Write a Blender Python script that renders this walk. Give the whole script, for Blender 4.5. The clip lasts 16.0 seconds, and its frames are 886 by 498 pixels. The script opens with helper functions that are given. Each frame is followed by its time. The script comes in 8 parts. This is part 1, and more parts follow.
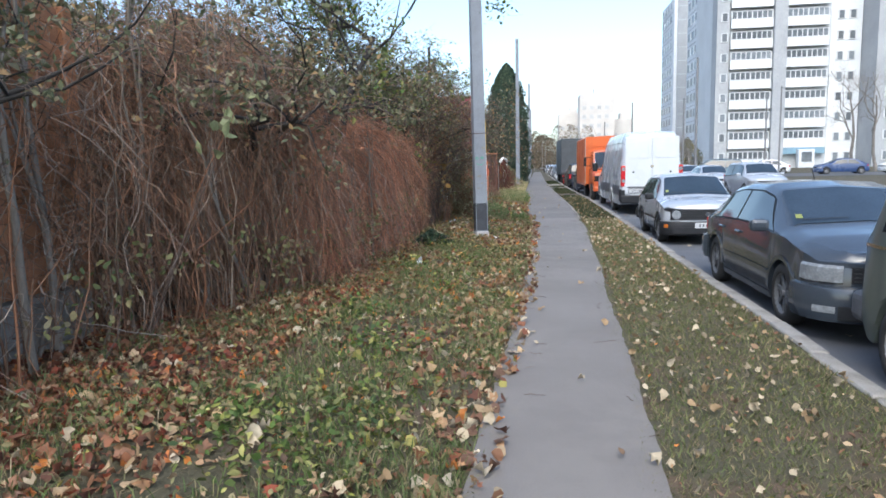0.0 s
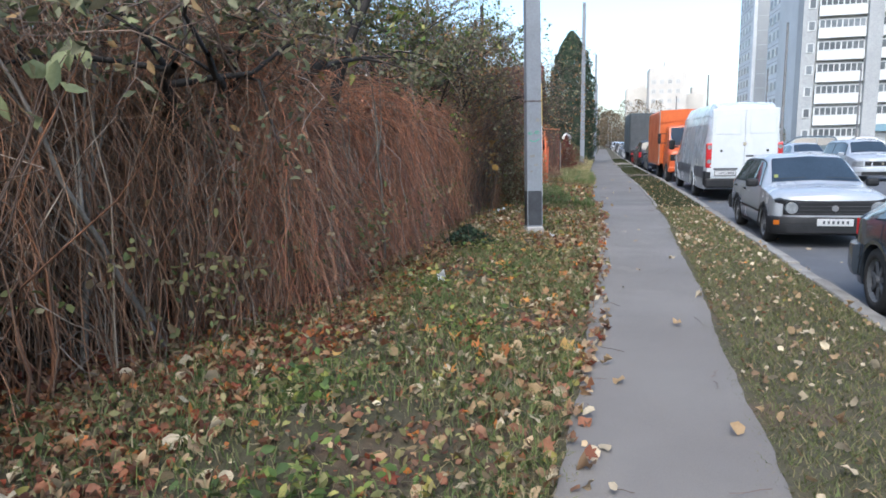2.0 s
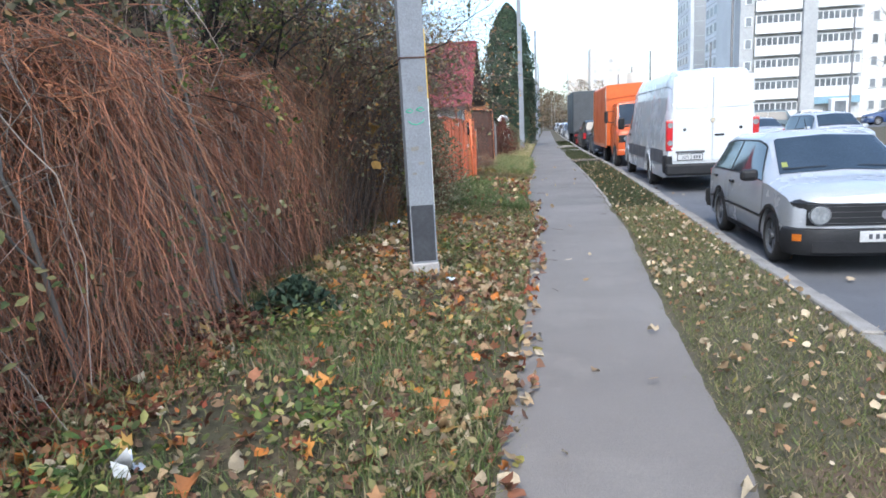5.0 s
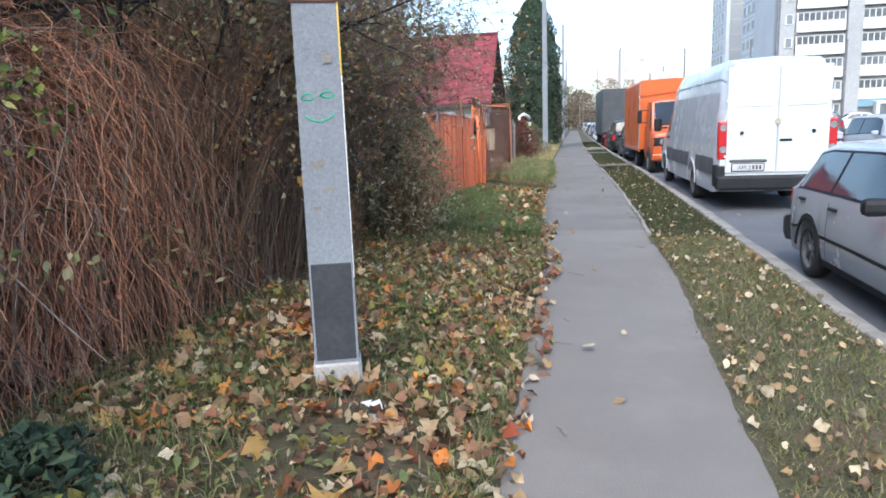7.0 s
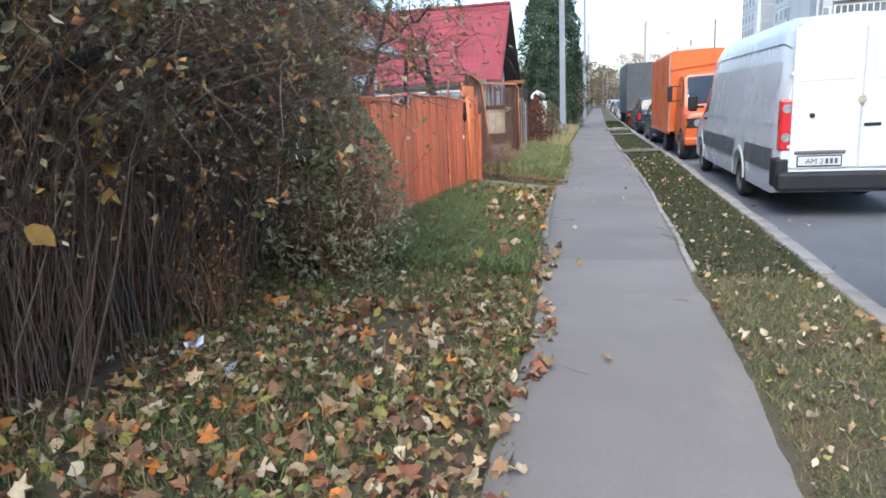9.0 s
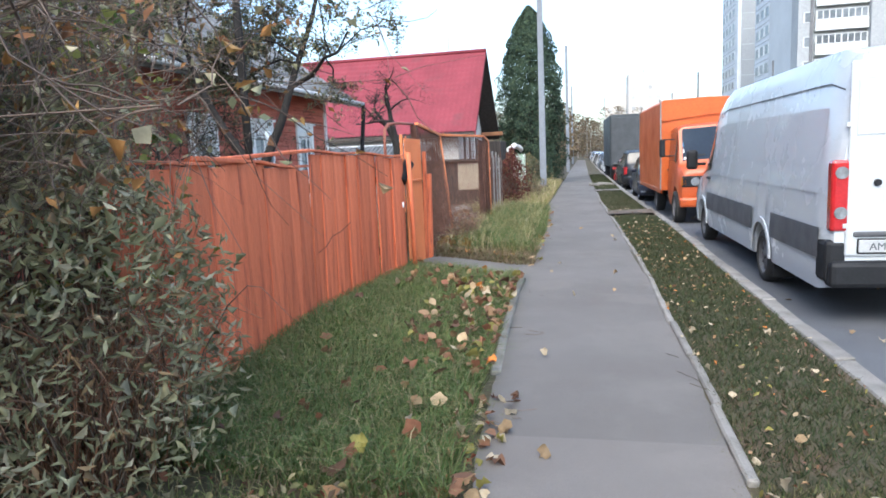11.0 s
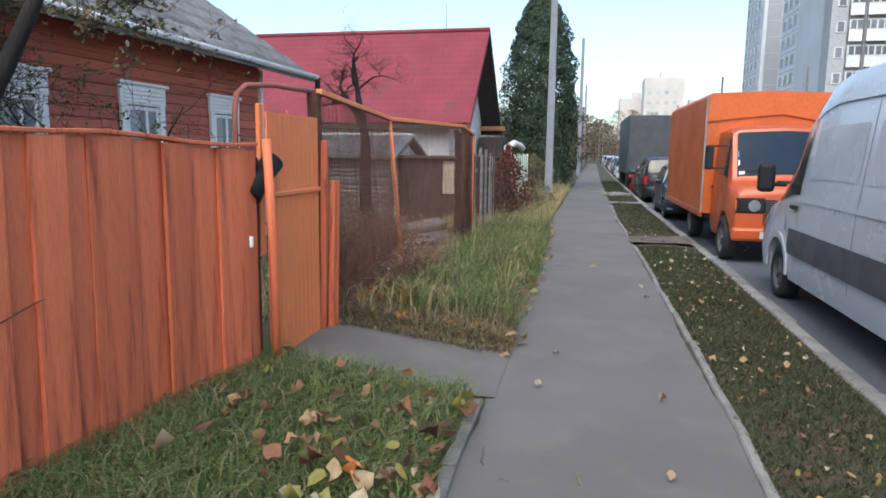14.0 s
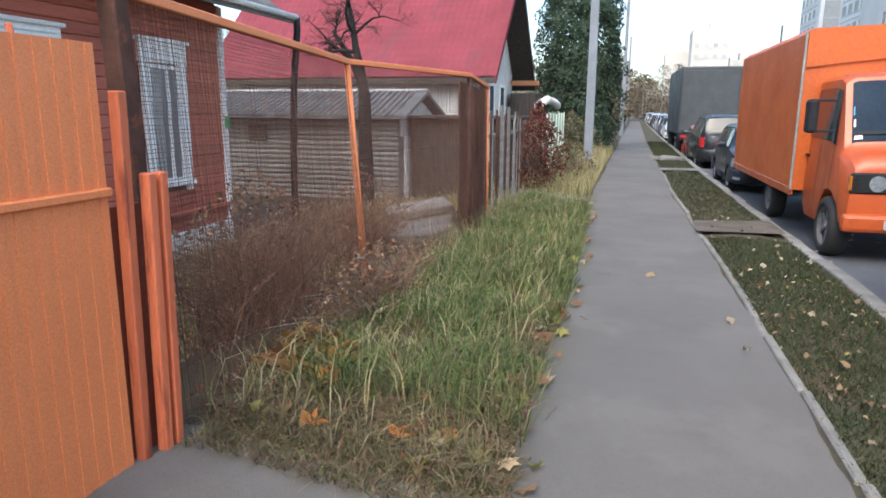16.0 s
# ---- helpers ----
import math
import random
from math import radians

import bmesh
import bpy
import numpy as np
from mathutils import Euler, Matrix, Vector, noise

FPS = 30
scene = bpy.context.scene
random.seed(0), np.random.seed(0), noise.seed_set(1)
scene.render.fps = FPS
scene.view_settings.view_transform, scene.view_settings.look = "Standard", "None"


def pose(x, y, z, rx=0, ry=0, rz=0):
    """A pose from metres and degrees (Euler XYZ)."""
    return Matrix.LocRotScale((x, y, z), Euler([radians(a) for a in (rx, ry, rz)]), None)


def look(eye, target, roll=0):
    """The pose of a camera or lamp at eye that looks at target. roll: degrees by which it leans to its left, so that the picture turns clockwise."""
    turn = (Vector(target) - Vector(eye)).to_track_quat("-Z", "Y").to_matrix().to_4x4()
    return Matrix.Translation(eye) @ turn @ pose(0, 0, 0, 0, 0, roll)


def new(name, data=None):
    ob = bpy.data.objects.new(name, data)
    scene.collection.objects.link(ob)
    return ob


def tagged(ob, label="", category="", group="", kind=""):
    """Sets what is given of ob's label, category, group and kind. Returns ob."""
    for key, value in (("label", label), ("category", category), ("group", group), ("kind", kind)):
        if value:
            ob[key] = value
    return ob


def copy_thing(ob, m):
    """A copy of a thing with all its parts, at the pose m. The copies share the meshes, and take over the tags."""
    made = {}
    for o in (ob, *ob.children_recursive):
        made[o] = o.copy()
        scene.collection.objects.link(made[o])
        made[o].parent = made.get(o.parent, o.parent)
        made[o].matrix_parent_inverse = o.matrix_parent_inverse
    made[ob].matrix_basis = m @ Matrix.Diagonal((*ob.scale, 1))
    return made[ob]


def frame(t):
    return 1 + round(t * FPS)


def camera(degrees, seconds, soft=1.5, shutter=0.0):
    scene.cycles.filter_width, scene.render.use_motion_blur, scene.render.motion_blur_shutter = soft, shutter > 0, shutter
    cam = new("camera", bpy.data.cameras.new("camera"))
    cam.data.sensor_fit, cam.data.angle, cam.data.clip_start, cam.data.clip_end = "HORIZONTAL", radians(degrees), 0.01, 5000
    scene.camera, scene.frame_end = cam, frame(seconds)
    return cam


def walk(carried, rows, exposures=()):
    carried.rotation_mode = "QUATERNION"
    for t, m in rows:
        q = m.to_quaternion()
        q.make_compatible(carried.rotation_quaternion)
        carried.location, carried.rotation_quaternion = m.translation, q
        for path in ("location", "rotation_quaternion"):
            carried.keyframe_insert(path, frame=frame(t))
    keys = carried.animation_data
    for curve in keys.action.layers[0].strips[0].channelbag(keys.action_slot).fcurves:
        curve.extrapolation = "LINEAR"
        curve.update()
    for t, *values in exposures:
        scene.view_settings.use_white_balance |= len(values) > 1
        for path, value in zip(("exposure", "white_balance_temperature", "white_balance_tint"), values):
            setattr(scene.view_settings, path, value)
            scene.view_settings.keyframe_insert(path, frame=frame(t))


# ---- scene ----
cam = camera(67.6, 16.0, soft=1.7)
PATH = [
    (0, (1.351, 0.63, 1.506), (1.061, 2.594, 1.258), -1.3),
    (0.5, (1.297, 1.278, 1.517), (1.064, 3.246, 1.244), -1.0),
    (1, (1.295, 2.024, 1.474), (0.946, 3.974, 1.202), -0.8),
    (1.5, (1.232, 2.642, 1.499), (0.913, 4.589, 1.171), -0.5),
    (2, (1.253, 3.325, 1.506), (0.784, 5.244, 1.193), -1.1),
    (2.5, (1.25, 4.021, 1.46), (0.786, 5.943, 1.161), -0.9),
    (3, (1.282, 4.743, 1.426), (0.726, 6.641, 1.129), -2.5),
    (3.5, (1.242, 5.363, 1.467), (0.723, 7.263, 1.119), -2.1),
    (4, (1.329, 6.096, 1.449), (0.9, 8.017, 1.093), -2.5),
    (4.5, (1.341, 6.701, 1.454), (0.981, 8.636, 1.095), -1.3),
    (4.7, (1.374, 6.98, 1.476), (1.05, 8.921, 1.12), -2.9),
    (6.8, (1.507, 9.953, 1.479), (1.146, 11.884, 1.099), -1.9),
    (7, (1.518, 10.203, 1.469), (1.12, 12.13, 1.107), -2.1),
    (7.5, (1.552, 10.898, 1.481), (1.053, 12.796, 1.098), -0.7),
    (8, (1.588, 11.662, 1.468), (1.116, 13.574, 1.115), -3.3),
    (8.5, (1.637, 12.332, 1.523), (1.099, 14.219, 1.135), -2.1),
    (9, (1.646, 13.01, 1.523), (1.181, 14.909, 1.103), -2.8),
    (9.5, (1.655, 13.7, 1.559), (1.132, 15.606, 1.254), -2.3),
    (10, (1.662, 14.5, 1.578), (1.269, 16.433, 1.25), -3.9),
    (10.2, (1.723, 14.793, 1.597), (1.298, 16.726, 1.306), -3.6),
    (12.3, (1.562, 17.629, 1.59), (1.152, 19.568, 1.316), -1.0),
    (12.5, (1.552, 17.938, 1.606), (1.127, 19.873, 1.332), -0.6),
    (13, (1.559, 18.626, 1.619), (1.189, 20.57, 1.333), -0.4),
    (13.5, (1.587, 19.394, 1.615), (1.102, 21.314, 1.336), -0.5),
    (14, (1.547, 20.112, 1.602), (1.108, 22.041, 1.311), 0.7),
    (14.5, (1.527, 20.832, 1.605), (1.015, 22.734, 1.261), 1.0),
    (15, (1.44, 21.549, 1.613), (0.984, 23.462, 1.246), -0.1),
    (15.5, (1.44, 22.23, 1.596), (0.913, 24.123, 1.223), 1.0),
    (16, (1.357, 22.94, 1.615), (0.815, 24.82, 1.203), 0.3),
]
walk(cam, [(t, look(eye, target, roll)) for t, eye, target, roll in PATH], exposures=[(0.0, 1.46, 6150, 6), (2.0, 1.45, 6150, 6), (3.5, 1.62, 6150, 6), (4.6, 1.70, 6100, 6), (8.0, 1.70, 6200, 6), (10.2, 1.82, 6200, 5), (12.5, 1.40, 6200, 6), (13.5, 1.22, 6300, 6), (15.0, 1.24, 6350, 5), (16.0, 1.54, 6450, 5)])

# ---- world and sun: bright hazy late-autumn sky, veiled sun behind the walker ----
world = bpy.data.worlds.new("sky")
scene.world = world
world.use_nodes = True
wn = world.node_tree.nodes
sky = wn.new("ShaderNodeTexSky")
sky.sky_type, sky.sun_disc = "NISHITA", False
sky.sun_elevation, sky.sun_rotation = radians(50), radians(-174)
sky.air_density, sky.dust_density, sky.ozone_density = 1.0, 2.8, 1.3
wn["Background"].inputs["Strength"].default_value = 0.15
world.node_tree.links.new(sky.outputs["Color"], wn["Background"].inputs["Color"])
sun_data = bpy.data.lights.new("sun", "SUN")
sun_data.energy, sun_data.angle, sun_data.color = 0.75, radians(45), (1.0, 0.95, 0.88)
sun = new("sun", sun_data)
sun.matrix_basis = look((0, 0, 60), (5.3, 50.1, 0))

# ---- materials ----
def mat(name, c1, c2=None, rough=0.75, metal=0.0, scale=3.0, fine=45.0, bump=0.15, vary="", amount=0.25, hue=0.0,
        ramp=None, coat=0.0, spec=0.4, stretch=(1, 1, 1), stain=None, stain_scale=1.2, stain_at=0.6):
    """A mottled material: two tones mixed by a broad noise, a fine grain in tone and relief, variation from piece to piece."""
    m = bpy.data.materials.new(name)
    m.use_nodes = True
    nodes, link = m.node_tree.nodes, m.node_tree.links.new
    b = nodes["Principled BSDF"]
    b.inputs["Roughness"].default_value, b.inputs["Metallic"].default_value = rough, metal
    b.inputs["Specular IOR Level"].default_value, b.inputs["Coat Weight"].default_value = spec, coat
    b.inputs["Coat Roughness"].default_value = 0.08
    c2 = c2 or tuple(v * 0.78 for v in c1)
    coord = nodes.new("ShaderNodeTexCoord")
    mapping = nodes.new("ShaderNodeMapping")
    mapping.inputs["Scale"].default_value = stretch
    link(coord.outputs["Object"], mapping.inputs["Vector"])

    def noise_tex(s, detail=5.0, rough_n=0.6):
        n = nodes.new("ShaderNodeTexNoise")
        n.inputs["Scale"].default_value, n.inputs["Detail"].default_value, n.inputs["Roughness"].default_value = s, detail, rough_n
        link(mapping.outputs["Vector"], n.inputs["Vector"])
        return n

    def mixer(kind="MIX"):
        x = nodes.new("ShaderNodeMix")
        x.data_type, x.blend_type = "RGBA", kind
        return x

    def span(source, lo, hi, a, z):
        r = nodes.new("ShaderNodeMapRange")
        for i, v in enumerate((lo, hi, a, z)):
            r.inputs[i + 1].default_value = v
        link(source, r.inputs[0])
        return r.outputs[0]

    broad, grain = noise_tex(scale), noise_tex(fine, 3.0, 0.7)
    if vary:
        info = nodes.new("ShaderNodeObjectInfo" if vary == "object" else "ShaderNodeNewGeometry")
        rnd = info.outputs["Random" if vary == "object" else "Random Per Island"]
    if ramp:
        r = nodes.new("ShaderNodeValToRGB")
        r.color_ramp.interpolation = "CONSTANT"
        while len(r.color_ramp.elements) < len(ramp):
            r.color_ramp.elements.new(0.5)
        for e, (at, c) in zip(r.color_ramp.elements, ramp):
            e.position, e.color = at, (*c, 1)
        link(rnd, r.inputs[0])
        colour = r.outputs[0]
    else:
        x = mixer()
        x.inputs[6].default_value, x.inputs[7].default_value = (*c1, 1), (*c2, 1)
        link(span(broad.outputs["Fac"], 0.35, 0.65, 0, 1), x.inputs[0])
        colour = x.outputs[2]
    if stain:
        x = mixer()
        s = noise_tex(stain_scale, 8.0, 0.65)
        link(span(s.outputs["Fac"], stain_at, stain_at + 0.09, 0, 1), x.inputs[0])
        link(colour, x.inputs[6])
        x.inputs[7].default_value = (*stain, 1)
        colour = x.outputs[2]
    x = mixer("MULTIPLY")
    x.inputs[0].default_value = 1.0
    link(colour, x.inputs[6])
    comb = nodes.new("ShaderNodeCombineColor")
    tone = span(grain.outputs["Fac"], 0.25, 0.75, 0.8, 1.2)
    for i in range(3):
        link(tone, comb.inputs[i])
    link(comb.outputs[0], x.inputs[7])
    colour = x.outputs[2]
    if vary and amount:
        h = nodes.new("ShaderNodeHueSaturation")
        w = nodes.new("ShaderNodeTexWhiteNoise")
        w.noise_dimensions = "1D"
        link(rnd, w.inputs["W"])
        link(span(w.outputs["Value"], 0, 1, 1 - amount, 1 + amount), h.inputs["Value"])
        if hue:
            link(span(rnd, 0, 1, 0.5 - hue, 0.5 + hue), h.inputs["Hue"])
        link(colour, h.inputs["Color"])
        colour = h.outputs[0]
    link(colour, b.inputs["Base Color"])
    if bump:
        bp = nodes.new("ShaderNodeBump")
        bp.inputs["Strength"].default_value, bp.inputs["Distance"].default_value = bump, 0.02
        link(grain.outputs["Fac"], bp.inputs["Height"])
        link(bp.outputs[0], b.inputs["Normal"])
    link(span(broad.outputs["Fac"], 0.3, 0.7, max(0.02, rough - 0.1), min(1, rough + 0.1)), b.inputs["Roughness"])
    return m


def leafy(name, ramp, amount=0.25, rough=0.6, through_light=0.25):
    """Leaves or blades: each its own tone, a little light passing through."""
    m = mat(name, (0.1, 0.1, 0.05), rough=rough, vary="island", amount=amount, ramp=ramp, bump=0.0, fine=30, spec=0.25)
    b = m.node_tree.nodes["Principled BSDF"]
    b.inputs["Subsurface Weight"].default_value = 0.0
    nodes, link = m.node_tree.nodes, m.node_tree.links.new
    t = nodes.new("ShaderNodeBsdfTranslucent")
    s = nodes.new("ShaderNodeMixShader")
    s.inputs[0].default_value = through_light
    link(b.inputs["Base Color"].links[0].from_socket, t.inputs["Color"])
    link(b.outputs[0], s.inputs[1])
    link(t.outputs[0], s.inputs[2])
    link(s.outputs[0], nodes["Material Output"].inputs["Surface"])
    return m


def glass_mat(name, tint, rough=0.04):
    m = mat(name, tint, tuple(v * 1.25 for v in tint), rough=rough + 0.02, bump=0.0, scale=1.5, spec=0.45, coat=0.15)
    return m


ASPHALT_PATH = mat("path asphalt", (0.166, 0.151, 0.137), (0.142, 0.129, 0.118), rough=0.74, scale=0.5, fine=120, bump=0.35, stain=(0.172, 0.157, 0.142), stain_scale=0.9, stain_at=0.5, spec=0.5)
ASPHALT_ROAD = mat("road asphalt", (0.098, 0.102, 0.112), (0.08, 0.083, 0.092), rough=0.8, scale=0.6, fine=90, bump=0.4, stain=(0.06, 0.06, 0.065), stain_scale=0.5, stain_at=0.62)
# the path asphalt in darker tones, for y above 19.44 and the aprons
ASPHALT_DARKER = mat("darker path asphalt", (0.138, 0.127, 0.116), (0.118, 0.109, 0.10), rough=0.78, scale=0.5, fine=120, bump=0.35, stain=(0.146, 0.135, 0.123), stain_scale=0.9, stain_at=0.5, spec=0.5)
KERB = mat("kerb concrete", (0.25, 0.238, 0.22), (0.18, 0.17, 0.155), rough=0.9, scale=4, fine=70, bump=0.5, vary="object", amount=0.15, stain=(0.13, 0.12, 0.10), stain_scale=3)
SOIL = mat("soil and short turf", (0.07, 0.06, 0.036), (0.055, 0.052, 0.028), rough=0.95, scale=1.6, fine=40, bump=0.8, stain=(0.09, 0.062, 0.04), stain_scale=1.3, stain_at=0.52)
DIRT = mat("bare dirt", (0.13, 0.11, 0.09), (0.09, 0.075, 0.06), rough=0.95, fine=60, bump=0.6)
POLE_GREY = mat("pole concrete", (0.205, 0.225, 0.255), (0.175, 0.19, 0.215), rough=0.85, scale=2, fine=60, bump=0.3, stain=(0.16, 0.17, 0.185), stain_scale=2.5, stain_at=0.62)
POLE_WHITE = mat("whitewash", (0.88, 0.86, 0.80), (0.76, 0.74, 0.69), rough=0.85, scale=5, fine=40, bump=0.2, stain=(0.3, 0.28, 0.26), stain_scale=4, stain_at=0.63)
POLE_DARK = mat("dark paint band", (0.042, 0.046, 0.054), (0.03, 0.033, 0.04), rough=0.7, scale=5, stain=(0.11, 0.06, 0.07), stain_scale=3)
YELLOW = mat("yellow plate paint", (0.62, 0.40, 0.07), (0.55, 0.34, 0.05), rough=0.5)
GREEN_INK = mat("green spray paint", (0.03, 0.33, 0.20), rough=0.6)
FENCE_ORANGE = mat("orange fence paint", (0.70, 0.185, 0.082), (0.55, 0.135, 0.06), rough=0.62, scale=1.6, fine=30, bump=0.3, vary="object", amount=0.16, stretch=(8, 8, 0.8), stain=(0.33, 0.075, 0.04), stain_scale=2.2, stain_at=0.57)
GATE_ORANGE = mat("lighter orange gate paint", (0.80, 0.255, 0.095), (0.73, 0.225, 0.085), rough=0.5, scale=1.2, fine=110, bump=0.05, stain=(0.58, 0.16, 0.065), stain_scale=1.5, stain_at=0.74)
RUST = mat("rusty steel", (0.10, 0.042, 0.028), (0.065, 0.03, 0.022), rough=0.85, scale=8, fine=80, bump=0.4, stain=(0.2, 0.07, 0.035), stain_scale=6, stain_at=0.58)
RUST_MESH = mat("rusty mesh wire", (0.19, 0.092, 0.062), (0.13, 0.064, 0.046), rough=0.85, scale=5, bump=0.0)
LOG_RED = mat("red-brown painted boards", (0.52, 0.152, 0.098), (0.42, 0.115, 0.075), rough=0.7, scale=2, fine=35, bump=0.3, vary="object", amount=0.16, stretch=(1, 0.3, 5), stain=(0.13, 0.03, 0.024), stain_scale=2)
LOG_DARK = mat("dark brown painted boards", (0.16, 0.05, 0.04), (0.12, 0.04, 0.032), rough=0.7, vary="object", amount=0.15, bump=0.3, stretch=(1, 0.3, 5))
WHITE_PAINT = mat("flaking white paint", (0.88, 0.87, 0.84), (0.84, 0.83, 0.79), rough=0.6, scale=6, fine=50, bump=0.3, stain=(0.36, 0.32, 0.28), stain_scale=7, stain_at=0.66)
WHITE_WALL = mat("white render", (0.72, 0.70, 0.66), (0.6, 0.58, 0.54), rough=0.85, scale=1.5, stain=(0.45, 0.42, 0.38), stain_scale=1.5, stain_at=0.64)
SLATE = mat("weathered grey slate", (0.16, 0.165, 0.17), (0.10, 0.105, 0.11), rough=0.85, scale=3, fine=50, bump=0.4, vary="object", amount=0.2, stain=(0.08, 0.085, 0.06), stain_scale=3)
RED_ROOF = mat("red metal roof tiles", (0.21, 0.034, 0.046), (0.165, 0.028, 0.038), rough=0.6, scale=0.8, fine=25, bump=0.05, stain=(0.15, 0.035, 0.042), stain_scale=1.0, stain_at=0.55, spec=0.3)
DARK_WOOD = mat("dark weathered wood", (0.075, 0.06, 0.052), (0.05, 0.042, 0.038), rough=0.85, vary="object", amount=0.25, bump=0.4, stretch=(5, 5, 0.6))
GREY_WOOD = mat("grey weathered timber", (0.30, 0.282, 0.26), (0.21, 0.196, 0.18), rough=0.9, vary="object", amount=0.2, bump=0.4, stretch=(1, 0.4, 4))
GREEN_PAINT = mat("pale green fence paint", (0.32, 0.46, 0.28), (0.26, 0.38, 0.24), rough=0.7, vary="object", amount=0.2)
BARK = mat("dark bark", (0.030, 0.026, 0.024), (0.018, 0.016, 0.015), rough=0.95, scale=5, fine=40, bump=0.8, stretch=(1, 1, 0.3))
TWIG = mat("brown twigs", (0.16, 0.115, 0.09), (0.10, 0.075, 0.062), rough=0.9, vary="island", amount=0.45, bump=0.0)
BARE_TWIG = mat("grey bare twigs", (0.26, 0.235, 0.215), (0.18, 0.165, 0.15), rough=0.9, vary="island", amount=0.3, bump=0.0)
VINE_RED = mat("dry russet vines", (0.2, 0.1, 0.06), rough=0.85, vary="island", amount=0.35, bump=0.0,
               ramp=[(0, (0.41, 0.165, 0.092)), (0.2, (0.30, 0.125, 0.076)), (0.38, (0.47, 0.225, 0.132)), (0.55, (0.17, 0.088, 0.064)), (0.72, (0.31, 0.225, 0.168)), (0.84, (0.50, 0.225, 0.115))])
VINE_GREY = mat("dry grey-brown stems", (0.15, 0.11, 0.085), rough=0.9, vary="island", amount=0.4, bump=0.0,
                ramp=[(0, (0.200, 0.120, 0.080)), (0.25, (0.264, 0.160, 0.104)), (0.45, (0.128, 0.088, 0.068)), (0.62, (0.288, 0.232, 0.188)), (0.8, (0.256, 0.128, 0.076)), (0.95, (0.368, 0.312, 0.264))])
VINE_BROWN = mat("dry brown stems", (0.15, 0.11, 0.085), rough=0.9, vary="island", amount=0.4, bump=0.0,
                 ramp=[(0, (0.205, 0.115, 0.073)), (0.25, (0.277, 0.158, 0.096)), (0.45, (0.125, 0.083, 0.059)), (0.66, (0.264, 0.125, 0.069)), (0.84, (0.178, 0.139, 0.106)), (0.94, (0.343, 0.277, 0.218))])
GREY_BARK = mat("pale grey bark", (0.23, 0.20, 0.17), (0.14, 0.12, 0.10), rough=0.95, scale=6, fine=50, bump=0.6, stretch=(1, 1, 0.3))
GRASS = leafy("grass blades", [(0, (0.13, 0.19, 0.045)), (0.25, (0.18, 0.21, 0.06)), (0.45, (0.23, 0.22, 0.09)), (0.6, (0.10, 0.16, 0.04)), (0.78, (0.31, 0.27, 0.14)), (0.93, (0.40, 0.34, 0.21))])
GRASS_DULL = leafy("short dull grass", [(0, (0.11, 0.135, 0.05)), (0.25, (0.155, 0.16, 0.068)), (0.5, (0.20, 0.175, 0.092)), (0.7, (0.08, 0.095, 0.036)), (0.85, (0.24, 0.19, 0.115))])
GRASS_FRESH = leafy("fresh tufted grass", [(0, (0.10, 0.155, 0.05)), (0.25, (0.14, 0.18, 0.06)), (0.45, (0.19, 0.20, 0.085)), (0.6, (0.08, 0.13, 0.04)), (0.8, (0.23, 0.21, 0.11)), (0.94, (0.33, 0.28, 0.17))])
# greener verge grass; shade beside the parked vehicles is put into its dark tones
GRASS_SHADED = leafy("dark short grass with shade in its tones", [(0, (0.038, 0.057, 0.022)), (0.25, (0.052, 0.066, 0.027)), (0.5, (0.072, 0.072, 0.034)), (0.7, (0.03, 0.044, 0.017)), (0.88, (0.10, 0.085, 0.048))])
GRASS_BANK = leafy("dull bank grass", [(0, (0.10, 0.14, 0.045)), (0.25, (0.14, 0.165, 0.06)), (0.45, (0.19, 0.18, 0.085)), (0.6, (0.075, 0.115, 0.036)), (0.78, (0.21, 0.175, 0.095)), (0.93, (0.29, 0.24, 0.15))])
STRAW = leafy("dry straw grass", [(0, (0.40, 0.33, 0.18)), (0.3, (0.31, 0.26, 0.125)), (0.55, (0.22, 0.24, 0.08)), (0.8, (0.48, 0.41, 0.26))])
RED_LITTER = leafy("red-brown fallen leaves", [(0, (0.17, 0.062, 0.036)), (0.2, (0.25, 0.11, 0.06)), (0.36, (0.11, 0.05, 0.034)), (0.5, (0.32, 0.18, 0.095)), (0.62, (0.21, 0.055, 0.03)), (0.74, (0.38, 0.27, 0.16)), (0.84, (0.15, 0.09, 0.055)), (0.94, (0.42, 0.15, 0.05))], amount=0.35)
LITTER = leafy("fallen leaves", [(0, (0.22, 0.115, 0.07)), (0.2, (0.33, 0.205, 0.115)), (0.36, (0.42, 0.31, 0.19)), (0.5, (0.14, 0.08, 0.055)), (0.62, (0.25, 0.11, 0.065)), (0.74, (0.27, 0.24, 0.07)), (0.86, (0.5, 0.42, 0.30)), (0.95, (0.55, 0.20, 0.05))], amount=0.3)
PALE_LITTER = leafy("pale fallen leaves", [(0, (0.40, 0.33, 0.23)), (0.3, (0.46, 0.39, 0.28)), (0.5, (0.30, 0.21, 0.12)), (0.75, (0.36, 0.25, 0.14)), (0.9, (0.2, 0.13, 0.08))])
AMBER = leafy("amber maple leaves", [(0, (0.46, 0.21, 0.06)), (0.3, (0.44, 0.27, 0.09)), (0.6, (0.36, 0.15, 0.06)), (0.8, (0.34, 0.22, 0.12))])
GREEN_LEAF = leafy("late green leaves", [(0, (0.075, 0.12, 0.03)), (0.3, (0.12, 0.155, 0.04)), (0.55, (0.20, 0.21, 0.05)), (0.72, (0.055, 0.085, 0.03)), (0.88, (0.3, 0.29, 0.10))])
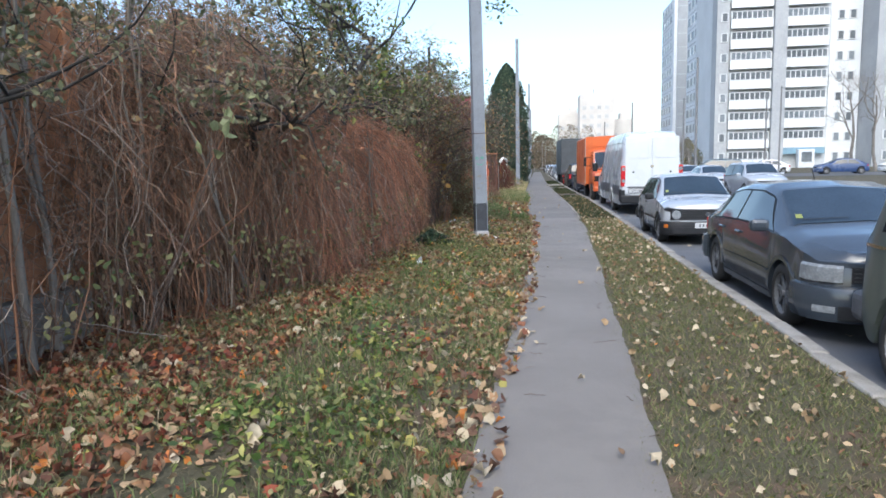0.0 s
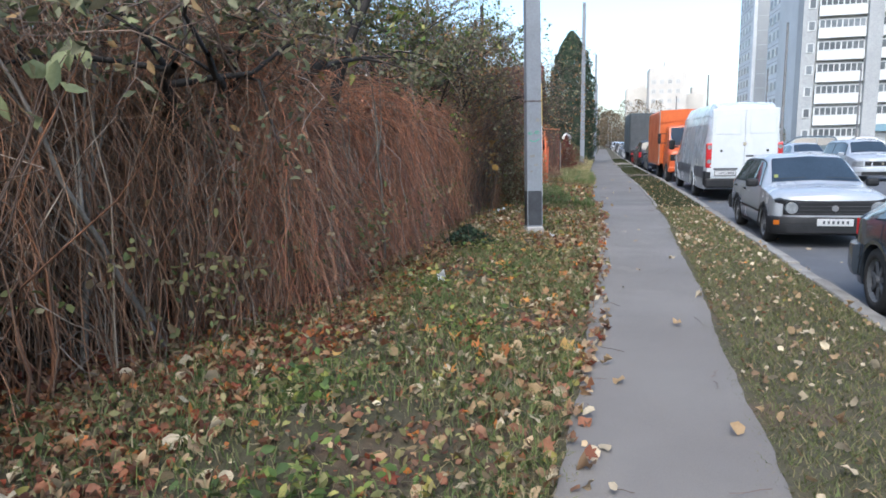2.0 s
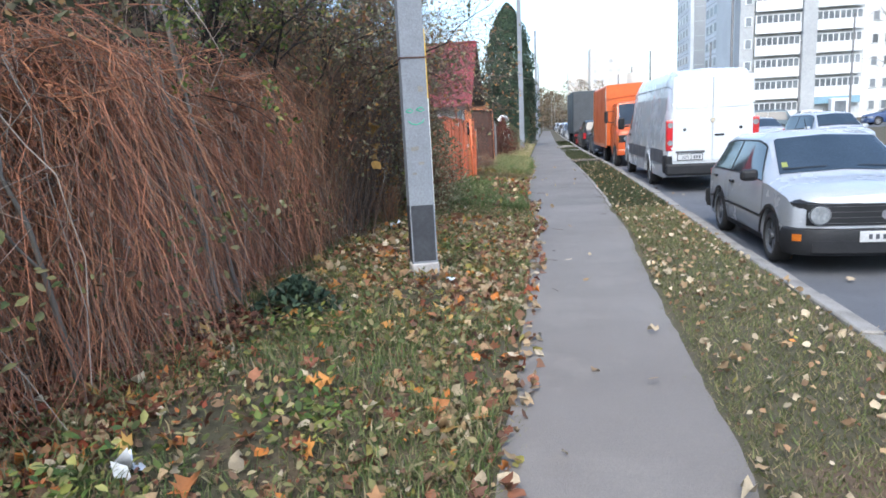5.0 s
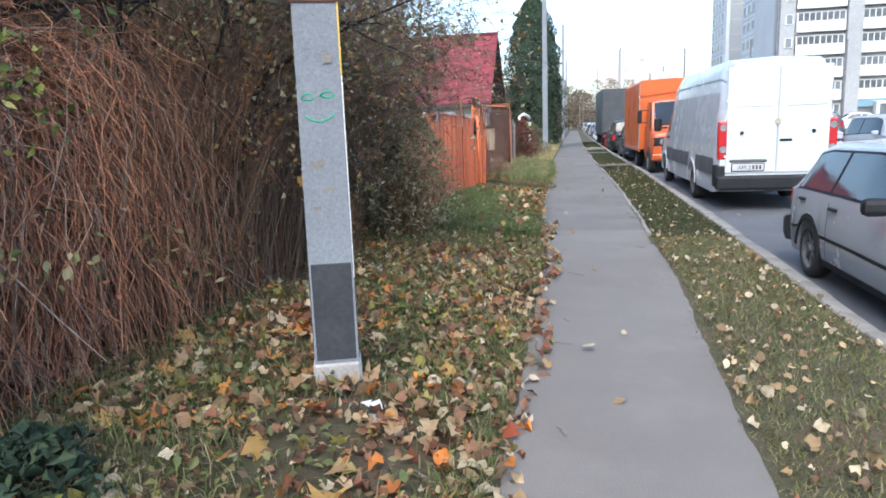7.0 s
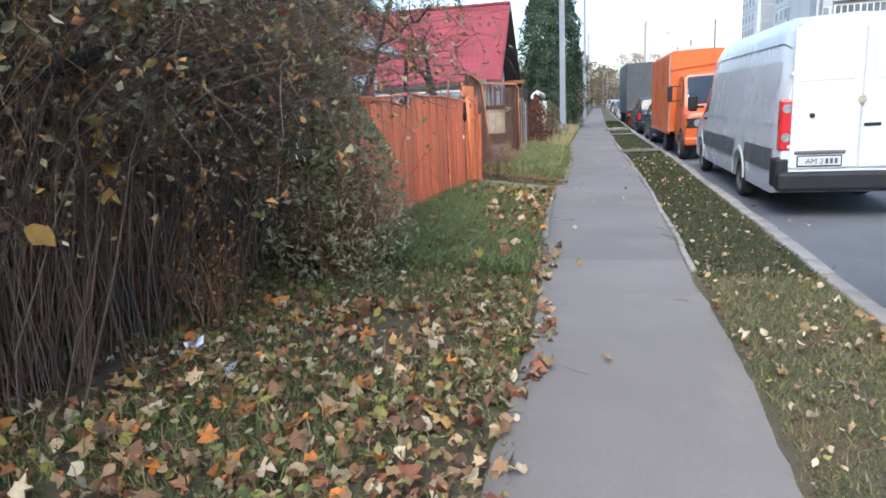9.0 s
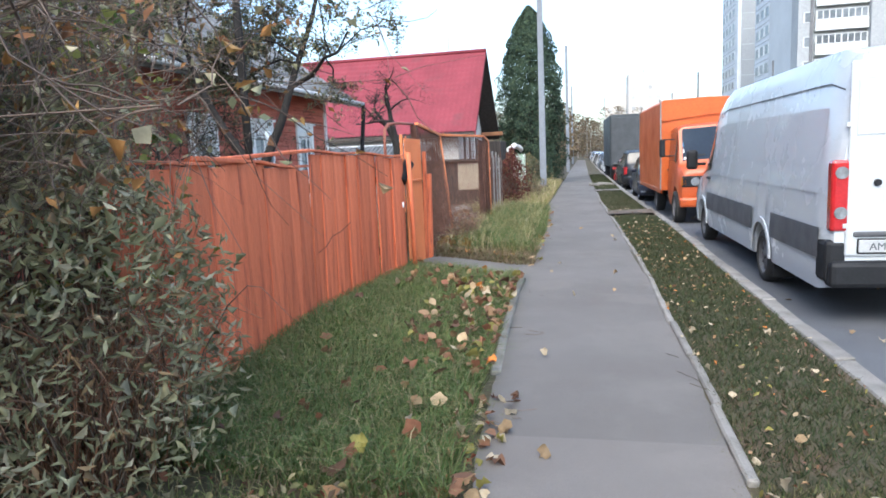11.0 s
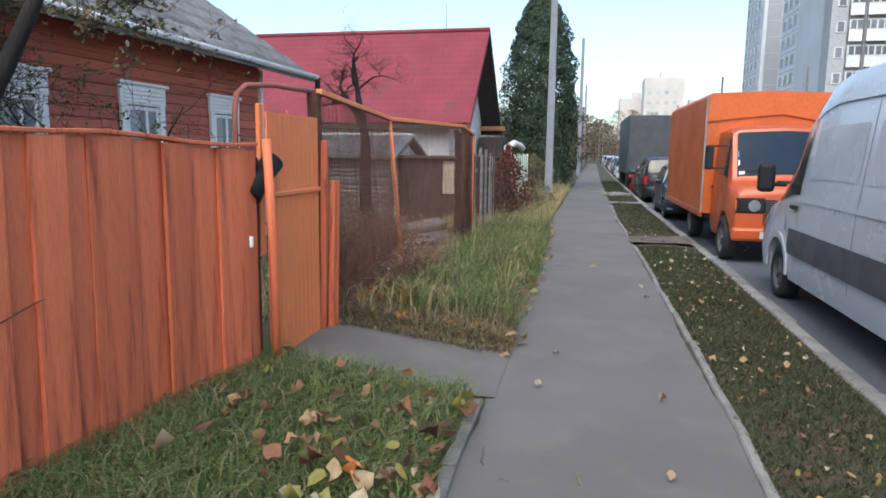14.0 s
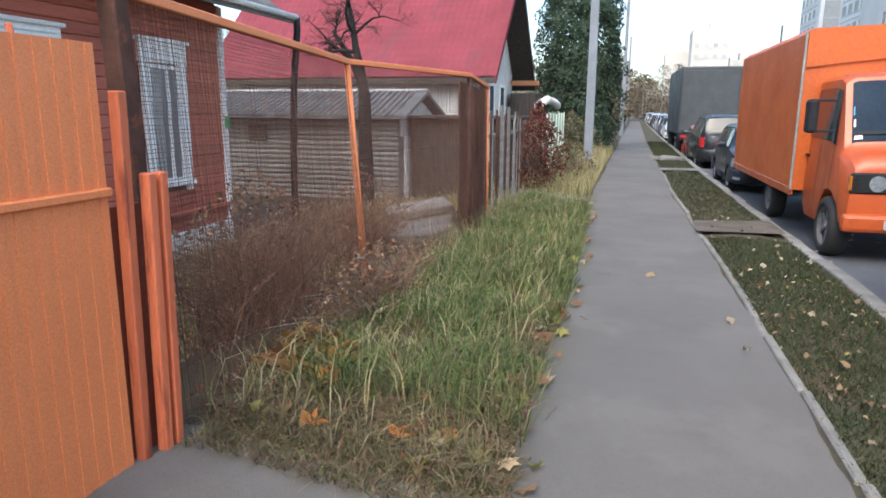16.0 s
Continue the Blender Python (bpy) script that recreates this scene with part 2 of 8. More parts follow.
WEED_LEAF = leafy("olive weeds", [(0, (0.13, 0.135, 0.05)), (0.2, (0.19, 0.18, 0.075)), (0.4, (0.09, 0.11, 0.04)), (0.55, (0.24, 0.205, 0.10)), (0.7, (0.15, 0.11, 0.06)), (0.82, (0.11, 0.07, 0.045)), (0.92, (0.30, 0.26, 0.15))])
DULL_LEAF = leafy("dull olive leaves", [(0, (0.10, 0.11, 0.055)), (0.3, (0.155, 0.155, 0.09)), (0.55, (0.21, 0.185, 0.115)), (0.75, (0.07, 0.078, 0.045)), (0.88, (0.26, 0.17, 0.08))])
RUSSET_LEAF = leafy("russet shrub leaves", [(0, (0.13, 0.035, 0.03)), (0.4, (0.09, 0.03, 0.025)), (0.7, (0.18, 0.06, 0.035)), (0.9, (0.2, 0.13, 0.06))])
THUJA = leafy("thuja foliage", [(0, (0.035, 0.058, 0.038)), (0.3, (0.045, 0.072, 0.044)), (0.6, (0.028, 0.048, 0.032)), (0.85, (0.06, 0.085, 0.045))], through_light=0.1, rough=0.8)
HAZE_LEAF = leafy("far woods", [(0, (0.14, 0.10, 0.07)), (0.4, (0.11, 0.095, 0.06)), (0.7, (0.17, 0.13, 0.08))])
PANEL = mat("pale concrete panels", (0.50, 0.525, 0.545), (0.44, 0.465, 0.485), rough=0.9, scale=0.25, fine=6, bump=0.05)
PANEL_GREY = mat("grey concrete panels", (0.345, 0.36, 0.375), (0.30, 0.315, 0.33), rough=0.9, scale=0.25, fine=6, bump=0.05)
PANEL_WHITE = mat("white panels of parapets and lit walls", (0.60, 0.625, 0.65), (0.53, 0.555, 0.58), rough=0.85, scale=0.5, fine=6, bump=0.03, vary="object", amount=0.08)
FAR_GLASS = mat("balcony glazing", (0.07, 0.085, 0.10), (0.17, 0.19, 0.21), rough=0.35, scale=0.6, bump=0.0, vary="object", amount=0.4, spec=0.4)
FRAME_WHITE = mat("white window frames", (0.58, 0.6, 0.61), rough=0.6, bump=0.0)
PAINT = {}


def paint(name, c, rough=0.32, metal=0.0):
    """Car paint with a thin film of road dust."""
    if name not in PAINT:
        PAINT[name] = mat(name, c, tuple(v * 0.92 for v in c), rough=rough, metal=metal, scale=1.2, fine=150, bump=0.01, coat=0.35, spec=0.4)
    return PAINT[name]


CAR_GLASS = glass_mat("car window glass", (0.016, 0.022, 0.028))
SCREEN_GLASS = mat("windscreen glass", (0.022, 0.034, 0.05), (0.03, 0.045, 0.065), rough=0.07, bump=0.0, scale=1.5, spec=0.22)
TRUCK_GLASS = mat("dark truck glass", (0.014, 0.024, 0.042), (0.02, 0.034, 0.055), rough=0.08, bump=0.0, scale=1.5, spec=0.04)
RUBBER = mat("tyre rubber", (0.022, 0.022, 0.023), (0.03, 0.029, 0.028), rough=0.85, scale=8, bump=0.1)
BLACK_TRIM = mat("black plastic trim", (0.016, 0.017, 0.02), (0.012, 0.013, 0.015), rough=0.6, bump=0.05, spec=0.25)
GREY_TRIM = mat("grey plastic trim", (0.09, 0.093, 0.10), (0.075, 0.078, 0.085), rough=0.6, bump=0.05)
RIM_GREY = mat("steel rim", (0.30, 0.30, 0.31), (0.22, 0.22, 0.23), rough=0.4, metal=0.6, bump=0.0)
CHROME = mat("chrome", (0.75, 0.75, 0.76), rough=0.15, metal=1.0, bump=0.0)
LAMP_CLEAR = mat("headlight lens", (0.24, 0.26, 0.28), (0.12, 0.13, 0.14), rough=0.25, scale=14, bump=0.0, coat=0.3)
LAMP_RED = mat("tail light lens", (0.45, 0.02, 0.025), (0.33, 0.015, 0.02), rough=0.15, bump=0.0, coat=1.0)
LAMP_AMBER = mat("indicator lens", (0.45, 0.13, 0.015), rough=0.2, bump=0.0, coat=1.0)
PLATE = mat("number plate", (0.45, 0.46, 0.47), (0.38, 0.39, 0.4), rough=0.5, bump=0.0)
INK = mat("plate lettering", (0.06, 0.065, 0.08), rough=0.6, bump=0.0)
STICKER = mat("blue sticker", (0.05, 0.32, 0.62), rough=0.5, bump=0.0)
STICKER_GREEN = mat("green-yellow sticker", (0.24, 0.27, 0.07), rough=0.5, bump=0.0)
PAPER = mat("white paper", (0.75, 0.77, 0.8), rough=0.7, bump=0.0)


# ---- mesh helpers ----
def mesh_of(name, verts, faces, smooth=False):
    me = bpy.data.meshes.new(name)
    me.from_pydata([tuple(v) for v in verts], [], faces)
    me.update()
    if smooth:
        me.polygons.foreach_set("use_smooth", [True] * len(me.polygons))
    return me


def fast_mesh(name, verts, polys):
    """A mesh from arrays: verts (n, 3) and polys (m, 3 or 4)."""
    me = bpy.data.meshes.new(name)
    n, k = polys.shape
    me.vertices.add(len(verts))
    me.vertices.foreach_set("co", np.ascontiguousarray(verts, dtype=np.float32).ravel())
    me.loops.add(n * k)
    me.loops.foreach_set("vertex_index", np.ascontiguousarray(polys, dtype=np.int32).ravel())
    me.polygons.add(n)
    me.polygons.foreach_set("loop_start", np.arange(0, n * k, k, dtype=np.int32))
    me.update(calc_edges=True)
    return me


def part(name, data, material, parent=None, label="", m=None):
    """Links a mesh or bmesh as ONE object, under its thing if one is given."""
    if isinstance(data, bmesh.types.BMesh):
        me = bpy.data.meshes.new(name)
        data.to_mesh(me)
        data.free()
        data = me
    if material and not data.materials:
        data.materials.append(material)
    ob = new(name, data)
    if parent:
        ob.parent = parent
    if m is not None:
        ob.matrix_basis = m
    if label:
        ob["label"] = label
    return ob


def thing(name, label, category, m=None, group="", kind=""):
    e = new(name)
    e.empty_display_size = 0.1
    if m is not None:
        e.matrix_basis = m
    return tagged(e, label, category, group, kind)


def box_bm(sx, sy, sz, at=(0, 0, 0), bevel=0.0, bm=None, rot=None, seg=1):
    """A block, its bottom centre at `at` unless rot moves it; edges rounded."""
    bm = bm or bmesh.new()
    m = Matrix.Translation(at) @ (rot or Matrix()) @ Matrix.Translation((0, 0, sz / 2)) @ Matrix.Diagonal((sx, sy, sz, 1))
    r = bmesh.ops.create_cube(bm, size=1.0, matrix=m)
    if bevel:
        edges = list({e for v in r["verts"] for e in v.link_edges})
        bmesh.ops.bevel(bm, geom=edges, offset=bevel, segments=seg, affect="EDGES", profile=0.5)
    return bm


def cyl_bm(r1, r2, h, at=(0, 0, 0), n=12, bm=None, rot=None):
    bm = bm or bmesh.new()
    m = Matrix.Translation(at) @ (rot or Matrix()) @ Matrix.Translation((0, 0, h / 2))
    bmesh.ops.create_cone(bm, cap_ends=True, segments=n, radius1=r1, radius2=r2, depth=h, matrix=m)
    return bm


def poly_bm(points, axis, depth, bm=None, at=(0, 0, 0)):
    """A flat outline given in the two other axes, made `depth` thick along axis 0, 1 or 2."""
    bm = bm or bmesh.new()
    rest = [i for i in range(3) if i != axis]
    rings = []
    for d in (0, depth):
        ring = []
        for a, b in points:
            p = [0, 0, 0]
            p[axis], p[rest[0]], p[rest[1]] = d, a, b
            ring.append(bm.verts.new(Vector(p) + Vector(at)))
        rings.append(ring)
    n = len(points)
    bm.faces.new(rings[0])
    bm.faces.new(list(reversed(rings[1])))
    for i in range(n):
        bm.faces.new((rings[0][i], rings[1][i], rings[1][(i + 1) % n], rings[0][(i + 1) % n]))
    bmesh.ops.recalc_face_normals(bm, faces=bm.faces)
    return bm


def tube_bm(points, r, n=8, bm=None):
    """A round bar bent through points."""
    bm = bm or bmesh.new()
    P = [Vector(p) for p in points]
    prev = None
    for i, p in enumerate(P):
        d = (P[min(i + 1, len(P) - 1)] - P[max(i - 1, 0)]).normalized()
        a = d.orthogonal().normalized() if prev is None else (prev_a - d * prev_a.dot(d)).normalized()
        b = d.cross(a)
        ring = [bm.verts.new(p + r * (math.cos(k * 2 * math.pi / n) * a + math.sin(k * 2 * math.pi / n) * b)) for k in range(n)]
        if prev:
            for k in range(n):
                f = bm.faces.new((prev[k], prev[(k + 1) % n], ring[(k + 1) % n], ring[k]))
                f.smooth = True
        else:
            bm.faces.new(list(reversed(ring)))
        prev, prev_a = ring, a
    bm.faces.new(prev)
    return bm


def tubes(name, P, R, sides=3):
    """Many tapering stems at once: P (n, k, 3) points, R (n, k) radii."""
    n, k, _ = P.shape
    T = np.gradient(P, axis=1)
    T /= np.linalg.norm(T, axis=2, keepdims=True) + 1e-9
    ref = np.where(np.abs(T[..., 2:3]) > 0.8, np.array([1.0, 0, 0]), np.array([0, 0, 1.0]))
    A = np.cross(T, ref)
    A /= np.linalg.norm(A, axis=2, keepdims=True) + 1e-9
    B = np.cross(T, A)
    ang = np.arange(sides) * 2 * np.pi / sides
    V = P[:, :, None, :] + R[:, :, None, None] * (np.cos(ang)[None, None, :, None] * A[:, :, None, :] + np.sin(ang)[None, None, :, None] * B[:, :, None, :])
    idx = np.arange(n * k * sides).reshape(n, k, sides)
    q = np.stack([idx[:, :-1], np.roll(idx, -1, 2)[:, :-1], np.roll(idx, -1, 2)[:, 1:], idx[:, 1:]], -1).reshape(-1, 4)
    me = fast_mesh(name, V.reshape(-1, 3), q)
    me.polygons.foreach_set("use_smooth", np.ones(len(q), dtype=bool))
    return me


def frames_of(N, spin):
    """Two axes across each unit normal, turned by spin."""
    ref = np.where(np.abs(N[:, 2:3]) > 0.9, np.array([1.0, 0, 0]), np.array([0, 0, 1.0]))
    A = np.cross(N, ref)
    A /= np.linalg.norm(A, axis=1, keepdims=True) + 1e-9
    B = np.cross(N, A)
    c, s = np.cos(spin)[:, None], np.sin(spin)[:, None]
    return c * A + s * B, -s * A + c * B


LEAF_OVAL = np.array([(0, -0.5, 0), (0.28, -0.1, 0.10), (0.2, 0.28, 0.06), (0, 0.55, -0.06), (-0.2, 0.28, 0.07), (-0.28, -0.1, 0.09)])
LEAF_SMALL = np.array([(0, -0.5, 0), (0.27, 0.0, 0.14), (0, 0.54, -0.04), (-0.27, 0.04, 0.15)])
LEAF_NARROW = np.array([(0, -0.5, 0), (0.13, 0.0, 0.1), (0, 0.54, -0.1), (-0.13, 0.04, 0.1)])
LEAF_CRISP = np.array([(0.04, -0.5, 0.05), (0.3, -0.34, 0.2), (0.46, -0.05, 0.02), (0.26, 0.2, 0.22), (0.1, 0.52, -0.1), (-0.22, 0.34, 0.12), (-0.42, 0.1, 0.24), (-0.3, -0.3, -0.02)])
LEAF_MAPLE = np.array([(0, -0.42, 0), (0.2, -0.36, 0.05), (0.5, -0.3, 0.12), (0.3, -0.02, 0.02), (0.52, 0.2, 0.15), (0.2, 0.2, 0.0), (0, 0.58, -0.08),
                       (-0.2, 0.2, 0.02), (-0.52, 0.2, 0.13), (-0.3, -0.02, 0.0), (-0.5, -0.3, 0.1), (-0.2, -0.36, 0.06)])


def leaves(name, C, N, S, shape=LEAF_SMALL, rng=None, curl=1.0):
    """Many small curled leaves: centres, unit normals, sizes."""
    rng = rng or np.random.default_rng(1)
    n, k = len(C), len(shape)
    A, B = frames_of(N, rng.uniform(0, 2 * np.pi, n))
    wide = rng.uniform(0.7, 1.2, n)[:, None]
    bend = rng.uniform(-1.0, 2.2, n)[:, None] * curl
    V = C[:, None, :] + S[:, None, None] * (shape[None, :, 0:1] * (wide * 1.0)[:, :, None] * A[:, None] + shape[None, :, 1:2] * B[:, None] + shape[None, :, 2:3] * bend[:, :, None] * N[:, None])
    if k == 4:
        fold = np.array([[0, 1, 2], [0, 2, 3]])
        F = (np.arange(n) * 4)[:, None, None] + fold[None]
        return fast_mesh(name, V.reshape(-1, 3), F.reshape(-1, 3))
    V = np.concatenate([C[:, None, :], V], 1)
    i = np.arange(k)
    fan = np.stack([np.zeros(k, int), 1 + i, 1 + (i + 1) % k], -1)
    F = (np.arange(n) * (k + 1))[:, None, None] + fan[None]
    return fast_mesh(name, V.reshape(-1, 3), F.reshape(-1, 3))


def blades(name, C, H, W, lean, rng):
    """Grass: each blade a bent tapering strip."""
    n = len(C)
    a = rng.uniform(0, 2 * np.pi, n)
    side = np.stack([np.cos(a), np.sin(a), np.zeros(n)], 1) * W[:, None] / 2
    b = rng.uniform(0, 2 * np.pi, n)
    out = np.stack([np.cos(b), np.sin(b), np.zeros(n)], 1) * (H * lean * rng.uniform(0.2, 1.0, n))[:, None]
    up = np.zeros((n, 3))
    up[:, 2] = H
    mid = C + 0.55 * up + 0.3 * out
    if H.max() < 0.09:
        V = np.stack([C - side * 1.2, C + side * 1.2, C + up * (1 - 0.25 * lean) + out], 1)
        return fast_mesh(name, V.reshape(-1, 3), np.arange(3 * n).reshape(n, 3))
    V = np.stack([C - side, C + side, mid + side * 0.8, mid - side * 0.8, C + up * (1 - 0.25 * lean) + out], 1)
    o = (np.arange(n) * 5)[:, None]
    F = np.concatenate([o + np.array([[0, 1, 2]]), o + np.array([[0, 2, 3]]), o + np.array([[3, 2, 4]])], 0)
    return fast_mesh(name, V.reshape(-1, 3), F)


def unit(v):
    return v / (np.linalg.norm(v, axis=-1, keepdims=True) + 1e-9)


# ---- lie of the land: a street running along y, curving a touch towards -x ----
def path_left(y):
    return np.interp(y, [-60, 0, 4, 10, 17, 23, 30, 36, 60, 150], [0.85, 0.9, 1.02, 1.18, 1.2, 0.92, 0.82, 0.58, 0.45, 0.2])


def path_right(y):
    return np.interp(y, [-60, 0, 4, 10, 16, 24, 31, 36, 60, 150], [1.8, 1.85, 1.95, 2.2, 2.42, 2.41, 2.28, 2.1, 1.85, 1.5])


def kerb_x(y):
    return np.interp(y, [-60, 20, 30, 42, 70, 150, 400], [3.5, 3.5, 3.42, 3.12, 2.75, 2.2, 0.5])


def lumps(x, y):
    return (np.sin(x * 2.1 + 1.3 * np.sin(y * 0.9)) * np.sin(y * 1.7 + 0.6 * x) * 0.6 + np.sin(x * 5.3 + y * 3.1) * np.sin(y * 4.7 - x * 1.9) * 0.4)


ROAD_Z = -0.2


def land(x, y):
    """The height of the ground."""
    x, y = np.asarray(x, float), np.asarray(y, float)
    l, r, k = path_left(y), path_right(y), kerb_x(y)
    d = np.clip((l - x) / 1.5, 0, 1)
    bank = 0.13 * d * d * (3 - 2 * d) + 0.025 * lumps(x, y) * np.clip((l - x) / 0.4, 0, 1) - 0.012
    mid = np.clip((x - r) / 0.3, 0, 1) * np.clip((k - 0.1 - x) / 0.3, 0, 1)
    strip = -0.012 + mid * (0.03 + 0.02 * lumps(x, y))
    hollow = np.clip((-1.1 - x) / 1.5, 0, 1) * np.clip((y - 24) / 2.0, 0, 1) * np.clip((70 - y) / 5.0, 0, 1)
    bank = bank - 0.6 * hollow
    z = np.where(x < l, bank, np.where(x < r, -0.012, strip))
    z = np.where(x > k + 0.02, ROAD_Z - 0.012, z)
    far = np.clip((x - (k + 10.3)) / 0.1, 0, 1)
    return z + far * 0.2


# ---- ground, path, road, kerbs ----
def sheet(name, xs, ys, zf):
    X, Y = np.meshgrid(xs, ys)
    Z = zf(X, Y)
    nx, ny = len(xs), len(ys)
    i = np.arange(nx * ny).reshape(ny, nx)
    q = np.stack([i[:-1, :-1], i[:-1, 1:], i[1:, 1:], i[1:, :-1]], -1).reshape(-1, 4)
    return fast_mesh(name, np.stack([X, Y, Z], -1).reshape(-1, 3), q)


def strip(name, left, right, ys, z, cols=4):
    """A ribbon along y between two edges."""
    Y = np.repeat(ys[:, None], cols, 1)
    f = np.linspace(0, 1, cols)[None]
    X = left(Y) * (1 - f) + right(Y) * f
    i = np.arange(Y.size).reshape(Y.shape)
    q = np.stack([i[:-1, :-1], i[:-1, 1:], i[1:, 1:], i[1:, :-1]], -1).reshape(-1, 4)
    return fast_mesh(name, np.stack([X, Y, z(X, Y)], -1).reshape(-1, 3), q)


near_y = np.concatenate([[-1500, -300, -60, -20], np.arange(-8, 62, 0.25), np.arange(62, 160, 2.0), [200, 300, 500, 900, 2500]])
gx = np.concatenate([[-2500, -400, -100, -40, -20], np.arange(-12, -4, 0.5), np.arange(-4, 3.3, 0.12), [3.3, 3.4, 3.47, 3.53, 3.6, 6, 9, 13, 13.5, 13.9, 14.2, 16, 20, 40, 80, 200, 500, 2500]])
ground = tagged(part("ground", sheet("ground", gx, near_y, land), SOIL), "earth bank and verges with short turf and soil", "ground", kind="structure")

ragged = lambda y, s: 0.018 * np.sin(y * 1.1 + s + np.sin(y * 0.7)) + 0.010 * np.sin(y * 6.1 + 2 * s) * np.sin(y * 1.1) + 0.006 * np.sin(y * 19.3 + s) * np.sin(y * 2.7)
for y0, y1, mtl, lab in ((-20, 19.44, ASPHALT_PATH, "worn grey asphalt footpath with ragged edges"), (19.44, 130, ASPHALT_DARKER, "darker asphalt footpath between thin edgings")):
    py = np.append(np.arange(y0, y1, 0.08), y1)
    me = strip("path", lambda y: path_left(y) + ragged(y, 0.3), lambda y: path_right(y) + ragged(y, 2.1), py, lambda x, y: 0.004 * lumps(x * 0.5, y * 0.4))
    tagged(part("pavement", me, mtl), lab, "footpath", kind="structure")
ry = np.concatenate([np.arange(-60, 160, 2.0), [200, 300, 500]])
road = tagged(part("road", strip("road", lambda y: kerb_x(y) + 0.05, lambda y: kerb_x(y) + 10.25, ry, lambda x, y: 0 * x + ROAD_Z, 6), ASPHALT_ROAD), "dark grey asphalt street", "road", kind="structure")


def slab(name, pts, z, material, label, category, parent=None):
    bm = bmesh.new()
    bm.faces.new([bm.verts.new((x, y, z)) for x, y in pts])
    bmesh.ops.triangulate(bm, faces=bm.faces)
    return tagged(part(name, bm, material, parent), label, category, kind="structure")


def apron(y0, y1, x0, z0, material, label, wave=0.06):
    """A paved patch from the path's edge up to a fence line."""
    ys, fs = np.arange(y0, y1 + 0.01, 0.2), np.linspace(0, 1, 6)
    Y, F = np.meshgrid(ys, fs, indexing="ij")
    Y = Y + wave * np.sin(F * 9 + 1.0) * (np.abs((Y - y0) / (y1 - y0) - 0.5) > 0.49)
    X = (path_left(Y) + 0.06) * (1 - F) + x0 * F
    Z = np.maximum(0.006 + z0 * F ** 1.2, land(X, Y) + 0.02)
    i = np.arange(Y.size).reshape(Y.shape)
    q = np.stack([i[:-1, :-1], i[1:, :-1], i[1:, 1:], i[:-1, 1:]], -1).reshape(-1, 4)
    return tagged(part("pavement", fast_mesh("apron", np.stack([X, Y, Z], -1).reshape(-1, 3), q), material), label, "footpath", kind="structure")


apron(24.2, 25.5, -0.78, 0.1, ASPHALT_DARKER, "asphalt apron in front of a garden gate")
apron(34.4, 35.6, -1.0, 0.1, ASPHALT_DARKER, "grey crossing over the verge to a yard")
slab("pavement", [(2.2, 32.2), (3.3, 32.3), (3.28, 33.4), (2.2, 33.1)], 0.055, DIRT, "bare trodden dirt across the verge", "dirt patch")
slab("pavement", [(2.0, 41.8), (3.0, 41.9), (3.0, 42.7), (2.0, 42.6)], 0.05, ASPHALT_PATH, "grey crossing from the path to the road", "footpath")


def kerb_run(name, xf, y0, y1, width, high, top, label, length=1.0, gap=0.012):
    """A row of kerb stones, each slightly out of line."""
    run = thing(name, label, "kerb", kind="structure")
    rng = random.Random(len(label))
    me = bpy.data.meshes.new("kerb_stone")
    bm = box_bm(width, length - gap, high, (0, 0, -high), bevel=0.012)
    bm.to_mesh(me)
    bm.free()
    y = y0
    while y < y1:
        x = float(xf(y + length / 2))
        a = math.degrees(math.atan2(float(xf(y + length)) - float(xf(y)), length))
        part("kerb_stone", me, KERB, run, m=pose(x + rng.uniform(-0.012, 0.012), y + length / 2, top + rng.uniform(-0.012, 0.012), rng.uniform(-0.6, 0.6), rng.uniform(-3, 3), -a + rng.uniform(-0.8, 0.8)))
        y += length
    return run


kerb_run("kerb", lambda y: kerb_x(y), -20, 130, 0.15, 0.28, 0.005, "weathered concrete road kerb beside the verge")
kerb_run("kerb", lambda y: kerb_x(y) + 10.3, -20, 130, 0.15, 0.28, 0.0, "concrete kerb on the far side of the street", 2.0)
kerb_run("kerb", lambda y: path_right(y) + 0.03 + 0.008 * np.sin(y * 1.3), 19, 42, 0.06, 0.16, 0.022, "thin broken concrete edging of the footpath", 1.0)
kerb_run("kerb", lambda y: path_left(y) - 0.03, 20.5, 24.0, 0.075, 0.16, 0.035, "thin concrete edging beside the grass", 0.9)


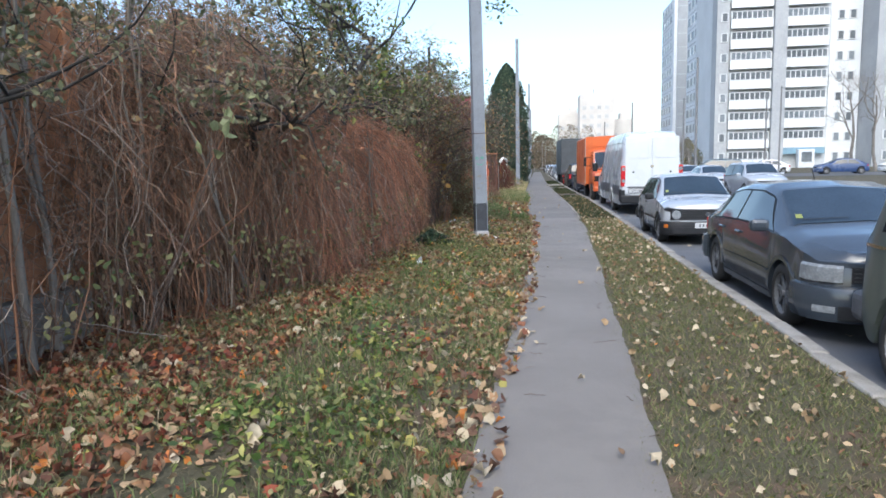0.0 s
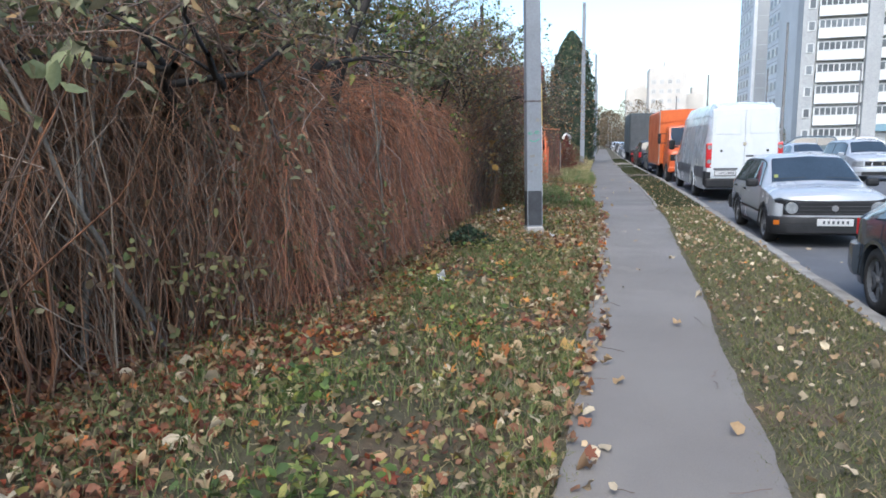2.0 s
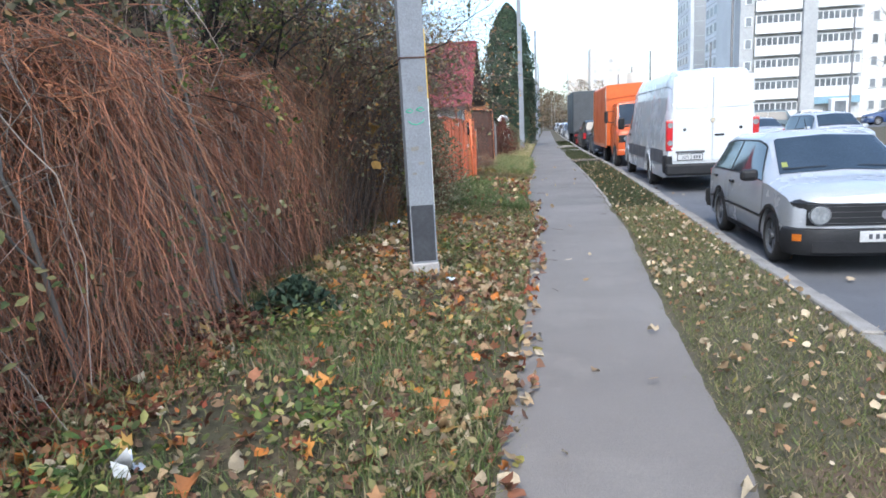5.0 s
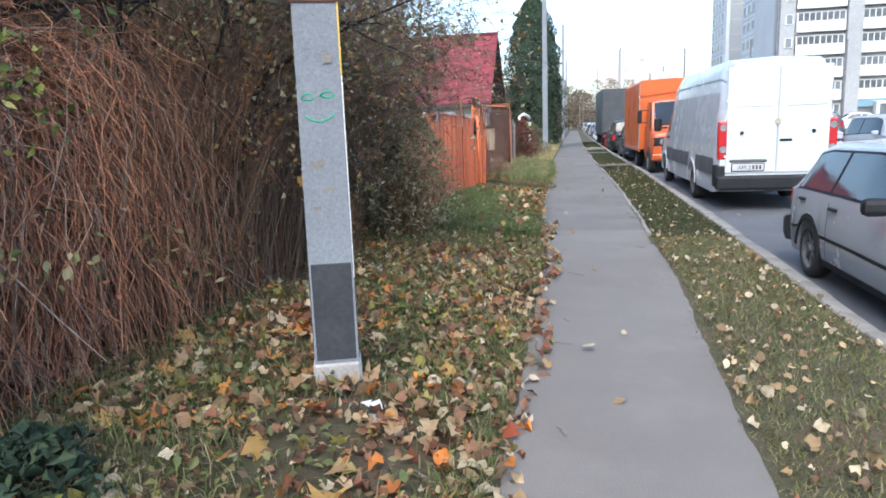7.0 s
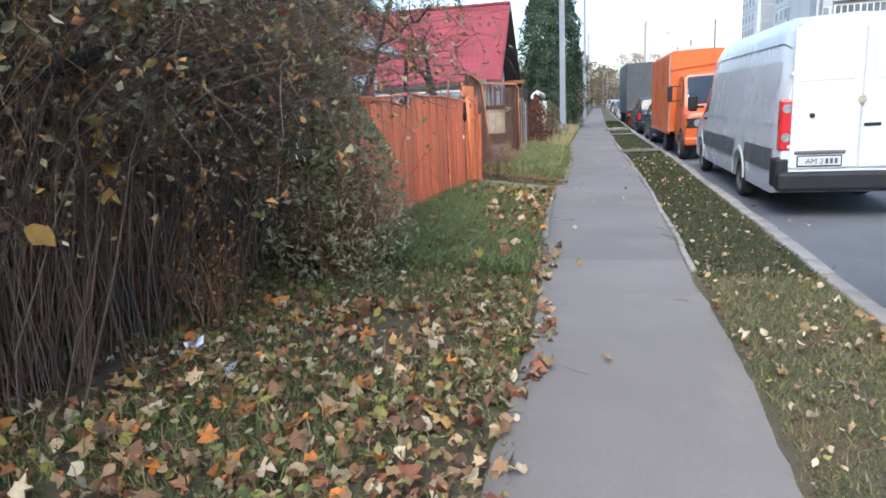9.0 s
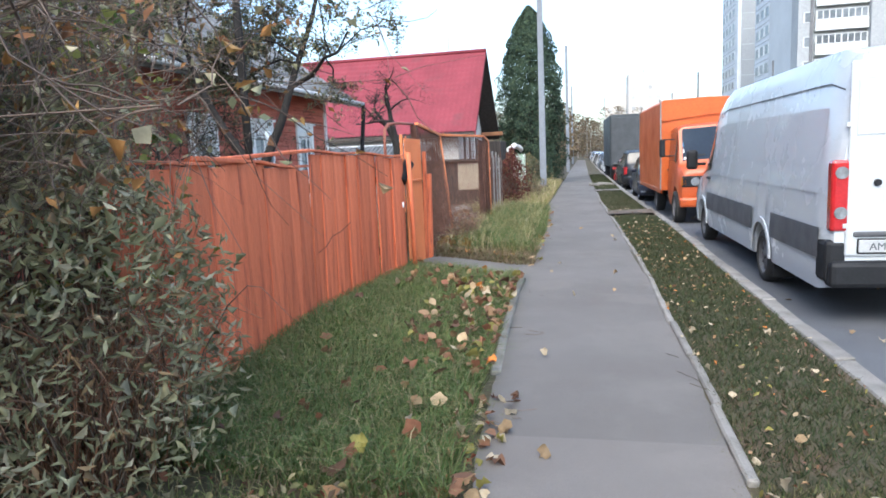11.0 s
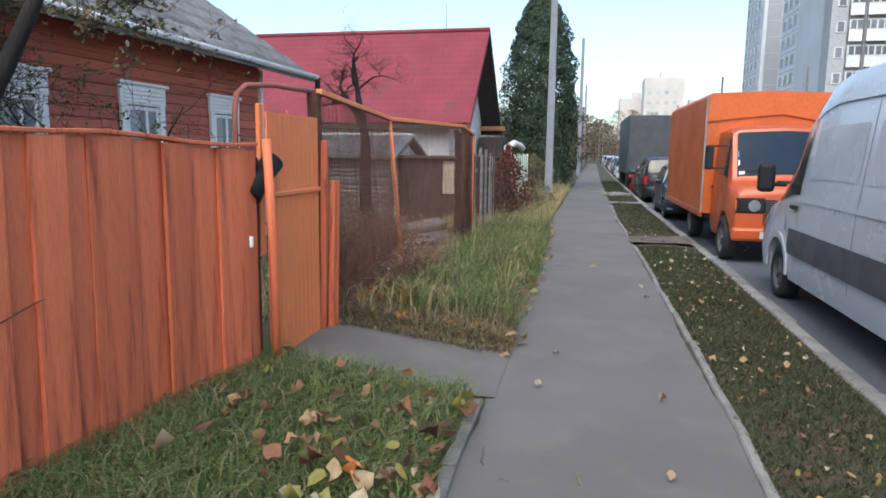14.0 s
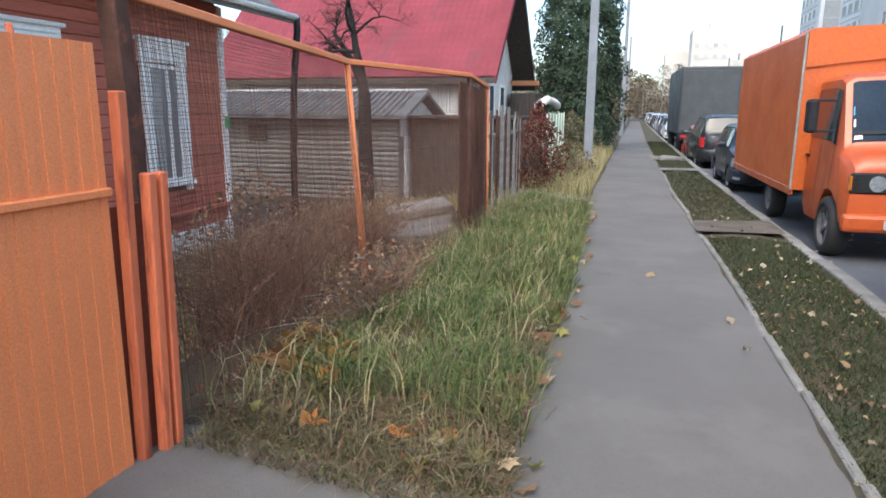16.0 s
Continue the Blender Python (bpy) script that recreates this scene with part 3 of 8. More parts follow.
# ---- street poles ----
def concrete_pole(x, y, h, wide, label, marked=False, base=0.1):
    t = thing("street_pole", label, "street pole", pose(x, y, base, -2.6 if marked else 0, 0, 20 if marked else 0))
    a, b = wide / 2, wide * 0.31
    bm = bmesh.new()
    prev = None
    for z, s in ((-0.3, 1), (0, 1), (h * 0.5, 0.88), (h, 0.75)):
        ring = [bm.verts.new((sx * a * s, sy * a * 0.8 * s, z)) for sx, sy in ((-1, -1), (1, -1), (1, 1), (-1, 1))]
        if prev:
            for i in range(4):
                bm.faces.new((prev[i], prev[(i + 1) % 4], ring[(i + 1) % 4], ring[i]))
        prev = ring
    bm.faces.new(prev)
    bmesh.ops.bevel(bm, geom=[e for e in bm.edges if abs(e.verts[0].co.z - e.verts[1].co.z) > 0.1], offset=0.02, segments=2, affect="EDGES")
    part("shaft", bm, POLE_GREY, t)
    if marked:
        d = a * 0.8
        part("footing", box_bm(wide * 1.1, wide * 0.9, 0.12, (0, 0, -0.02), 0.015), mat("chipped footing", (0.42, 0.41, 0.4), (0.3, 0.29, 0.28), bump=0.4), t, "chipped pale concrete footing")
        part("paint_band", box_bm(wide + 0.006, wide * 0.8 + 0.006, 0.56, (0, 0, 0.1), 0.02), POLE_DARK, t, "dark grey painted band")
        part("whitewash", box_bm(0.006, wide * 0.72, 1.55, (a * 0.992, 0, 0.56), 0.0), POLE_WHITE, t, "flaking whitewashed strip")
        part("plate", box_bm(0.008, wide * 0.78, 0.62, (a * 0.985, 0, 1.62), 0.0), YELLOW, t, "yellow painted number strip")
        for i in range(6):
            part("number_bar", box_bm(0.004, wide * (0.3 if i % 2 else 0.18), 0.035, (a * 0.985 + 0.006, 0.01, 1.7 + i * 0.085)), POLE_DARK, t)
        part("band", box_bm(wide + 0.004, wide * 0.8 + 0.004, 0.012, (0, 0, 1.98)), RUST, t, "thin wire band")
        for pts in ([(-0.095, 1.50), (-0.08, 1.525), (-0.05, 1.53), (-0.025, 1.505), (-0.05, 1.495), (-0.085, 1.50)], [(0.0, 1.515), (0.02, 1.535), (0.055, 1.54), (0.075, 1.515), (0.045, 1.505), (0.01, 1.515)], [(-0.08, 1.42), (-0.05, 1.395), (0.0, 1.385), (0.05, 1.405), (0.07, 1.43)]):
            part("graffiti", tube_bm([(px, -d * 0.93, pz) for px, pz in pts], 0.0065, 6), GREEN_INK, t, "smudged green paint scrawl")
        for px, pz, w in ((-0.03, 1.15, 0.07), (0.02, 1.02, 0.05), (-0.05, 0.93, 0.04)):
            part("paper_scrap", box_bm(w, 0.003, w * 0.5, (px, -d * 0.95 - 0.002, pz), rot=Matrix.Rotation(0.2 - w * 5, 4, "Y")), KERB, t, "torn remains of a pasted notice")
        part("notice", box_bm(0.045, 0.003, 0.05, (0.05, -d - 0.002, 1.68)), KERB, t, "torn paper notice")
    return t


concrete_pole(0.212, 13.52, 9.2, 0.238, "grey concrete street pole with whitewash and dark base band", True, 0.13)
concrete_pole(0.0, 43.0, 9.1, 0.25, "pale grey concrete street pole in tall grass")
concrete_pole(0.35, 68.0, 9.3, 0.25, "pale grey concrete street pole by a hedge")
concrete_pole(0.1, 100.0, 9.3, 0.25, "distant grey concrete street pole")

def arch_ring(r, w, d, at, side):
    """A raised lip over a wheel opening."""
    pts = [(math.cos(a) * (r + w), math.sin(a) * (r + w)) for a in np.linspace(0, math.pi, 15)] + [(math.cos(a) * r, math.sin(a) * r) for a in np.linspace(math.pi, 0, 15)]
    return poly_bm(pts, 0, d * side, at=at)


# ---- vehicles ----
class Shell:
    """A car body lofted from stations along y; front at +y. Keys are (y, value) lists."""

    def __init__(self, length, half, clear, top, belt, roof_half, wheels, arch, crown=0.03, nose=0.75, sill=0.95, tuck=0.06, step=0.07, plan=None):
        self.plan = plan
        self.half, self.clear, self.length = half, clear, length
        self.top, self.belt, self.roof_half = top, belt, roof_half
        self.wheels, self.arch, self.crown, self.nose, self.sill, self.tuck, self.step = wheels, arch, crown, nose, sill, tuck, step

    def key(self, keys, y):
        return float(np.interp(y, [k[0] for k in keys], [k[1] for k in keys]))

    def section(self, y):
        L = self.length / 2
        edge = max(0.0, (abs(y) - (L - 0.35)) / 0.35)
        w = self.half * (1 - (1 - self.nose) * edge ** 2.2)
        if self.plan:
            d, p = self.plan
            e = min(0.97, max(0.0, (abs(y) - (L - d)) / d))
            w = self.half * (1 - e ** p) ** (1 / p)
        zb = self.clear + 0.08 * edge ** 2
        for wy in self.wheels:
            d = abs(y - wy)
            if d < self.arch:
                zb = max(zb, self.arch * 0.93 + (math.sqrt(self.arch ** 2 - d * d) - self.arch * 0.07) * 1.0 if d < self.arch else zb)
                zb = max(self.clear, math.sqrt(max(0, self.arch ** 2 - d * d)) + self.arch * 0.9)
        top, belt = self.key(self.top, y), self.key(self.belt, y)
        belt = min(belt, top - 0.02)
        rh = self.key(self.roof_half, y) * w
        zb = min(zb, belt - 0.12)
        mid = max(zb + 0.02, self.clear + 0.45 * (belt - self.clear))
        low = max(zb + 0.01, self.clear + 0.18 * (belt - self.clear))
        return [(w * self.sill, zb), (w * 0.985, low), (w, mid), (w * 0.975, belt), (rh + (w * 0.975 - rh) * 0.04, top - min(self.tuck, (top - belt) * 0.45)), (rh * 0.88, top - 0.006), (0, top + self.crown)]

    def at(self, y, u):
        """u 0..6 along the half section, from the sill to the roof's middle."""
        s = self.section(y)
        i = min(5, int(u))
        f = u - i
        return s[i][0] * (1 - f) + s[i + 1][0] * f, s[i][1] * (1 - f) + s[i + 1][1] * f

    def body(self):
        L = self.length / 2
        ys = sorted(set(np.round(list(np.arange(-L, L, self.step)) + [L] + [q * (L - d) for d in (0.012, 0.03, 0.05, 0.1) for q in (-1, 1)], 4)))
        verts, faces = [], []
        for y in ys:
            s = self.section(y)
            verts += [(-x, y, z) for x, z in s] + [(x, y, z) for x, z in reversed(s[:-1])]
        n = 13
        for i in range(len(ys) - 1):
            for j in range(n - 1):
                faces.append((i * n + j, i * n + j + 1, (i + 1) * n + j + 1, (i + 1) * n + j))
            faces.append((i * n + n - 1, i * n, (i + 1) * n, (i + 1) * n + n - 1))
        faces.append(tuple(range(n)))
        faces.append(tuple(reversed(range((len(ys) - 1) * n, len(ys) * n))))
        me = mesh_of("body", verts, faces)
        bm = bmesh.new()
        bm.from_mesh(me)
        bmesh.ops.recalc_face_normals(bm, faces=bm.faces)
        bm.to_mesh(me)
        bm.free()
        me.polygons.foreach_set("use_smooth", [True] * len(me.polygons))
        me.set_sharp_from_angle(angle=radians(32))
        return me

    def patch(self, y0, y1, u0, u1, side, off=0.006, ny=8, nu=4, slant0=0.0, slant1=0.0):
        """A skin over part of the body: side -1 or 1, or 0 for a pane across both sides."""
        verts, faces = [], []
        us = list(np.linspace(u0, u1, nu + 1))
        for i in range(ny + 1):
            row = []
            for j, u in enumerate(us):
                g = j / nu
                y = (y0 + slant0 * g) * (1 - i / ny) + (y1 + slant1 * g) * i / ny
                x, z = self.at(y, u)
                xa, za = self.at(y, min(6, u + 0.05))
                xb, zb = self.at(y, max(0, u - 0.05))
                nx, nz = za - zb, xb - xa
                k = math.hypot(nx, nz) or 1
                ya = self.at(y + 0.03, u)
                yb = self.at(y - 0.03, u)
                tilt = -(ya[1] - yb[1]) / 0.06 * abs(nz / k) - (ya[0] - yb[0]) / 0.06 * abs(nx / k)
                v = Vector((nx / k, tilt, nz / k)).normalized() * off
                row.append((x + v.x, y + v.y, z + v.z))
            if side == 0:
                row = [(-x, y, z) for x, y, z in row] + [r for r in reversed(row)][1 if us[-1] >= 6 else 0:]
            else:
                row = [(side * x, y, z) for x, y, z in row]
            verts.append(row)
        k = len(verts[0])
        for i in range(ny):
            for j in range(k - 1):
                a = i * k + j
                faces.append((a, a + 1, a + k + 1, a + k) if side >= 0 else (a, a + k, a + k + 1, a + 1))
        return mesh_of("skin", [v for r in verts for v in r], faces, True)


def wheel_parts(parent, x, y, r, width, side, rim=RIM_GREY, spokes=7):
    """One road wheel: tyre, rim, hub cap. side -1: its face looks to -x."""
    turn = pose(x, y, r, 0, -90 if side < 0 else 90, 0)
    w = thing_part("wheel", parent, turn)
    bm = bmesh.new()
    prof = [(r * 0.66, 0.0), (r * 0.66, width * 0.46), (r * 0.78, width * 0.5), (r * 0.95, width * 0.42), (r, width * 0.25), (r, -width * 0.3), (r * 0.93, -width * 0.5), (r * 0.6, -width * 0.5)]
    n = 22
    rings = [[bm.verts.new((a * math.cos(i * 2 * math.pi / n), a * math.sin(i * 2 * math.pi / n), b)) for a, b in prof] for i in range(n)]
    for i in range(n):
        for j in range(len(prof) - 1):
            bm.faces.new((rings[i][j], rings[i][j + 1], rings[(i + 1) % n][j + 1], rings[(i + 1) % n][j]))
    bmesh.ops.recalc_face_normals(bm, faces=bm.faces)
    for f in bm.faces:
        f.smooth = True
    part("tyre", bm, RUBBER, w)
    bm = cyl_bm(r * 0.64, r * 0.64, 0.02, (0, 0, width * 0.12), 24)
    part("rim_dish", bm, BLACK_TRIM, w)
    bm = bmesh.new()
    for i in range(spokes):
        a = i * 2 * math.pi / spokes
        box_bm(r * 0.5, r * 0.17, 0.02, (math.cos(a) * r * 0.36, math.sin(a) * r * 0.36, width * 0.2), 0.006, bm, Matrix.Rotation(a, 4, "Z"))
    cyl_bm(r * 0.16, r * 0.13, 0.05, (0, 0, width * 0.18), 14, bm)
    n = 26
    ring = []
    for i in range(n):
        c, s = math.cos(i * 2 * math.pi / n), math.sin(i * 2 * math.pi / n)
        ring.append([bm.verts.new((a * c, a * s, b)) for a, b in ((r * 0.57, width * 0.2), (r * 0.60, width * 0.27), (r * 0.665, width * 0.44), (r * 0.665, width * 0.1))])
    for i in range(n):
        for j in range(3):
            bm.faces.new((ring[i][j], ring[i][j + 1], ring[(i + 1) % n][j + 1], ring[(i + 1) % n][j]))
    part("rim", bm, rim, w)
    return w


def thing_part(name, parent, m):
    e = new(name)
    e.empty_display_size = 0.05
    e.parent = parent
    e.matrix_basis = m
    return e


def wrap(L, half, d, p, section, a0=0.0, a1=180.0, n=28, end=1, cap=True):
    """A band bent round a car's end: section holds (outward, z) points from low to high; angles run over the plan's rounded end."""
    rows = []
    for k in range(n + 1):
        th = radians(a0 + (a1 - a0) * k / n)
        c, q = math.cos(th), math.sin(th)
        x = half * math.copysign(abs(c) ** (2 / p), c)
        y = (L - d) + d * abs(q) ** (2 / p)
        nx, ny = math.copysign(abs(c) ** (2 - 2 / p) / half, c), abs(q) ** (2 - 2 / p) / d
        m = math.hypot(nx, ny) or 1
        rows.append([(x + nx / m * o, end * (y + ny / m * o), z) for o, z in section])
    k = len(section)
    verts = [v for r in rows for v in r]
    faces = [(i * k + j, i * k + j + 1, (i + 1) * k + j + 1, (i + 1) * k + j) for i in range(n) for j in range(k - 1)]
    if cap:
        faces += [tuple(range(k)), tuple(reversed(range(n * k, n * k + k)))]
    me = mesh_of("band", verts, faces)
    bm = bmesh.new()
    bm.from_mesh(me)
    bmesh.ops.recalc_face_normals(bm, faces=bm.faces)
    bm.to_mesh(me)
    bm.free()
    me.polygons.foreach_set("use_smooth", [True] * len(me.polygons))
    me.set_sharp_from_angle(angle=radians(35))
    return me


def car(label, m, colour, length=4.2, half=0.85, height=1.42, hood=0.88, kind="hatch", wheels=None, r=0.31, details=True, plate_front=True, rim=RIM_GREY, bumper=None, group="", sticker=False, category="car", lights="square", tail=0.88):
    """A passenger car; its front looks to +y."""
    L = length / 2
    wheels = wheels or (-L + 0.75, L - 0.82)
    h0, t0 = hood, tail
    boxy = lights == "round"
    nose_z = h0 - (0.1 if boxy else 0.13)
    front = [(L - 0.86, h0 + 0.03), (L - 0.45, h0 - 0.015), (L - 0.12, nose_z + 0.03), (L - 0.05, nose_z), (L - 0.02, nose_z - 0.05), (L, nose_z - 0.1)] if boxy else [(L - 0.95, h0 + 0.04), (L - 0.6, h0 + 0.0), (L - 0.3, h0 - 0.08), (L - 0.12, nose_z + 0.03), (L - 0.03, nose_z - 0.04), (L, nose_z - 0.12)]
    if kind == "hatch":
        top = [(-L, 0.74), (-L + 0.04, t0), (-L + 0.12, t0 + 0.05), (-L + 0.5, height - 0.07), (-L + 0.8, height - 0.015), (0.0, height + 0.01), (0.3, height - 0.035), (L - 0.98, h0 + 0.06)] + front
    elif kind == "sedan":
        top = [(-L, 0.78), (-L + 0.05, t0 + 0.06), (-L + 0.42, t0 + 0.12), (-L + 1.15, height - 0.07), (-L + 1.6, height - 0.01), (0.05, height), (0.42, height - 0.06), (L - 1.06, h0 + 0.07)] + front
    else:  # tall estate or off-roader
        top = [(-L, 0.8), (-L + 0.05, t0 + 0.15), (-L + 0.2, t0 + 0.25), (-L + 0.42, height - 0.06), (-L + 0.7, height), (0.2, height + 0.01), (0.5, height - 0.05), (L - 1.02, h0 + 0.08)] + front
    belt = [(-L, 0.66), (-L + 0.1, t0 - 0.02), (0, h0 - 0.02), (L - 0.95, h0 - 0.04), (L - 0.35, nose_z - 0.02), (L, nose_z - 0.16)]
    ys = [k[0] for k in top]
    roof_half = [(-L, 0.86), (ys[2], 0.87), (ys[3], 0.74), (ys[4], 0.72), (ys[6], 0.72), (ys[7], 0.88), (L, 0.88)]
    plan = (0.32, 3.6) if boxy else (0.62, 3.0)
    sh = Shell(length, half, 0.2, top, belt, roof_half, wheels, r * 1.16, crown=0.025, plan=plan, step=0.05)
    c = thing("car", label, category, m, group)
    part("body", sh.body(), colour, c)
    bumper = bumper or colour
    part("underbody", box_bm(half * 1.66, length * 0.86, 0.35, (0, 0, 0.2), 0.05), BLACK_TRIM, c)
    for wy in wheels:
        for s in (-1, 1):
            wheel_parts(c, s * (half - 0.1), wy, r, 0.19, s, rim)
            if details:
                part("arch_trim", arch_ring(r * 1.12, 0.045, 0.012, (s * (half - 0.004), wy, r * 0.98), s), BLACK_TRIM if boxy else colour, c)
    # glass
    w1 = ys[7]
    part("windscreen", sh.patch(ys[6] + 0.03, w1 - 0.02, 4.62, 6, 0, 0.008), SCREEN_GLASS, c)
    part("rear_window", sh.patch(ys[2] + 0.05, ys[3] - 0.02, 4.75, 6, 0, 0.008), CAR_GLASS, c)
    lo, hi = 3.1, 3.9
    split = ys[3] + (ys[6] - ys[3]) * 0.47
    doors = [(ys[3] - (0.3 if kind == "sedan" else 0.1), split - 0.03, 0.34 if kind == "sedan" else 0.16, 0.0), (split + 0.03, w1 - 0.22, 0.0, ys[6] - w1 + 0.26)]
    for s in (-1, 1):
        for y0, y1, s0, s1 in doors:
            if details:
                part("window_seal", sh.patch(y0 - 0.035, y1 + 0.03, lo - 0.05, hi + 0.05, s, 0.005, 10, 3, s0, s1), BLACK_TRIM, c)
            part("side_window", sh.patch(y0, y1, lo, hi, s, 0.009, 10, 3, s0, s1), CAR_GLASS, c)
        if details:
            for y in (ys[3] - 0.12, split, w1 - 0.14):
                part("door_gap", sh.patch(y, y + 0.012, 0.6, 3.05, s, 0.004, 1, 8), BLACK_TRIM, c)
            for y in (ys[3] + 0.1, split + 0.14):
                x, z = sh.at(y, 2.7)
                part("door_handle", box_bm(0.035, 0.17, 0.03, (s * (x + 0.012), y, z), 0.008), BLACK_TRIM if boxy else colour, c)
            x, z = sh.at(w1 - 0.34, 3.0)
            part("wing_mirror", box_bm(0.2, 0.12, 0.14, (s * (x + 0.12), w1 - 0.3, z + 0.01), 0.045, seg=2), BLACK_TRIM if boxy else colour, c)
            part("side_trim", sh.patch(-L + 0.34, L - 0.4, 1.8, 1.98, s, 0.012, 30, 1), BLACK_TRIM if boxy else colour, c)
            part("sill_trim", sh.patch(wheels[0] + r * 1.2, wheels[1] - r * 1.2, 0.0, 0.55, s, 0.008, 12, 2), BLACK_TRIM if boxy else colour, c)
    # ends: bumpers, lamps and grille bent round the nose
    d, p = plan
    zb = 0.5 if boxy else 0.55
    sec = [(-0.05, 0.2), (0.035, 0.22), (0.06, 0.3), (0.06, zb - 0.06), (0.045, zb - 0.02), (-0.05, zb)]
    part("front_bumper", wrap(L, half, d, p, sec, 3, 177), bumper, c, "wide black plastic bumper" if boxy else "")
    part("rear_bumper", wrap(L, half, d, p, [(o, z + 0.08) for o, z in sec], 3, 177, end=-1), bumper, c)
    if details:
        part("lower_intake", wrap(L, half, d, p, [(0.05, 0.24), (0.068, 0.25), (0.068, 0.37), (0.05, 0.38)], 50, 130), BLACK_TRIM, c)
    g0, g1 = (zb + 0.015, nose_z - 0.06) if boxy else (zb + 0.03, nose_z - 0.09)
    flat = lambda z0, z1, o=0.012: [(-0.06, z0), (o, z0 + 0.005), (o, z1 - 0.005), (-0.06, z1)]
    part("fascia", wrap(L, half * 0.99, d, p, [(-0.08, zb - 0.03), (-0.012, zb - 0.01), (-0.012, nose_z - 0.06), (-0.1, nose_z - 0.01)], 3, 177), BLACK_TRIM if boxy else colour, c)
    part("grille", wrap(L, half, d, p, flat(g0, g1), 42 if boxy else 58, 138 if boxy else 122), BLACK_TRIM, c)
    if details:
        for i in range(4):
            z = g0 + (g1 - g0) * (i + 0.5) / 4
            part("grille_bar", wrap(L, half, d, p, flat(z - 0.006, z + 0.006, 0.018), 48 if boxy else 60, 132 if boxy else 120, 12), GREY_TRIM if boxy or i < 3 else CHROME, c)
        part("badge", cyl_bm(0.05, 0.045, 0.012, (0, L + 0.03, (g0 + g1) / 2), 16, rot=Matrix.Rotation(radians(90), 4, "X")), CHROME, c)
    for s in (-1, 1):
        if boxy:
            hx = half * 0.72
            part("headlight_ring", cyl_bm(0.105, 0.105, 0.03, (s * hx, L + 0.0, (g0 + g1) / 2), 22, rot=Matrix.Rotation(radians(90), 4, "X")), CHROME, c)
            part("headlight", cyl_bm(0.09, 0.075, 0.05, (s * hx, L + 0.01, (g0 + g1) / 2), 22, rot=Matrix.Rotation(radians(90), 4, "X")), LAMP_CLEAR, c)
            part("indicator", wrap(L, half, d, p, flat(zb - 0.14, zb - 0.06, 0.066), 26 if s > 0 else 142, 38 if s > 0 else 154, 5), LAMP_AMBER, c)
        else:
            a, b = (9, 52) if s > 0 else (128, 171)
            part("headlight", wrap(L, half, d, p, [(-0.02, g0 - 0.02), (0.014, g0 + 0.0), (0.004, g1 - 0.02), (-0.05, g1 + 0.045)], a, b, 10), LAMP_CLEAR, c)
            part("fog_light", wrap(L, half, d, p, flat(0.3, 0.37, 0.066), 30 if s > 0 else 132, 48 if s > 0 else 150, 6), LAMP_CLEAR, c)
        part("tail_light", wrap(L, half, d, p, flat(0.68, 0.86 if kind != "suv" else 1.0, 0.004), 24 if s > 0 else 136, 44 if s > 0 else 156, 8, end=-1), LAMP_RED, c)
    if plate_front:
        q = part("number_plate", box_bm(0.5, 0.012, 0.11, (0, L + 0.068, 0.36), 0.004), PLATE, c)
        for i in range(6):
            part("letter_bar", box_bm(0.032, 0.004, 0.05, (-0.17 + i * 0.065, L + 0.076, 0.39)), INK, q)
    part("number_plate", box_bm(0.5, 0.012, 0.11, (0, -L - 0.012, 0.66), 0.004), PLATE, c)
    if details:
        for i in (-1, 1):
            part("wiper", sh.patch(w1 - 0.09, w1 - 0.075, 5.0, 5.75, i, 0.02, 1, 4), BLACK_TRIM, c)
        part("aerial", tube_bm([(0, -0.2, height), (0, -0.32, height + 0.16)], 0.006, 5), BLACK_TRIM, c)
    if sticker:
        part("sticker", sh.patch(w1 - 0.2, w1 - 0.12, 5.0, 5.1, -1 if sticker < 0 else 1, 0.014, 1, 1), STICKER_GREEN, c)
    return c


def facing_us(x, y, turn=0.0):
    return pose(x, y, ROAD_Z, 0, 0, 180 + turn)


SILVER = paint("silver paint", (0.34, 0.365, 0.40), 0.22, 0.1)
GREY_BLUE = paint("dark grey-blue paint", (0.045, 0.056, 0.072), 0.16, 0.1)
DARK_RIM = mat("dark wheel cover", (0.11, 0.115, 0.125), (0.08, 0.084, 0.09), rough=0.45, bump=0.05)
# dark saloon, silver hatchback
car("dark grey-blue saloon car parked at the kerb", facing_us(4.68, 9.12), GREY_BLUE, 4.5, 0.87, 1.42, 0.95, "sedan", (-1.3, 1.3), 0.32, rim=DARK_RIM, sticker=1, plate_front=False)
car("silver square-edged hatchback with black bumpers parked at the kerb", facing_us(4.68, 16.45), SILVER, 3.9, 0.83, 1.4, 0.9, "hatch", (-1.12, 1.15), 0.29, bumper=BLACK_TRIM, lights="round", sticker=1, rim=DARK_RIM)
car("dark navy compact car with silver headlights parked at the kerb", facing_us(4.25, 40.9, 1.5), paint("navy paint", (0.018, 0.022, 0.04)), 3.8, 0.83, 1.5, 0.98, "suv", None, 0.29)
car("black off-road estate car with red tail lights", pose(4.1, 47.8, ROAD_Z, 0, 0, 1.5), paint("black paint", (0.014, 0.015, 0.018)), 4.5, 0.92, 1.68, 1.02, "suv", None, 0.34, plate_front=False)
car("small red car parked behind a lorry", pose(3.75, 50.2, ROAD_Z, 0, 0, 1.5), paint("red paint", (0.3, 0.02, 0.02)), 2.6, 0.6, 1.3, 0.85, "hatch", None, 0.28, details=False)


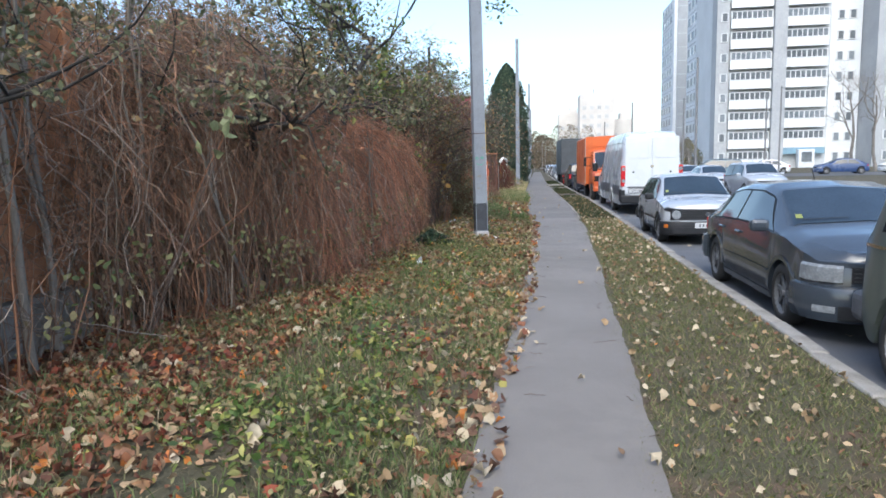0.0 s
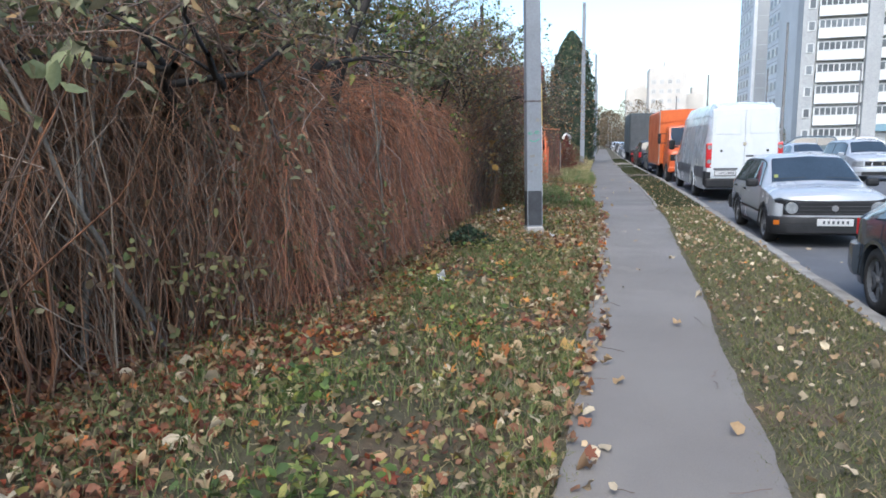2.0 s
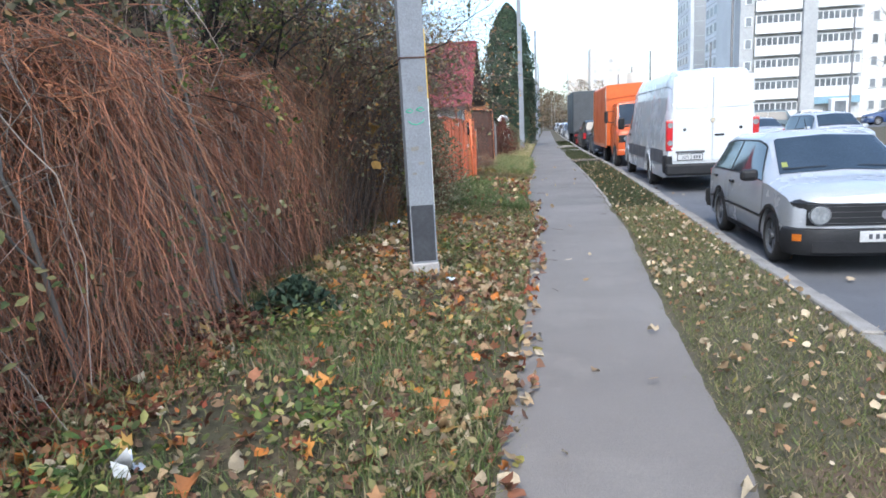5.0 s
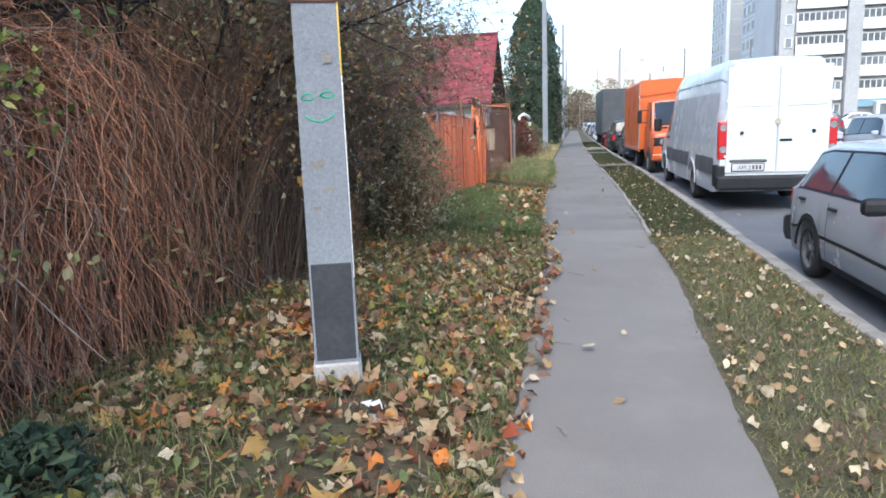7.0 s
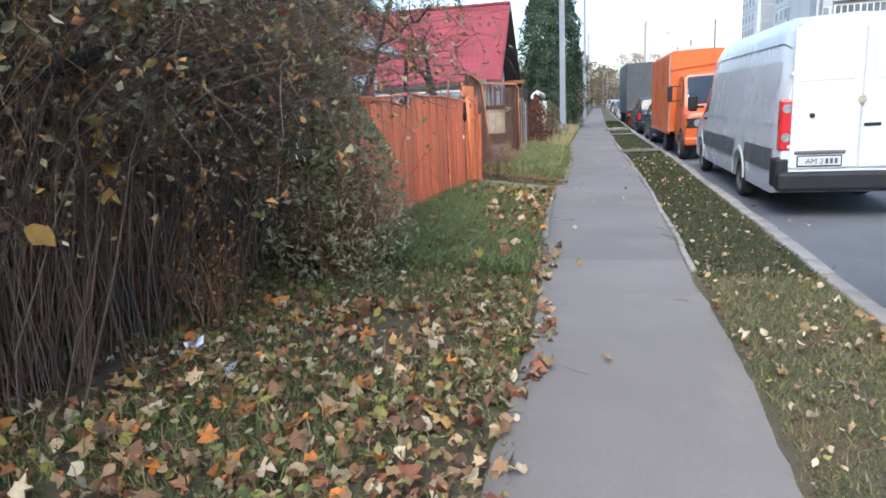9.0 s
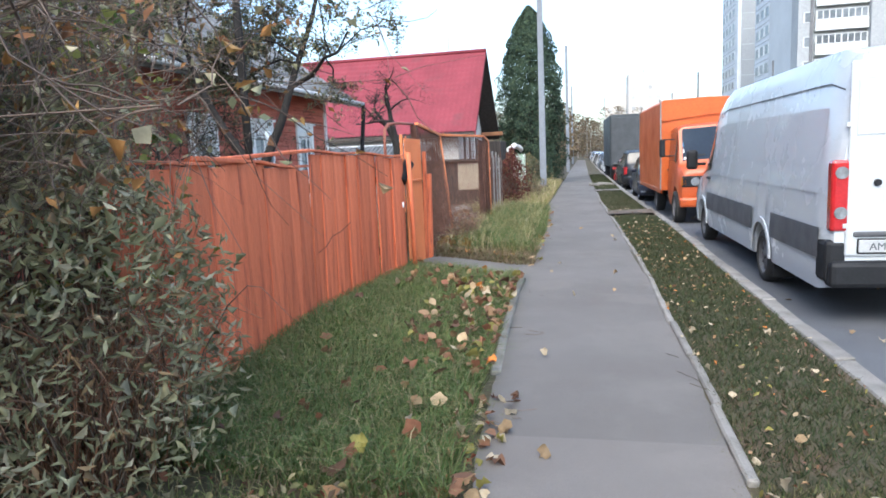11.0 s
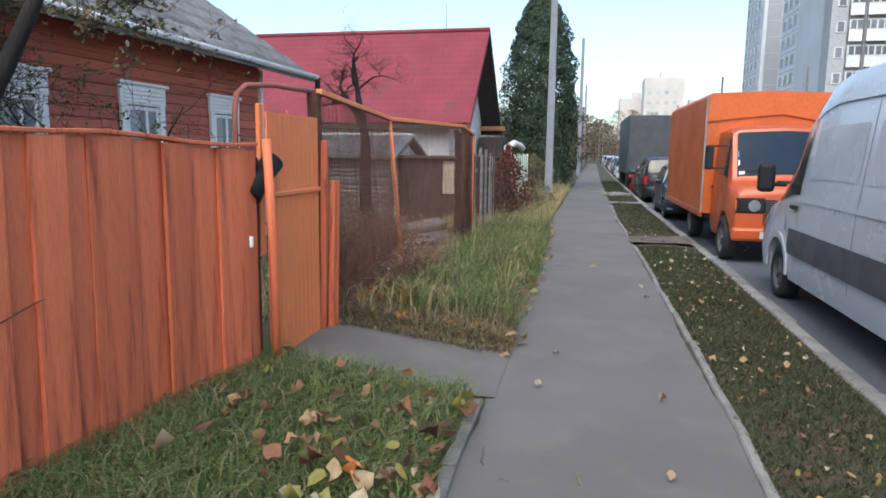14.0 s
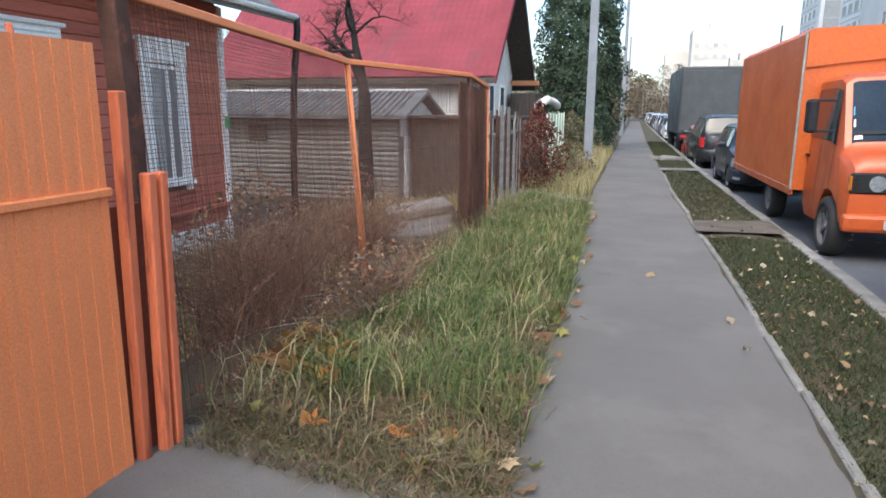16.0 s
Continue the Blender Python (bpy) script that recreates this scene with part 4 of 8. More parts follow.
# ---- white panel van seen from behind ----
def panel_van(m):
    v = thing("panel_van", "white high-roof panel van with grey side trim at the kerb", "van", m)
    L, h = 3.72, 1.0
    white = paint("white van paint", (0.50, 0.53, 0.56), 0.26)
    top = [(-L, 2.4), (-L + 0.06, 2.56), (-L + 0.4, 2.66), (1.4, 2.68), (1.95, 2.58), (2.4, 2.36), (2.7, 2.08), (3.15, 1.32), (3.25, 1.26), (3.6, 1.08), (L, 0.8)]
    belt = [(-L, 1.25), (2.4, 1.25), (3.2, 1.15), (L, 0.75)]
    roof_half = [(-L, 0.84), (2.0, 0.84), (2.7, 0.8), (3.15, 0.86), (L, 0.85)]
    wheels = (-1.42, 2.75)
    sh = Shell(2 * L, h, 0.32, top, belt, roof_half, wheels, 0.41, crown=0.03, nose=0.93, sill=0.97, tuck=0.22)
    part("body", sh.body(), white, v)
    part("underbody", box_bm(1.7, 7.0, 0.4, (0, 0, 0.32), 0.05), BLACK_TRIM, v)
    for wy in wheels:
        for s in (-1, 1):
            wheel_parts(v, s * 0.87, wy, 0.345, 0.22, s, mat("dark steel rim", (0.10, 0.10, 0.105), rough=0.6, bump=0.05), 9)
    for s in (-1, 1):
        for a, b in ((-L + 0.2, -1.86), (-0.98, 2.3)):
            part("side_moulding", sh.patch(a, b, 1.62, 2.4, s, 0.018, 20, 2), GREY_TRIM, v, "wide grey plastic side moulding")
        part("arch_trim", arch_ring(0.41, 0.07, 0.02, (s * (h + 0.004), -1.42, 0.37), s), white, v)
        part("arch_trim", arch_ring(0.41, 0.07, 0.02, (s * (h * 0.99 + 0.004), 2.75, 0.37), s), white, v)
        for y, a, b in ((2.05, 1.0, 3.0), (0.38, 1.0, 3.9)):
            part("panel_gap", sh.patch(y, y + 0.012, a, b, s, 0.004, 1, 6), GREY_TRIM, v)
        part("pressed_panel", sh.patch(-L + 0.35, 0.25, 3.25, 3.72, s, 0.005, 12, 3), white, v)
        part("pressed_panel", sh.patch(0.5, 1.85, 3.25, 3.72, s, 0.005, 8, 3), white, v)
        part("crease", sh.patch(-L + 0.1, 2.2, 3.02, 3.06, s, 0.012, 20, 1), white, v)
        part("roof_line", sh.patch(-L + 0.1, 2.1, 3.9, 3.915, s, 0.01, 20, 1), GREY_TRIM, v)
        part("cab_window", sh.patch(2.12, 2.92, 3.1, 3.86, s, 0.01, 8, 4, 0.0, -0.38), CAR_GLASS, v)
        mir = part("wing_mirror", box_bm(0.2, 0.14, 0.36, (s * 1.2, 2.72, 1.35), 0.05, seg=2), BLACK_TRIM, v)
        part("mirror_arm", box_bm(0.2, 0.06, 0.05, (s * 1.05, 2.74, 1.42), 0.01), BLACK_TRIM, mir)
        part("door_handle", box_bm(0.05, 0.2, 0.045, (s * 1.0, 2.2, 1.18), 0.012), BLACK_TRIM, v)
        tl = part("tail_light", box_bm(0.16, 0.14, 0.68, (s * 0.885, -L + 0.05, 0.92), 0.03, seg=2), LAMP_RED, v, "tall red tail light")
        part("reversing_lens", cyl_bm(0.058, 0.058, 0.02, (s * 0.885, -L - 0.012, 1.1), 16, rot=Matrix.Rotation(radians(90), 4, "X")), LAMP_CLEAR, tl)
        part("indicator_lens", cyl_bm(0.058, 0.058, 0.02, (s * 0.885, -L - 0.012, 1.48), 16, rot=Matrix.Rotation(radians(90), 4, "X")), LAMP_CLEAR, tl)
        d = part("rear_door", box_bm(0.83, 0.03, 1.82, (s * 0.42, -L - 0.005, 0.68), 0.02, seg=2), white, v)
        part("window_blank", box_bm(0.66, 0.014, 0.52, (s * 0.44, -L - 0.02, 1.82), 0.012), white, d)
        part("hinge", box_bm(0.05, 0.03, 0.05, (s * 0.84, -L - 0.012, 1.9), 0.01), white, d)
        part("hinge", box_bm(0.05, 0.03, 0.05, (s * 0.84, -L - 0.012, 0.95), 0.01), white, d)
        part("door_knob", cyl_bm(0.035, 0.03, 0.03, (s * 0.58, -L - 0.015, 1.38), 14, rot=Matrix.Rotation(radians(90), 4, "X")), BLACK_TRIM, d)
        part("headlight", sh.patch(L - 0.45, L - 0.05, 2.7, 4.4, s, 0.012, 6, 4), LAMP_CLEAR, v)
        part("reflector", box_bm(0.2, 0.03, 0.08, (s * 0.72, -L - 0.06, 0.49), 0.01), LAMP_RED, v)
    part("lock_badge", cyl_bm(0.055, 0.05, 0.02, (0.0, -L - 0.02, 1.56), 18, rot=Matrix.Rotation(radians(90), 4, "X")), CHROME, v)
    part("door_grip", box_bm(0.2, 0.03, 0.04, (0.14, -L - 0.025, 1.22), 0.01), BLACK_TRIM, v)
    part("windscreen", sh.patch(2.2, 3.12, 4.72, 6, 0, 0.012), SCREEN_GLASS, v)
    part("rear_bumper", box_bm(1.95, 0.22, 0.26, (0, -L + 0.02, 0.38), 0.05, seg=2), BLACK_TRIM, v)
    part("bumper_corner", box_bm(0.2, 0.3, 0.42, (-0.9, -L + 0.14, 0.42), 0.05, seg=2), BLACK_TRIM, v)
    part("bumper_corner", box_bm(0.2, 0.3, 0.42, (0.9, -L + 0.14, 0.42), 0.05, seg=2), BLACK_TRIM, v)
    part("plate_light_bar", box_bm(0.62, 0.04, 0.05, (-0.46, -L - 0.02, 0.87), 0.012), GREY_TRIM, v)
    p = part("number_plate", box_bm(0.52, 0.02, 0.12, (-0.46, -L - 0.025, 0.72), 0.006), PLATE, v)
    part("plate_frame", box_bm(0.55, 0.014, 0.15, (-0.46, -L - 0.02, 0.705), 0.01), BLACK_TRIM, p)
    txt = bpy.data.curves.new("plate_text", "FONT")
    txt.body, txt.size, txt.extrude, txt.align_x = "AM 2", 0.1, 0.001, "CENTER"
    tob = new("plate_text", txt)
    tob.parent = p
    tob.matrix_basis = pose(-0.52, -L - 0.037, 0.745, 90, 0, 0)
    txt.materials.append(INK)
    for i in range(3):
        part("letter_bar", box_bm(0.035, 0.004, 0.07, (-0.37 + i * 0.055, -L - 0.036, 0.745)), INK, p)
    for s in (-1, 1):
        part("mud_flap", box_bm(0.25, 0.02, 0.32, (s * 0.84, -1.85, 0.12), 0.01), BLACK_TRIM, v)
    part("front_bumper", box_bm(1.85, 0.25, 0.35, (0, L - 0.08, 0.3), 0.08, seg=2), GREY_TRIM, v)
    return v


panel_van(pose(4.88, 26.5, ROAD_Z, 0, 0, 0.6))


# ---- orange box truck ----
def box_truck(m):
    t = thing("box_truck", "orange box truck with a round-cornered old cab", "truck", m)
    orange = mat("orange truck paint", (0.44, 0.083, 0.022), (0.38, 0.072, 0.02), rough=0.42, scale=2, fine=80, bump=0.02, coat=0.3)
    tarp = mat("orange tarpaulin", (0.50, 0.105, 0.020), (0.41, 0.083, 0.017), rough=0.5, scale=1.2, fine=20, bump=0.1)
    L = 1.0
    sh = Shell(2.0, 0.95, 0.36, [(-1.0, 2.28), (0.12, 2.3), (0.3, 2.24), (0.62, 1.42), (0.68, 1.36), (0.92, 1.3), (0.99, 1.2), (1.0, 1.1)], [(-1, 1.4), (0.5, 1.35), (1, 1.06)], [(-1, 0.9), (0.3, 0.9), (0.6, 0.92), (1, 0.94)], (0.42,), 0.44, nose=0.93, tuck=0.08, step=0.05)
    cab = part("cab", sh.body(), orange, t, m=pose(0, 2.3, 0))
    part("windscreen", sh.patch(0.32, 0.605, 4.7, 6, 0, 0.012), TRUCK_GLASS, cab)
    for s in (-1, 1):
        part("cab_window", sh.patch(-0.75, 0.45, 3.1, 3.88, s, 0.01, 8, 4, 0.05, -0.16), CAR_GLASS, cab)
        for y in (-0.86, 0.4, -0.18):
            part("door_gap", sh.patch(y, y + 0.012, 1.2, 3.05 if y > -0.5 else 3.95, s, 0.004, 1, 6), BLACK_TRIM, cab)
        part("door_handle", box_bm(0.03, 0.14, 0.03, (s * 0.955, -0.7, 1.2), 0.008), BLACK_TRIM, cab)
        hl = part("headlight_panel", box_bm(0.46, 0.05, 0.25, (s * 0.66, 1.0, 0.86), 0.02), BLACK_TRIM, cab)
        part("headlight", cyl_bm(0.095, 0.085, 0.04, (s * 0.6, 1.04, 0.985), 20, rot=Matrix.Rotation(radians(90), 4, "X")), LAMP_CLEAR, hl)
        part("indicator", box_bm(0.12, 0.08, 0.2, (s * 0.84, 0.985, 0.885), 0.02), LAMP_AMBER, hl)
        mm = part("wing_mirror", box_bm(0.12, 0.2, 0.42, (s * 1.24, 0.42, 1.55), 0.04, seg=2), BLACK_TRIM, cab)
        part("mirror_arm", box_bm(0.3, 0.03, 0.03, (s * 1.1, 0.44, 1.94), 0.008), BLACK_TRIM, mm)
        part("mirror_arm", box_bm(0.3, 0.03, 0.03, (s * 1.1, 0.44, 1.56), 0.008), BLACK_TRIM, mm)
        part("windscreen_wiper", sh.patch(0.56, 0.575, 4.9, 5.6, s, 0.03, 1, 4), BLACK_TRIM, cab)
    part("grille", box_bm(0.9, 0.04, 0.2, (0, 1.01, 0.88), 0.015), BLACK_TRIM, cab)
    for i in range(5):
        part("grille_slat", box_bm(0.86, 0.012, 0.012, (0, 1.034, 0.9 + i * 0.036)), GREY_TRIM, cab)
    part("lower_grille", box_bm(0.9, 0.02, 0.2, (0, 1.0, 0.66), 0.01), RUST, cab)
    part("bumper", box_bm(1.86, 0.16, 0.22, (0, 0.99, 0.4), 0.05, seg=2), orange, cab)
    part("number_plate", box_bm(0.5, 0.012, 0.11, (0.25, 1.08, 0.45), 0.004), PLATE, cab)
    part("air_scoop", box_bm(0.4, 0.2, 0.06, (0.0, 0.74, 1.33), 0.02), BLACK_TRIM, cab)
    part("sticker", sh.patch(0.44, 0.48, 4.82, 4.94, 1, 0.02, 1, 1), STICKER, cab)
    part("sticker", sh.patch(0.5, 0.535, 4.84, 5.0, 1, 0.02, 1, 1), PAPER, cab)
    part("sticker", sh.patch(0.56, 0.595, 4.9, 5.1, 1, 0.02, 1, 1), PAPER, cab)
    # box body: tarpaulin bulging over the cab
    bm = bmesh.new()
    n = 10
    W, y0, y1, z0, z1 = 1.12, -3.4, 1.55, 0.7, 2.95
    prev = None
    for i in range(n + 1):
        y = y0 + (y1 - y0) * i / n
        sag = 0.018 * math.sin(i * 2.4)
        ring = [bm.verts.new(p) for p in ((-W, y, z0), (-W - 0.015 + sag * 0.4, y, (z0 + z1) / 2), (-W, y, z1 - 0.08), (-W + 0.08, y, z1 + sag * 0.3), (0, y, z1 + 0.05 + sag), (W - 0.08, y, z1 + sag * 0.3), (W, y, z1 - 0.08), (W + 0.015 - sag * 0.4, y, (z0 + z1) / 2), (W, y, z0))]
        if prev:
            for j in range(8):
                bm.faces.new((prev[j], prev[j + 1], ring[j + 1], ring[j]))
            bm.faces.new((prev[8], prev[0], ring[0], ring[8]))
        else:
            bm.faces.new(list(reversed(ring)))
        prev = ring
    bm.faces.new(prev)
    bmesh.ops.recalc_face_normals(bm, faces=bm.faces)
    bm_box = part("cargo_box", bm, tarp, t, "orange tarpaulin-covered cargo box")
    part("front_fold", poly_bm([(-W + 0.02, 2.3), (-W + 0.02, 2.9), (W - 0.02, 2.9), (W - 0.02, 2.42), (0.4, 2.5), (-0.2, 2.56), (-0.7, 2.46)], 1, 0.03, at=(0, 1.56, 0)), tarp, bm_box, "slack tarpaulin flap")
    for s in (-1, 1):
        part("edge_rail", box_bm(0.035, 0.035, 2.2, (s * W, 1.56, 0.7), 0.01), GREY_WOOD, bm_box)
        part("side_rail", box_bm(0.05, 4.9, 0.12, (s * (W - 0.02), -0.92, 0.62), 0.01), orange, bm_box)
    part("chassis", box_bm(0.9, 6.0, 0.25, (0, -0.3, 0.45), 0.02), BLACK_TRIM, t)
    for y in (2.72, -0.55):
        for s in (-1, 1):
            wheel_parts(t, s * 0.86, y, 0.38, 0.24, s, mat("dull rim", (0.16, 0.15, 0.15), rough=0.6, bump=0.1), 6)
    return t


# front towards the walker
box_truck(pose(4.62, 35.15, ROAD_Z, 0, 0, 181.5))


# ---- dark lorry ----
def lorry(m):
    t = thing("lorry", "tall dark grey box lorry seen from behind", "truck", m)
    grey = mat("dark grey tarpaulin", (0.042, 0.052, 0.06), (0.035, 0.042, 0.05), rough=0.5, scale=0.8, fine=15, bump=0.1)
    b = part("cargo_box", box_bm(2.35, 6.4, 2.75, (0, 0, 0.85), 0.05, seg=2), grey, t)
    part("rear_frame", box_bm(2.2, 0.05, 2.45, (0, -3.21, 1.0), 0.02), mat("rear curtain", (0.055, 0.062, 0.07), rough=0.55), b)
    part("tail_board", box_bm(2.3, 0.12, 0.35, (0, -3.18, 0.6), 0.02), BLACK_TRIM, t)
    for s in (-1, 1):
        part("tail_light", box_bm(0.3, 0.05, 0.12, (s * 0.9, -3.26, 0.7), 0.01), LAMP_RED, t)
        for y in (-1.8, 2.9):
            wheel_parts(t, s * 0.95, y, 0.45, 0.28, s, GREY_TRIM, 6)
    part("cab", box_bm(2.1, 1.7, 2.2, (0, 4.1, 0.5), 0.15, seg=3), grey, t)
    part("chassis", box_bm(0.9, 7.5, 0.3, (0, 0.5, 0.55), 0.02), BLACK_TRIM, t)
    return t


lorry(pose(4.05, 56.0, ROAD_Z, 0, 0, 1.5))


# ---- grey-green people carrier at the start ----
def people_carrier(m):
    v = thing("minibus", "dusty grey-green minibus parked at the kerb", "van", m)
    green = paint("grey-green paint", (0.085, 0.10, 0.088), 0.35)
    L = 2.4
    sh = Shell(2 * L, 0.9, 0.26, [(-L, 1.0), (-L + 0.05, 1.2), (-L + 0.35, 1.86), (-L + 0.6, 1.92), (1.1, 1.94), (1.4, 1.84), (1.9, 1.2), (2.3, 0.95), (L, 0.7)], [(-L, 1.05), (1.6, 1.08), (L, 0.7)], [(-L, 0.84), (-L + 0.4, 0.8), (1.4, 0.8), (1.9, 0.88), (L, 0.86)], (-1.62, 1.35), 0.37, nose=0.86, tuck=0.1)
    part("body", sh.body(), green, v)
    part("underbody", box_bm(1.5, 4.4, 0.35, (0, 0, 0.24), 0.05), BLACK_TRIM, v)
    for y in (-1.62, 1.35):
        for s in (-1, 1):
            wheel_parts(v, s * 0.79, y, 0.33, 0.2, s)
    for s in (-1, 1):
        for a, b, s0 in ((-L + 0.42, -1.0, 0.1), (-0.9, 0.4, 0.0), (0.5, 1.55, 0.0)):
            part("side_window", sh.patch(a, b, 3.12, 3.88, s, 0.01, 8, 3, s0, -0.25 if b > 1 else 0), CAR_GLASS, v)
        part("waist_strip", sh.patch(-L + 0.2, 1.7, 2.9, 2.96, s, 0.012, 16, 1), CHROME, v, "pale waist strip")
        part("bumper_strip", sh.patch(-1.2, 0.95, 1.3, 1.55, s, 0.014, 10, 1), GREY_TRIM, v)
        part("tail_light", box_bm(0.1, 0.06, 0.36, (s * 0.66, -L - 0.0, 0.8), 0.02), LAMP_RED, v)
    part("rear_window", sh.patch(-L + 0.08, -L + 0.33, 4.8, 6, 0, 0.01), CAR_GLASS, v)
    part("windscreen", sh.patch(1.45, 1.86, 4.75, 6, 0, 0.01), SCREEN_GLASS, v)
    part("rear_bumper", box_bm(1.72, 0.24, 0.26, (0, -L + 0.04, 0.36), 0.07, seg=3), GREY_TRIM, v, "grey plastic bumper")
    part("front_bumper", box_bm(1.7, 0.2, 0.28, (0, L - 0.1, 0.3), 0.07, seg=2), GREY_TRIM, v)
    return v


people_carrier(pose(4.78, 4.05, ROAD_Z, 0, 0, 180))

# ---- cars across the street, further up and in the yard ----
far_white = car("silver hatchback parked on the far side of the street", pose(11.3, 33.6, ROAD_Z, 0, 0, 183), SILVER, 4.1, 0.86, 1.55, 0.98, "suv", None, 0.31, plate_front=False, group="cars across the street")
copy_thing(far_white, pose(11.4, 55.0, ROAD_Z, 0, 0, 182))
far_silver = car("pale silver saloon on the far side of the street", facing_us(11.0, 40.5, 2), SILVER, 4.2, 0.84, 1.42, 0.92, "sedan", None, 0.3, details=False, group="cars across the street")
copy_thing(far_silver, facing_us(11.2, 47.2, 1))
far_teal = car("dark teal estate car parked across the street", pose(14.2, 52.5, 0, 0, 0, 80), paint("teal paint", (0.03, 0.06, 0.08)), 4.3, 0.86, 1.55, 0.98, "suv", None, 0.31, details=False)
blue = car("dark blue saloon car parked in the yard", pose(28.5, 66.0, 0, 0, 0, 84), paint("blue paint", (0.025, 0.05, 0.13)), 4.4, 0.86, 1.42, 0.92, "sedan", None, 0.31, details=False)
yard_white = car("white saloon car parked in the yard", pose(34.5, 67.0, 0, 0, 0, 86), paint("white car paint", (0.6, 0.6, 0.6)), 4.3, 0.85, 1.42, 0.92, "sedan", None, 0.31, details=False, group="cars in the yard")
copy_thing(yard_white, pose(40.5, 69.0, 0, 0, 0, 92))
copy_thing(yard_white, pose(23.5, 70.5, 0, 0, 0, 88))
rng = random.Random(5)
row = [car("parked car in a long row along the kerb", facing_us(3.75, 67.5, 1), paint("white car paint", (0.55, 0.57, 0.58)), 4.1, 0.83, 1.44, 0.92, "hatch", None, 0.3, details=False, group="row of cars up the street"),
       car("dark parked car in a long row along the kerb", facing_us(3.7, 73.0, 1), paint("graphite paint", (0.05, 0.052, 0.058)), 4.3, 0.84, 1.44, 0.92, "sedan", None, 0.3, details=False, group="row of cars up the street"),
       car("silver parked car in a long row along the kerb", facing_us(3.65, 78.5, 1), SILVER, 4.1, 0.84, 1.5, 0.94, "hatch", None, 0.3, details=False, group="row of cars up the street")]
for i in range(13):
    y = 84 + i * 5.6
    copy_thing(row[(i * 2 + i // 3) % 3], facing_us(float(kerb_x(y)) + 0.95 + rng.uniform(-0.1, 0.1), y, 1.2))
for i in range(9):
    y = 60 + i * 7.5 + rng.uniform(-1, 1)
    copy_thing(row[(i + 1) % 3], pose(float(kerb_x(y)) + 8.6, y, ROAD_Z, 0, 0, rng.choice((0, 180)) + 1))

# ---- orange board fence, gate and mesh fence ----
fence_x = lambda y: float(np.interp(y, [18, 21, 21.6, 23, 24.1, 25.3], [-0.78, -0.79, -0.84, -0.74, -0.58, -0.55]))


def board_fence(y0, y1, label, top, lean=0.0, seed=1, low=0.06):
    f = thing("board_fence", label, "fence")
    rng = random.Random(seed)
    y, flip = y0, False
    meshes = []
    for w in (0.13, 0.17, 0.21, 0.25):
        me = bpy.data.meshes.new("board")
        bm = box_bm(0.022, w + 0.012, 1.0, (0, 0, 0), 0.004)
        bm.to_mesh(me)
        bm.free()
        meshes.append((w, me))
    while y < y1 - 0.05:
        w, me = rng.choice(meshes)
        z0 = float(land(fence_x(y), y)) + low + rng.uniform(-0.03, 0.03) - 0.06
        zt = float(np.interp(y, [q[0] for q in top], [q[1] for q in top])) + rng.uniform(-0.012, 0.012)
        tilt = lean * max(0.0, 1 - (y - y0) / 1.2) + rng.uniform(-0.3, 0.3)
        b = part("board", me, FENCE_ORANGE, f)
        b.matrix_basis = pose(fence_x(y + w / 2) + (0.021 if flip else 0.0) + rng.uniform(-0.005, 0.005), y + w / 2, z0, tilt, rng.uniform(-0.3, 0.3), -6 + rng.uniform(-3.5, 3.5)) @ Matrix.Diagonal((1, 1, zt - z0, 1))
        flip = not flip
        y += w - 0.012
    pts = [(fence_x(a) + 0.012, a, float(np.interp(a, [q[0] for q in top], [q[1] for q in top])) + 0.015 + 0.012 * math.sin(a * 5)) for a in np.linspace(y0 - 0.03, y1, 9)]
    for a, b in zip(pts, pts[1:]):
        d = Vector(b) - Vector(a)
        part("cap_strip", box_bm(0.07, d.length + 0.01, 0.022, tuple((Vector(a) + Vector(b)) / 2), 0.004, rot=d.to_track_quat("Y", "Z").to_matrix().to_4x4()), FENCE_ORANGE, f)
    for z in (0.45, 1.3):
        bm = bmesh.new()
        box_bm(0.05, y1 - y0, 0.09, ((fence_x(y0) + fence_x(y1)) / 2 - 0.13, (y0 + y1) / 2, z), 0.005, bm, Matrix.Rotation(math.atan2(fence_x(y0) - fence_x(y1), y1 - y0), 4, "Z"))
        part("back_rail", bm, DARK_WOOD, f)
    return f


board_fence(18.9, 21.55, "orange painted board fence with a loose cap strip", [(18.9, 1.6), (20.3, 1.6), (20.9, 1.56), (21.55, 1.53)], 0, 3)
cracked = board_fence(21.63, 24.0, "orange painted board fence, its first boards leaning", [(21.63, 1.67), (22.6, 1.65), (24.0, 1.6)], -2.2, 7)
part("crack", tube_bm([(fence_x(a) + 0.03, a, b) for a, b in ((21.68, 0.74), (21.85, 0.78), (22.0, 0.86), (22.2, 0.885), (22.4, 0.94), (22.6, 0.985))], 0.0035, 5), RUST, cracked, "dark crack across the boards")
gap_board = thing("board", "dark weathered board behind a gap between fence sections", "board")
part("plank", box_bm(0.03, 0.5, 1.5, (-0.98, 21.62, 0.02), 0.005), DARK_WOOD, gap_board)
loose = thing("cap_board", "orange loose cap board lying along a fence top", "board")
part("board", box_bm(0.09, 1.45, 0.03, (-0.8, 20.85, 1.66), 0.006, rot=Matrix.Rotation(radians(2.2), 4, "X")), FENCE_ORANGE, loose)
part("end_board", box_bm(0.1, 0.62, 0.035, (-0.78, 20.0, 1.62), 0.006, rot=Matrix.Rotation(radians(-2.5), 4, "X")), FENCE_ORANGE, loose)

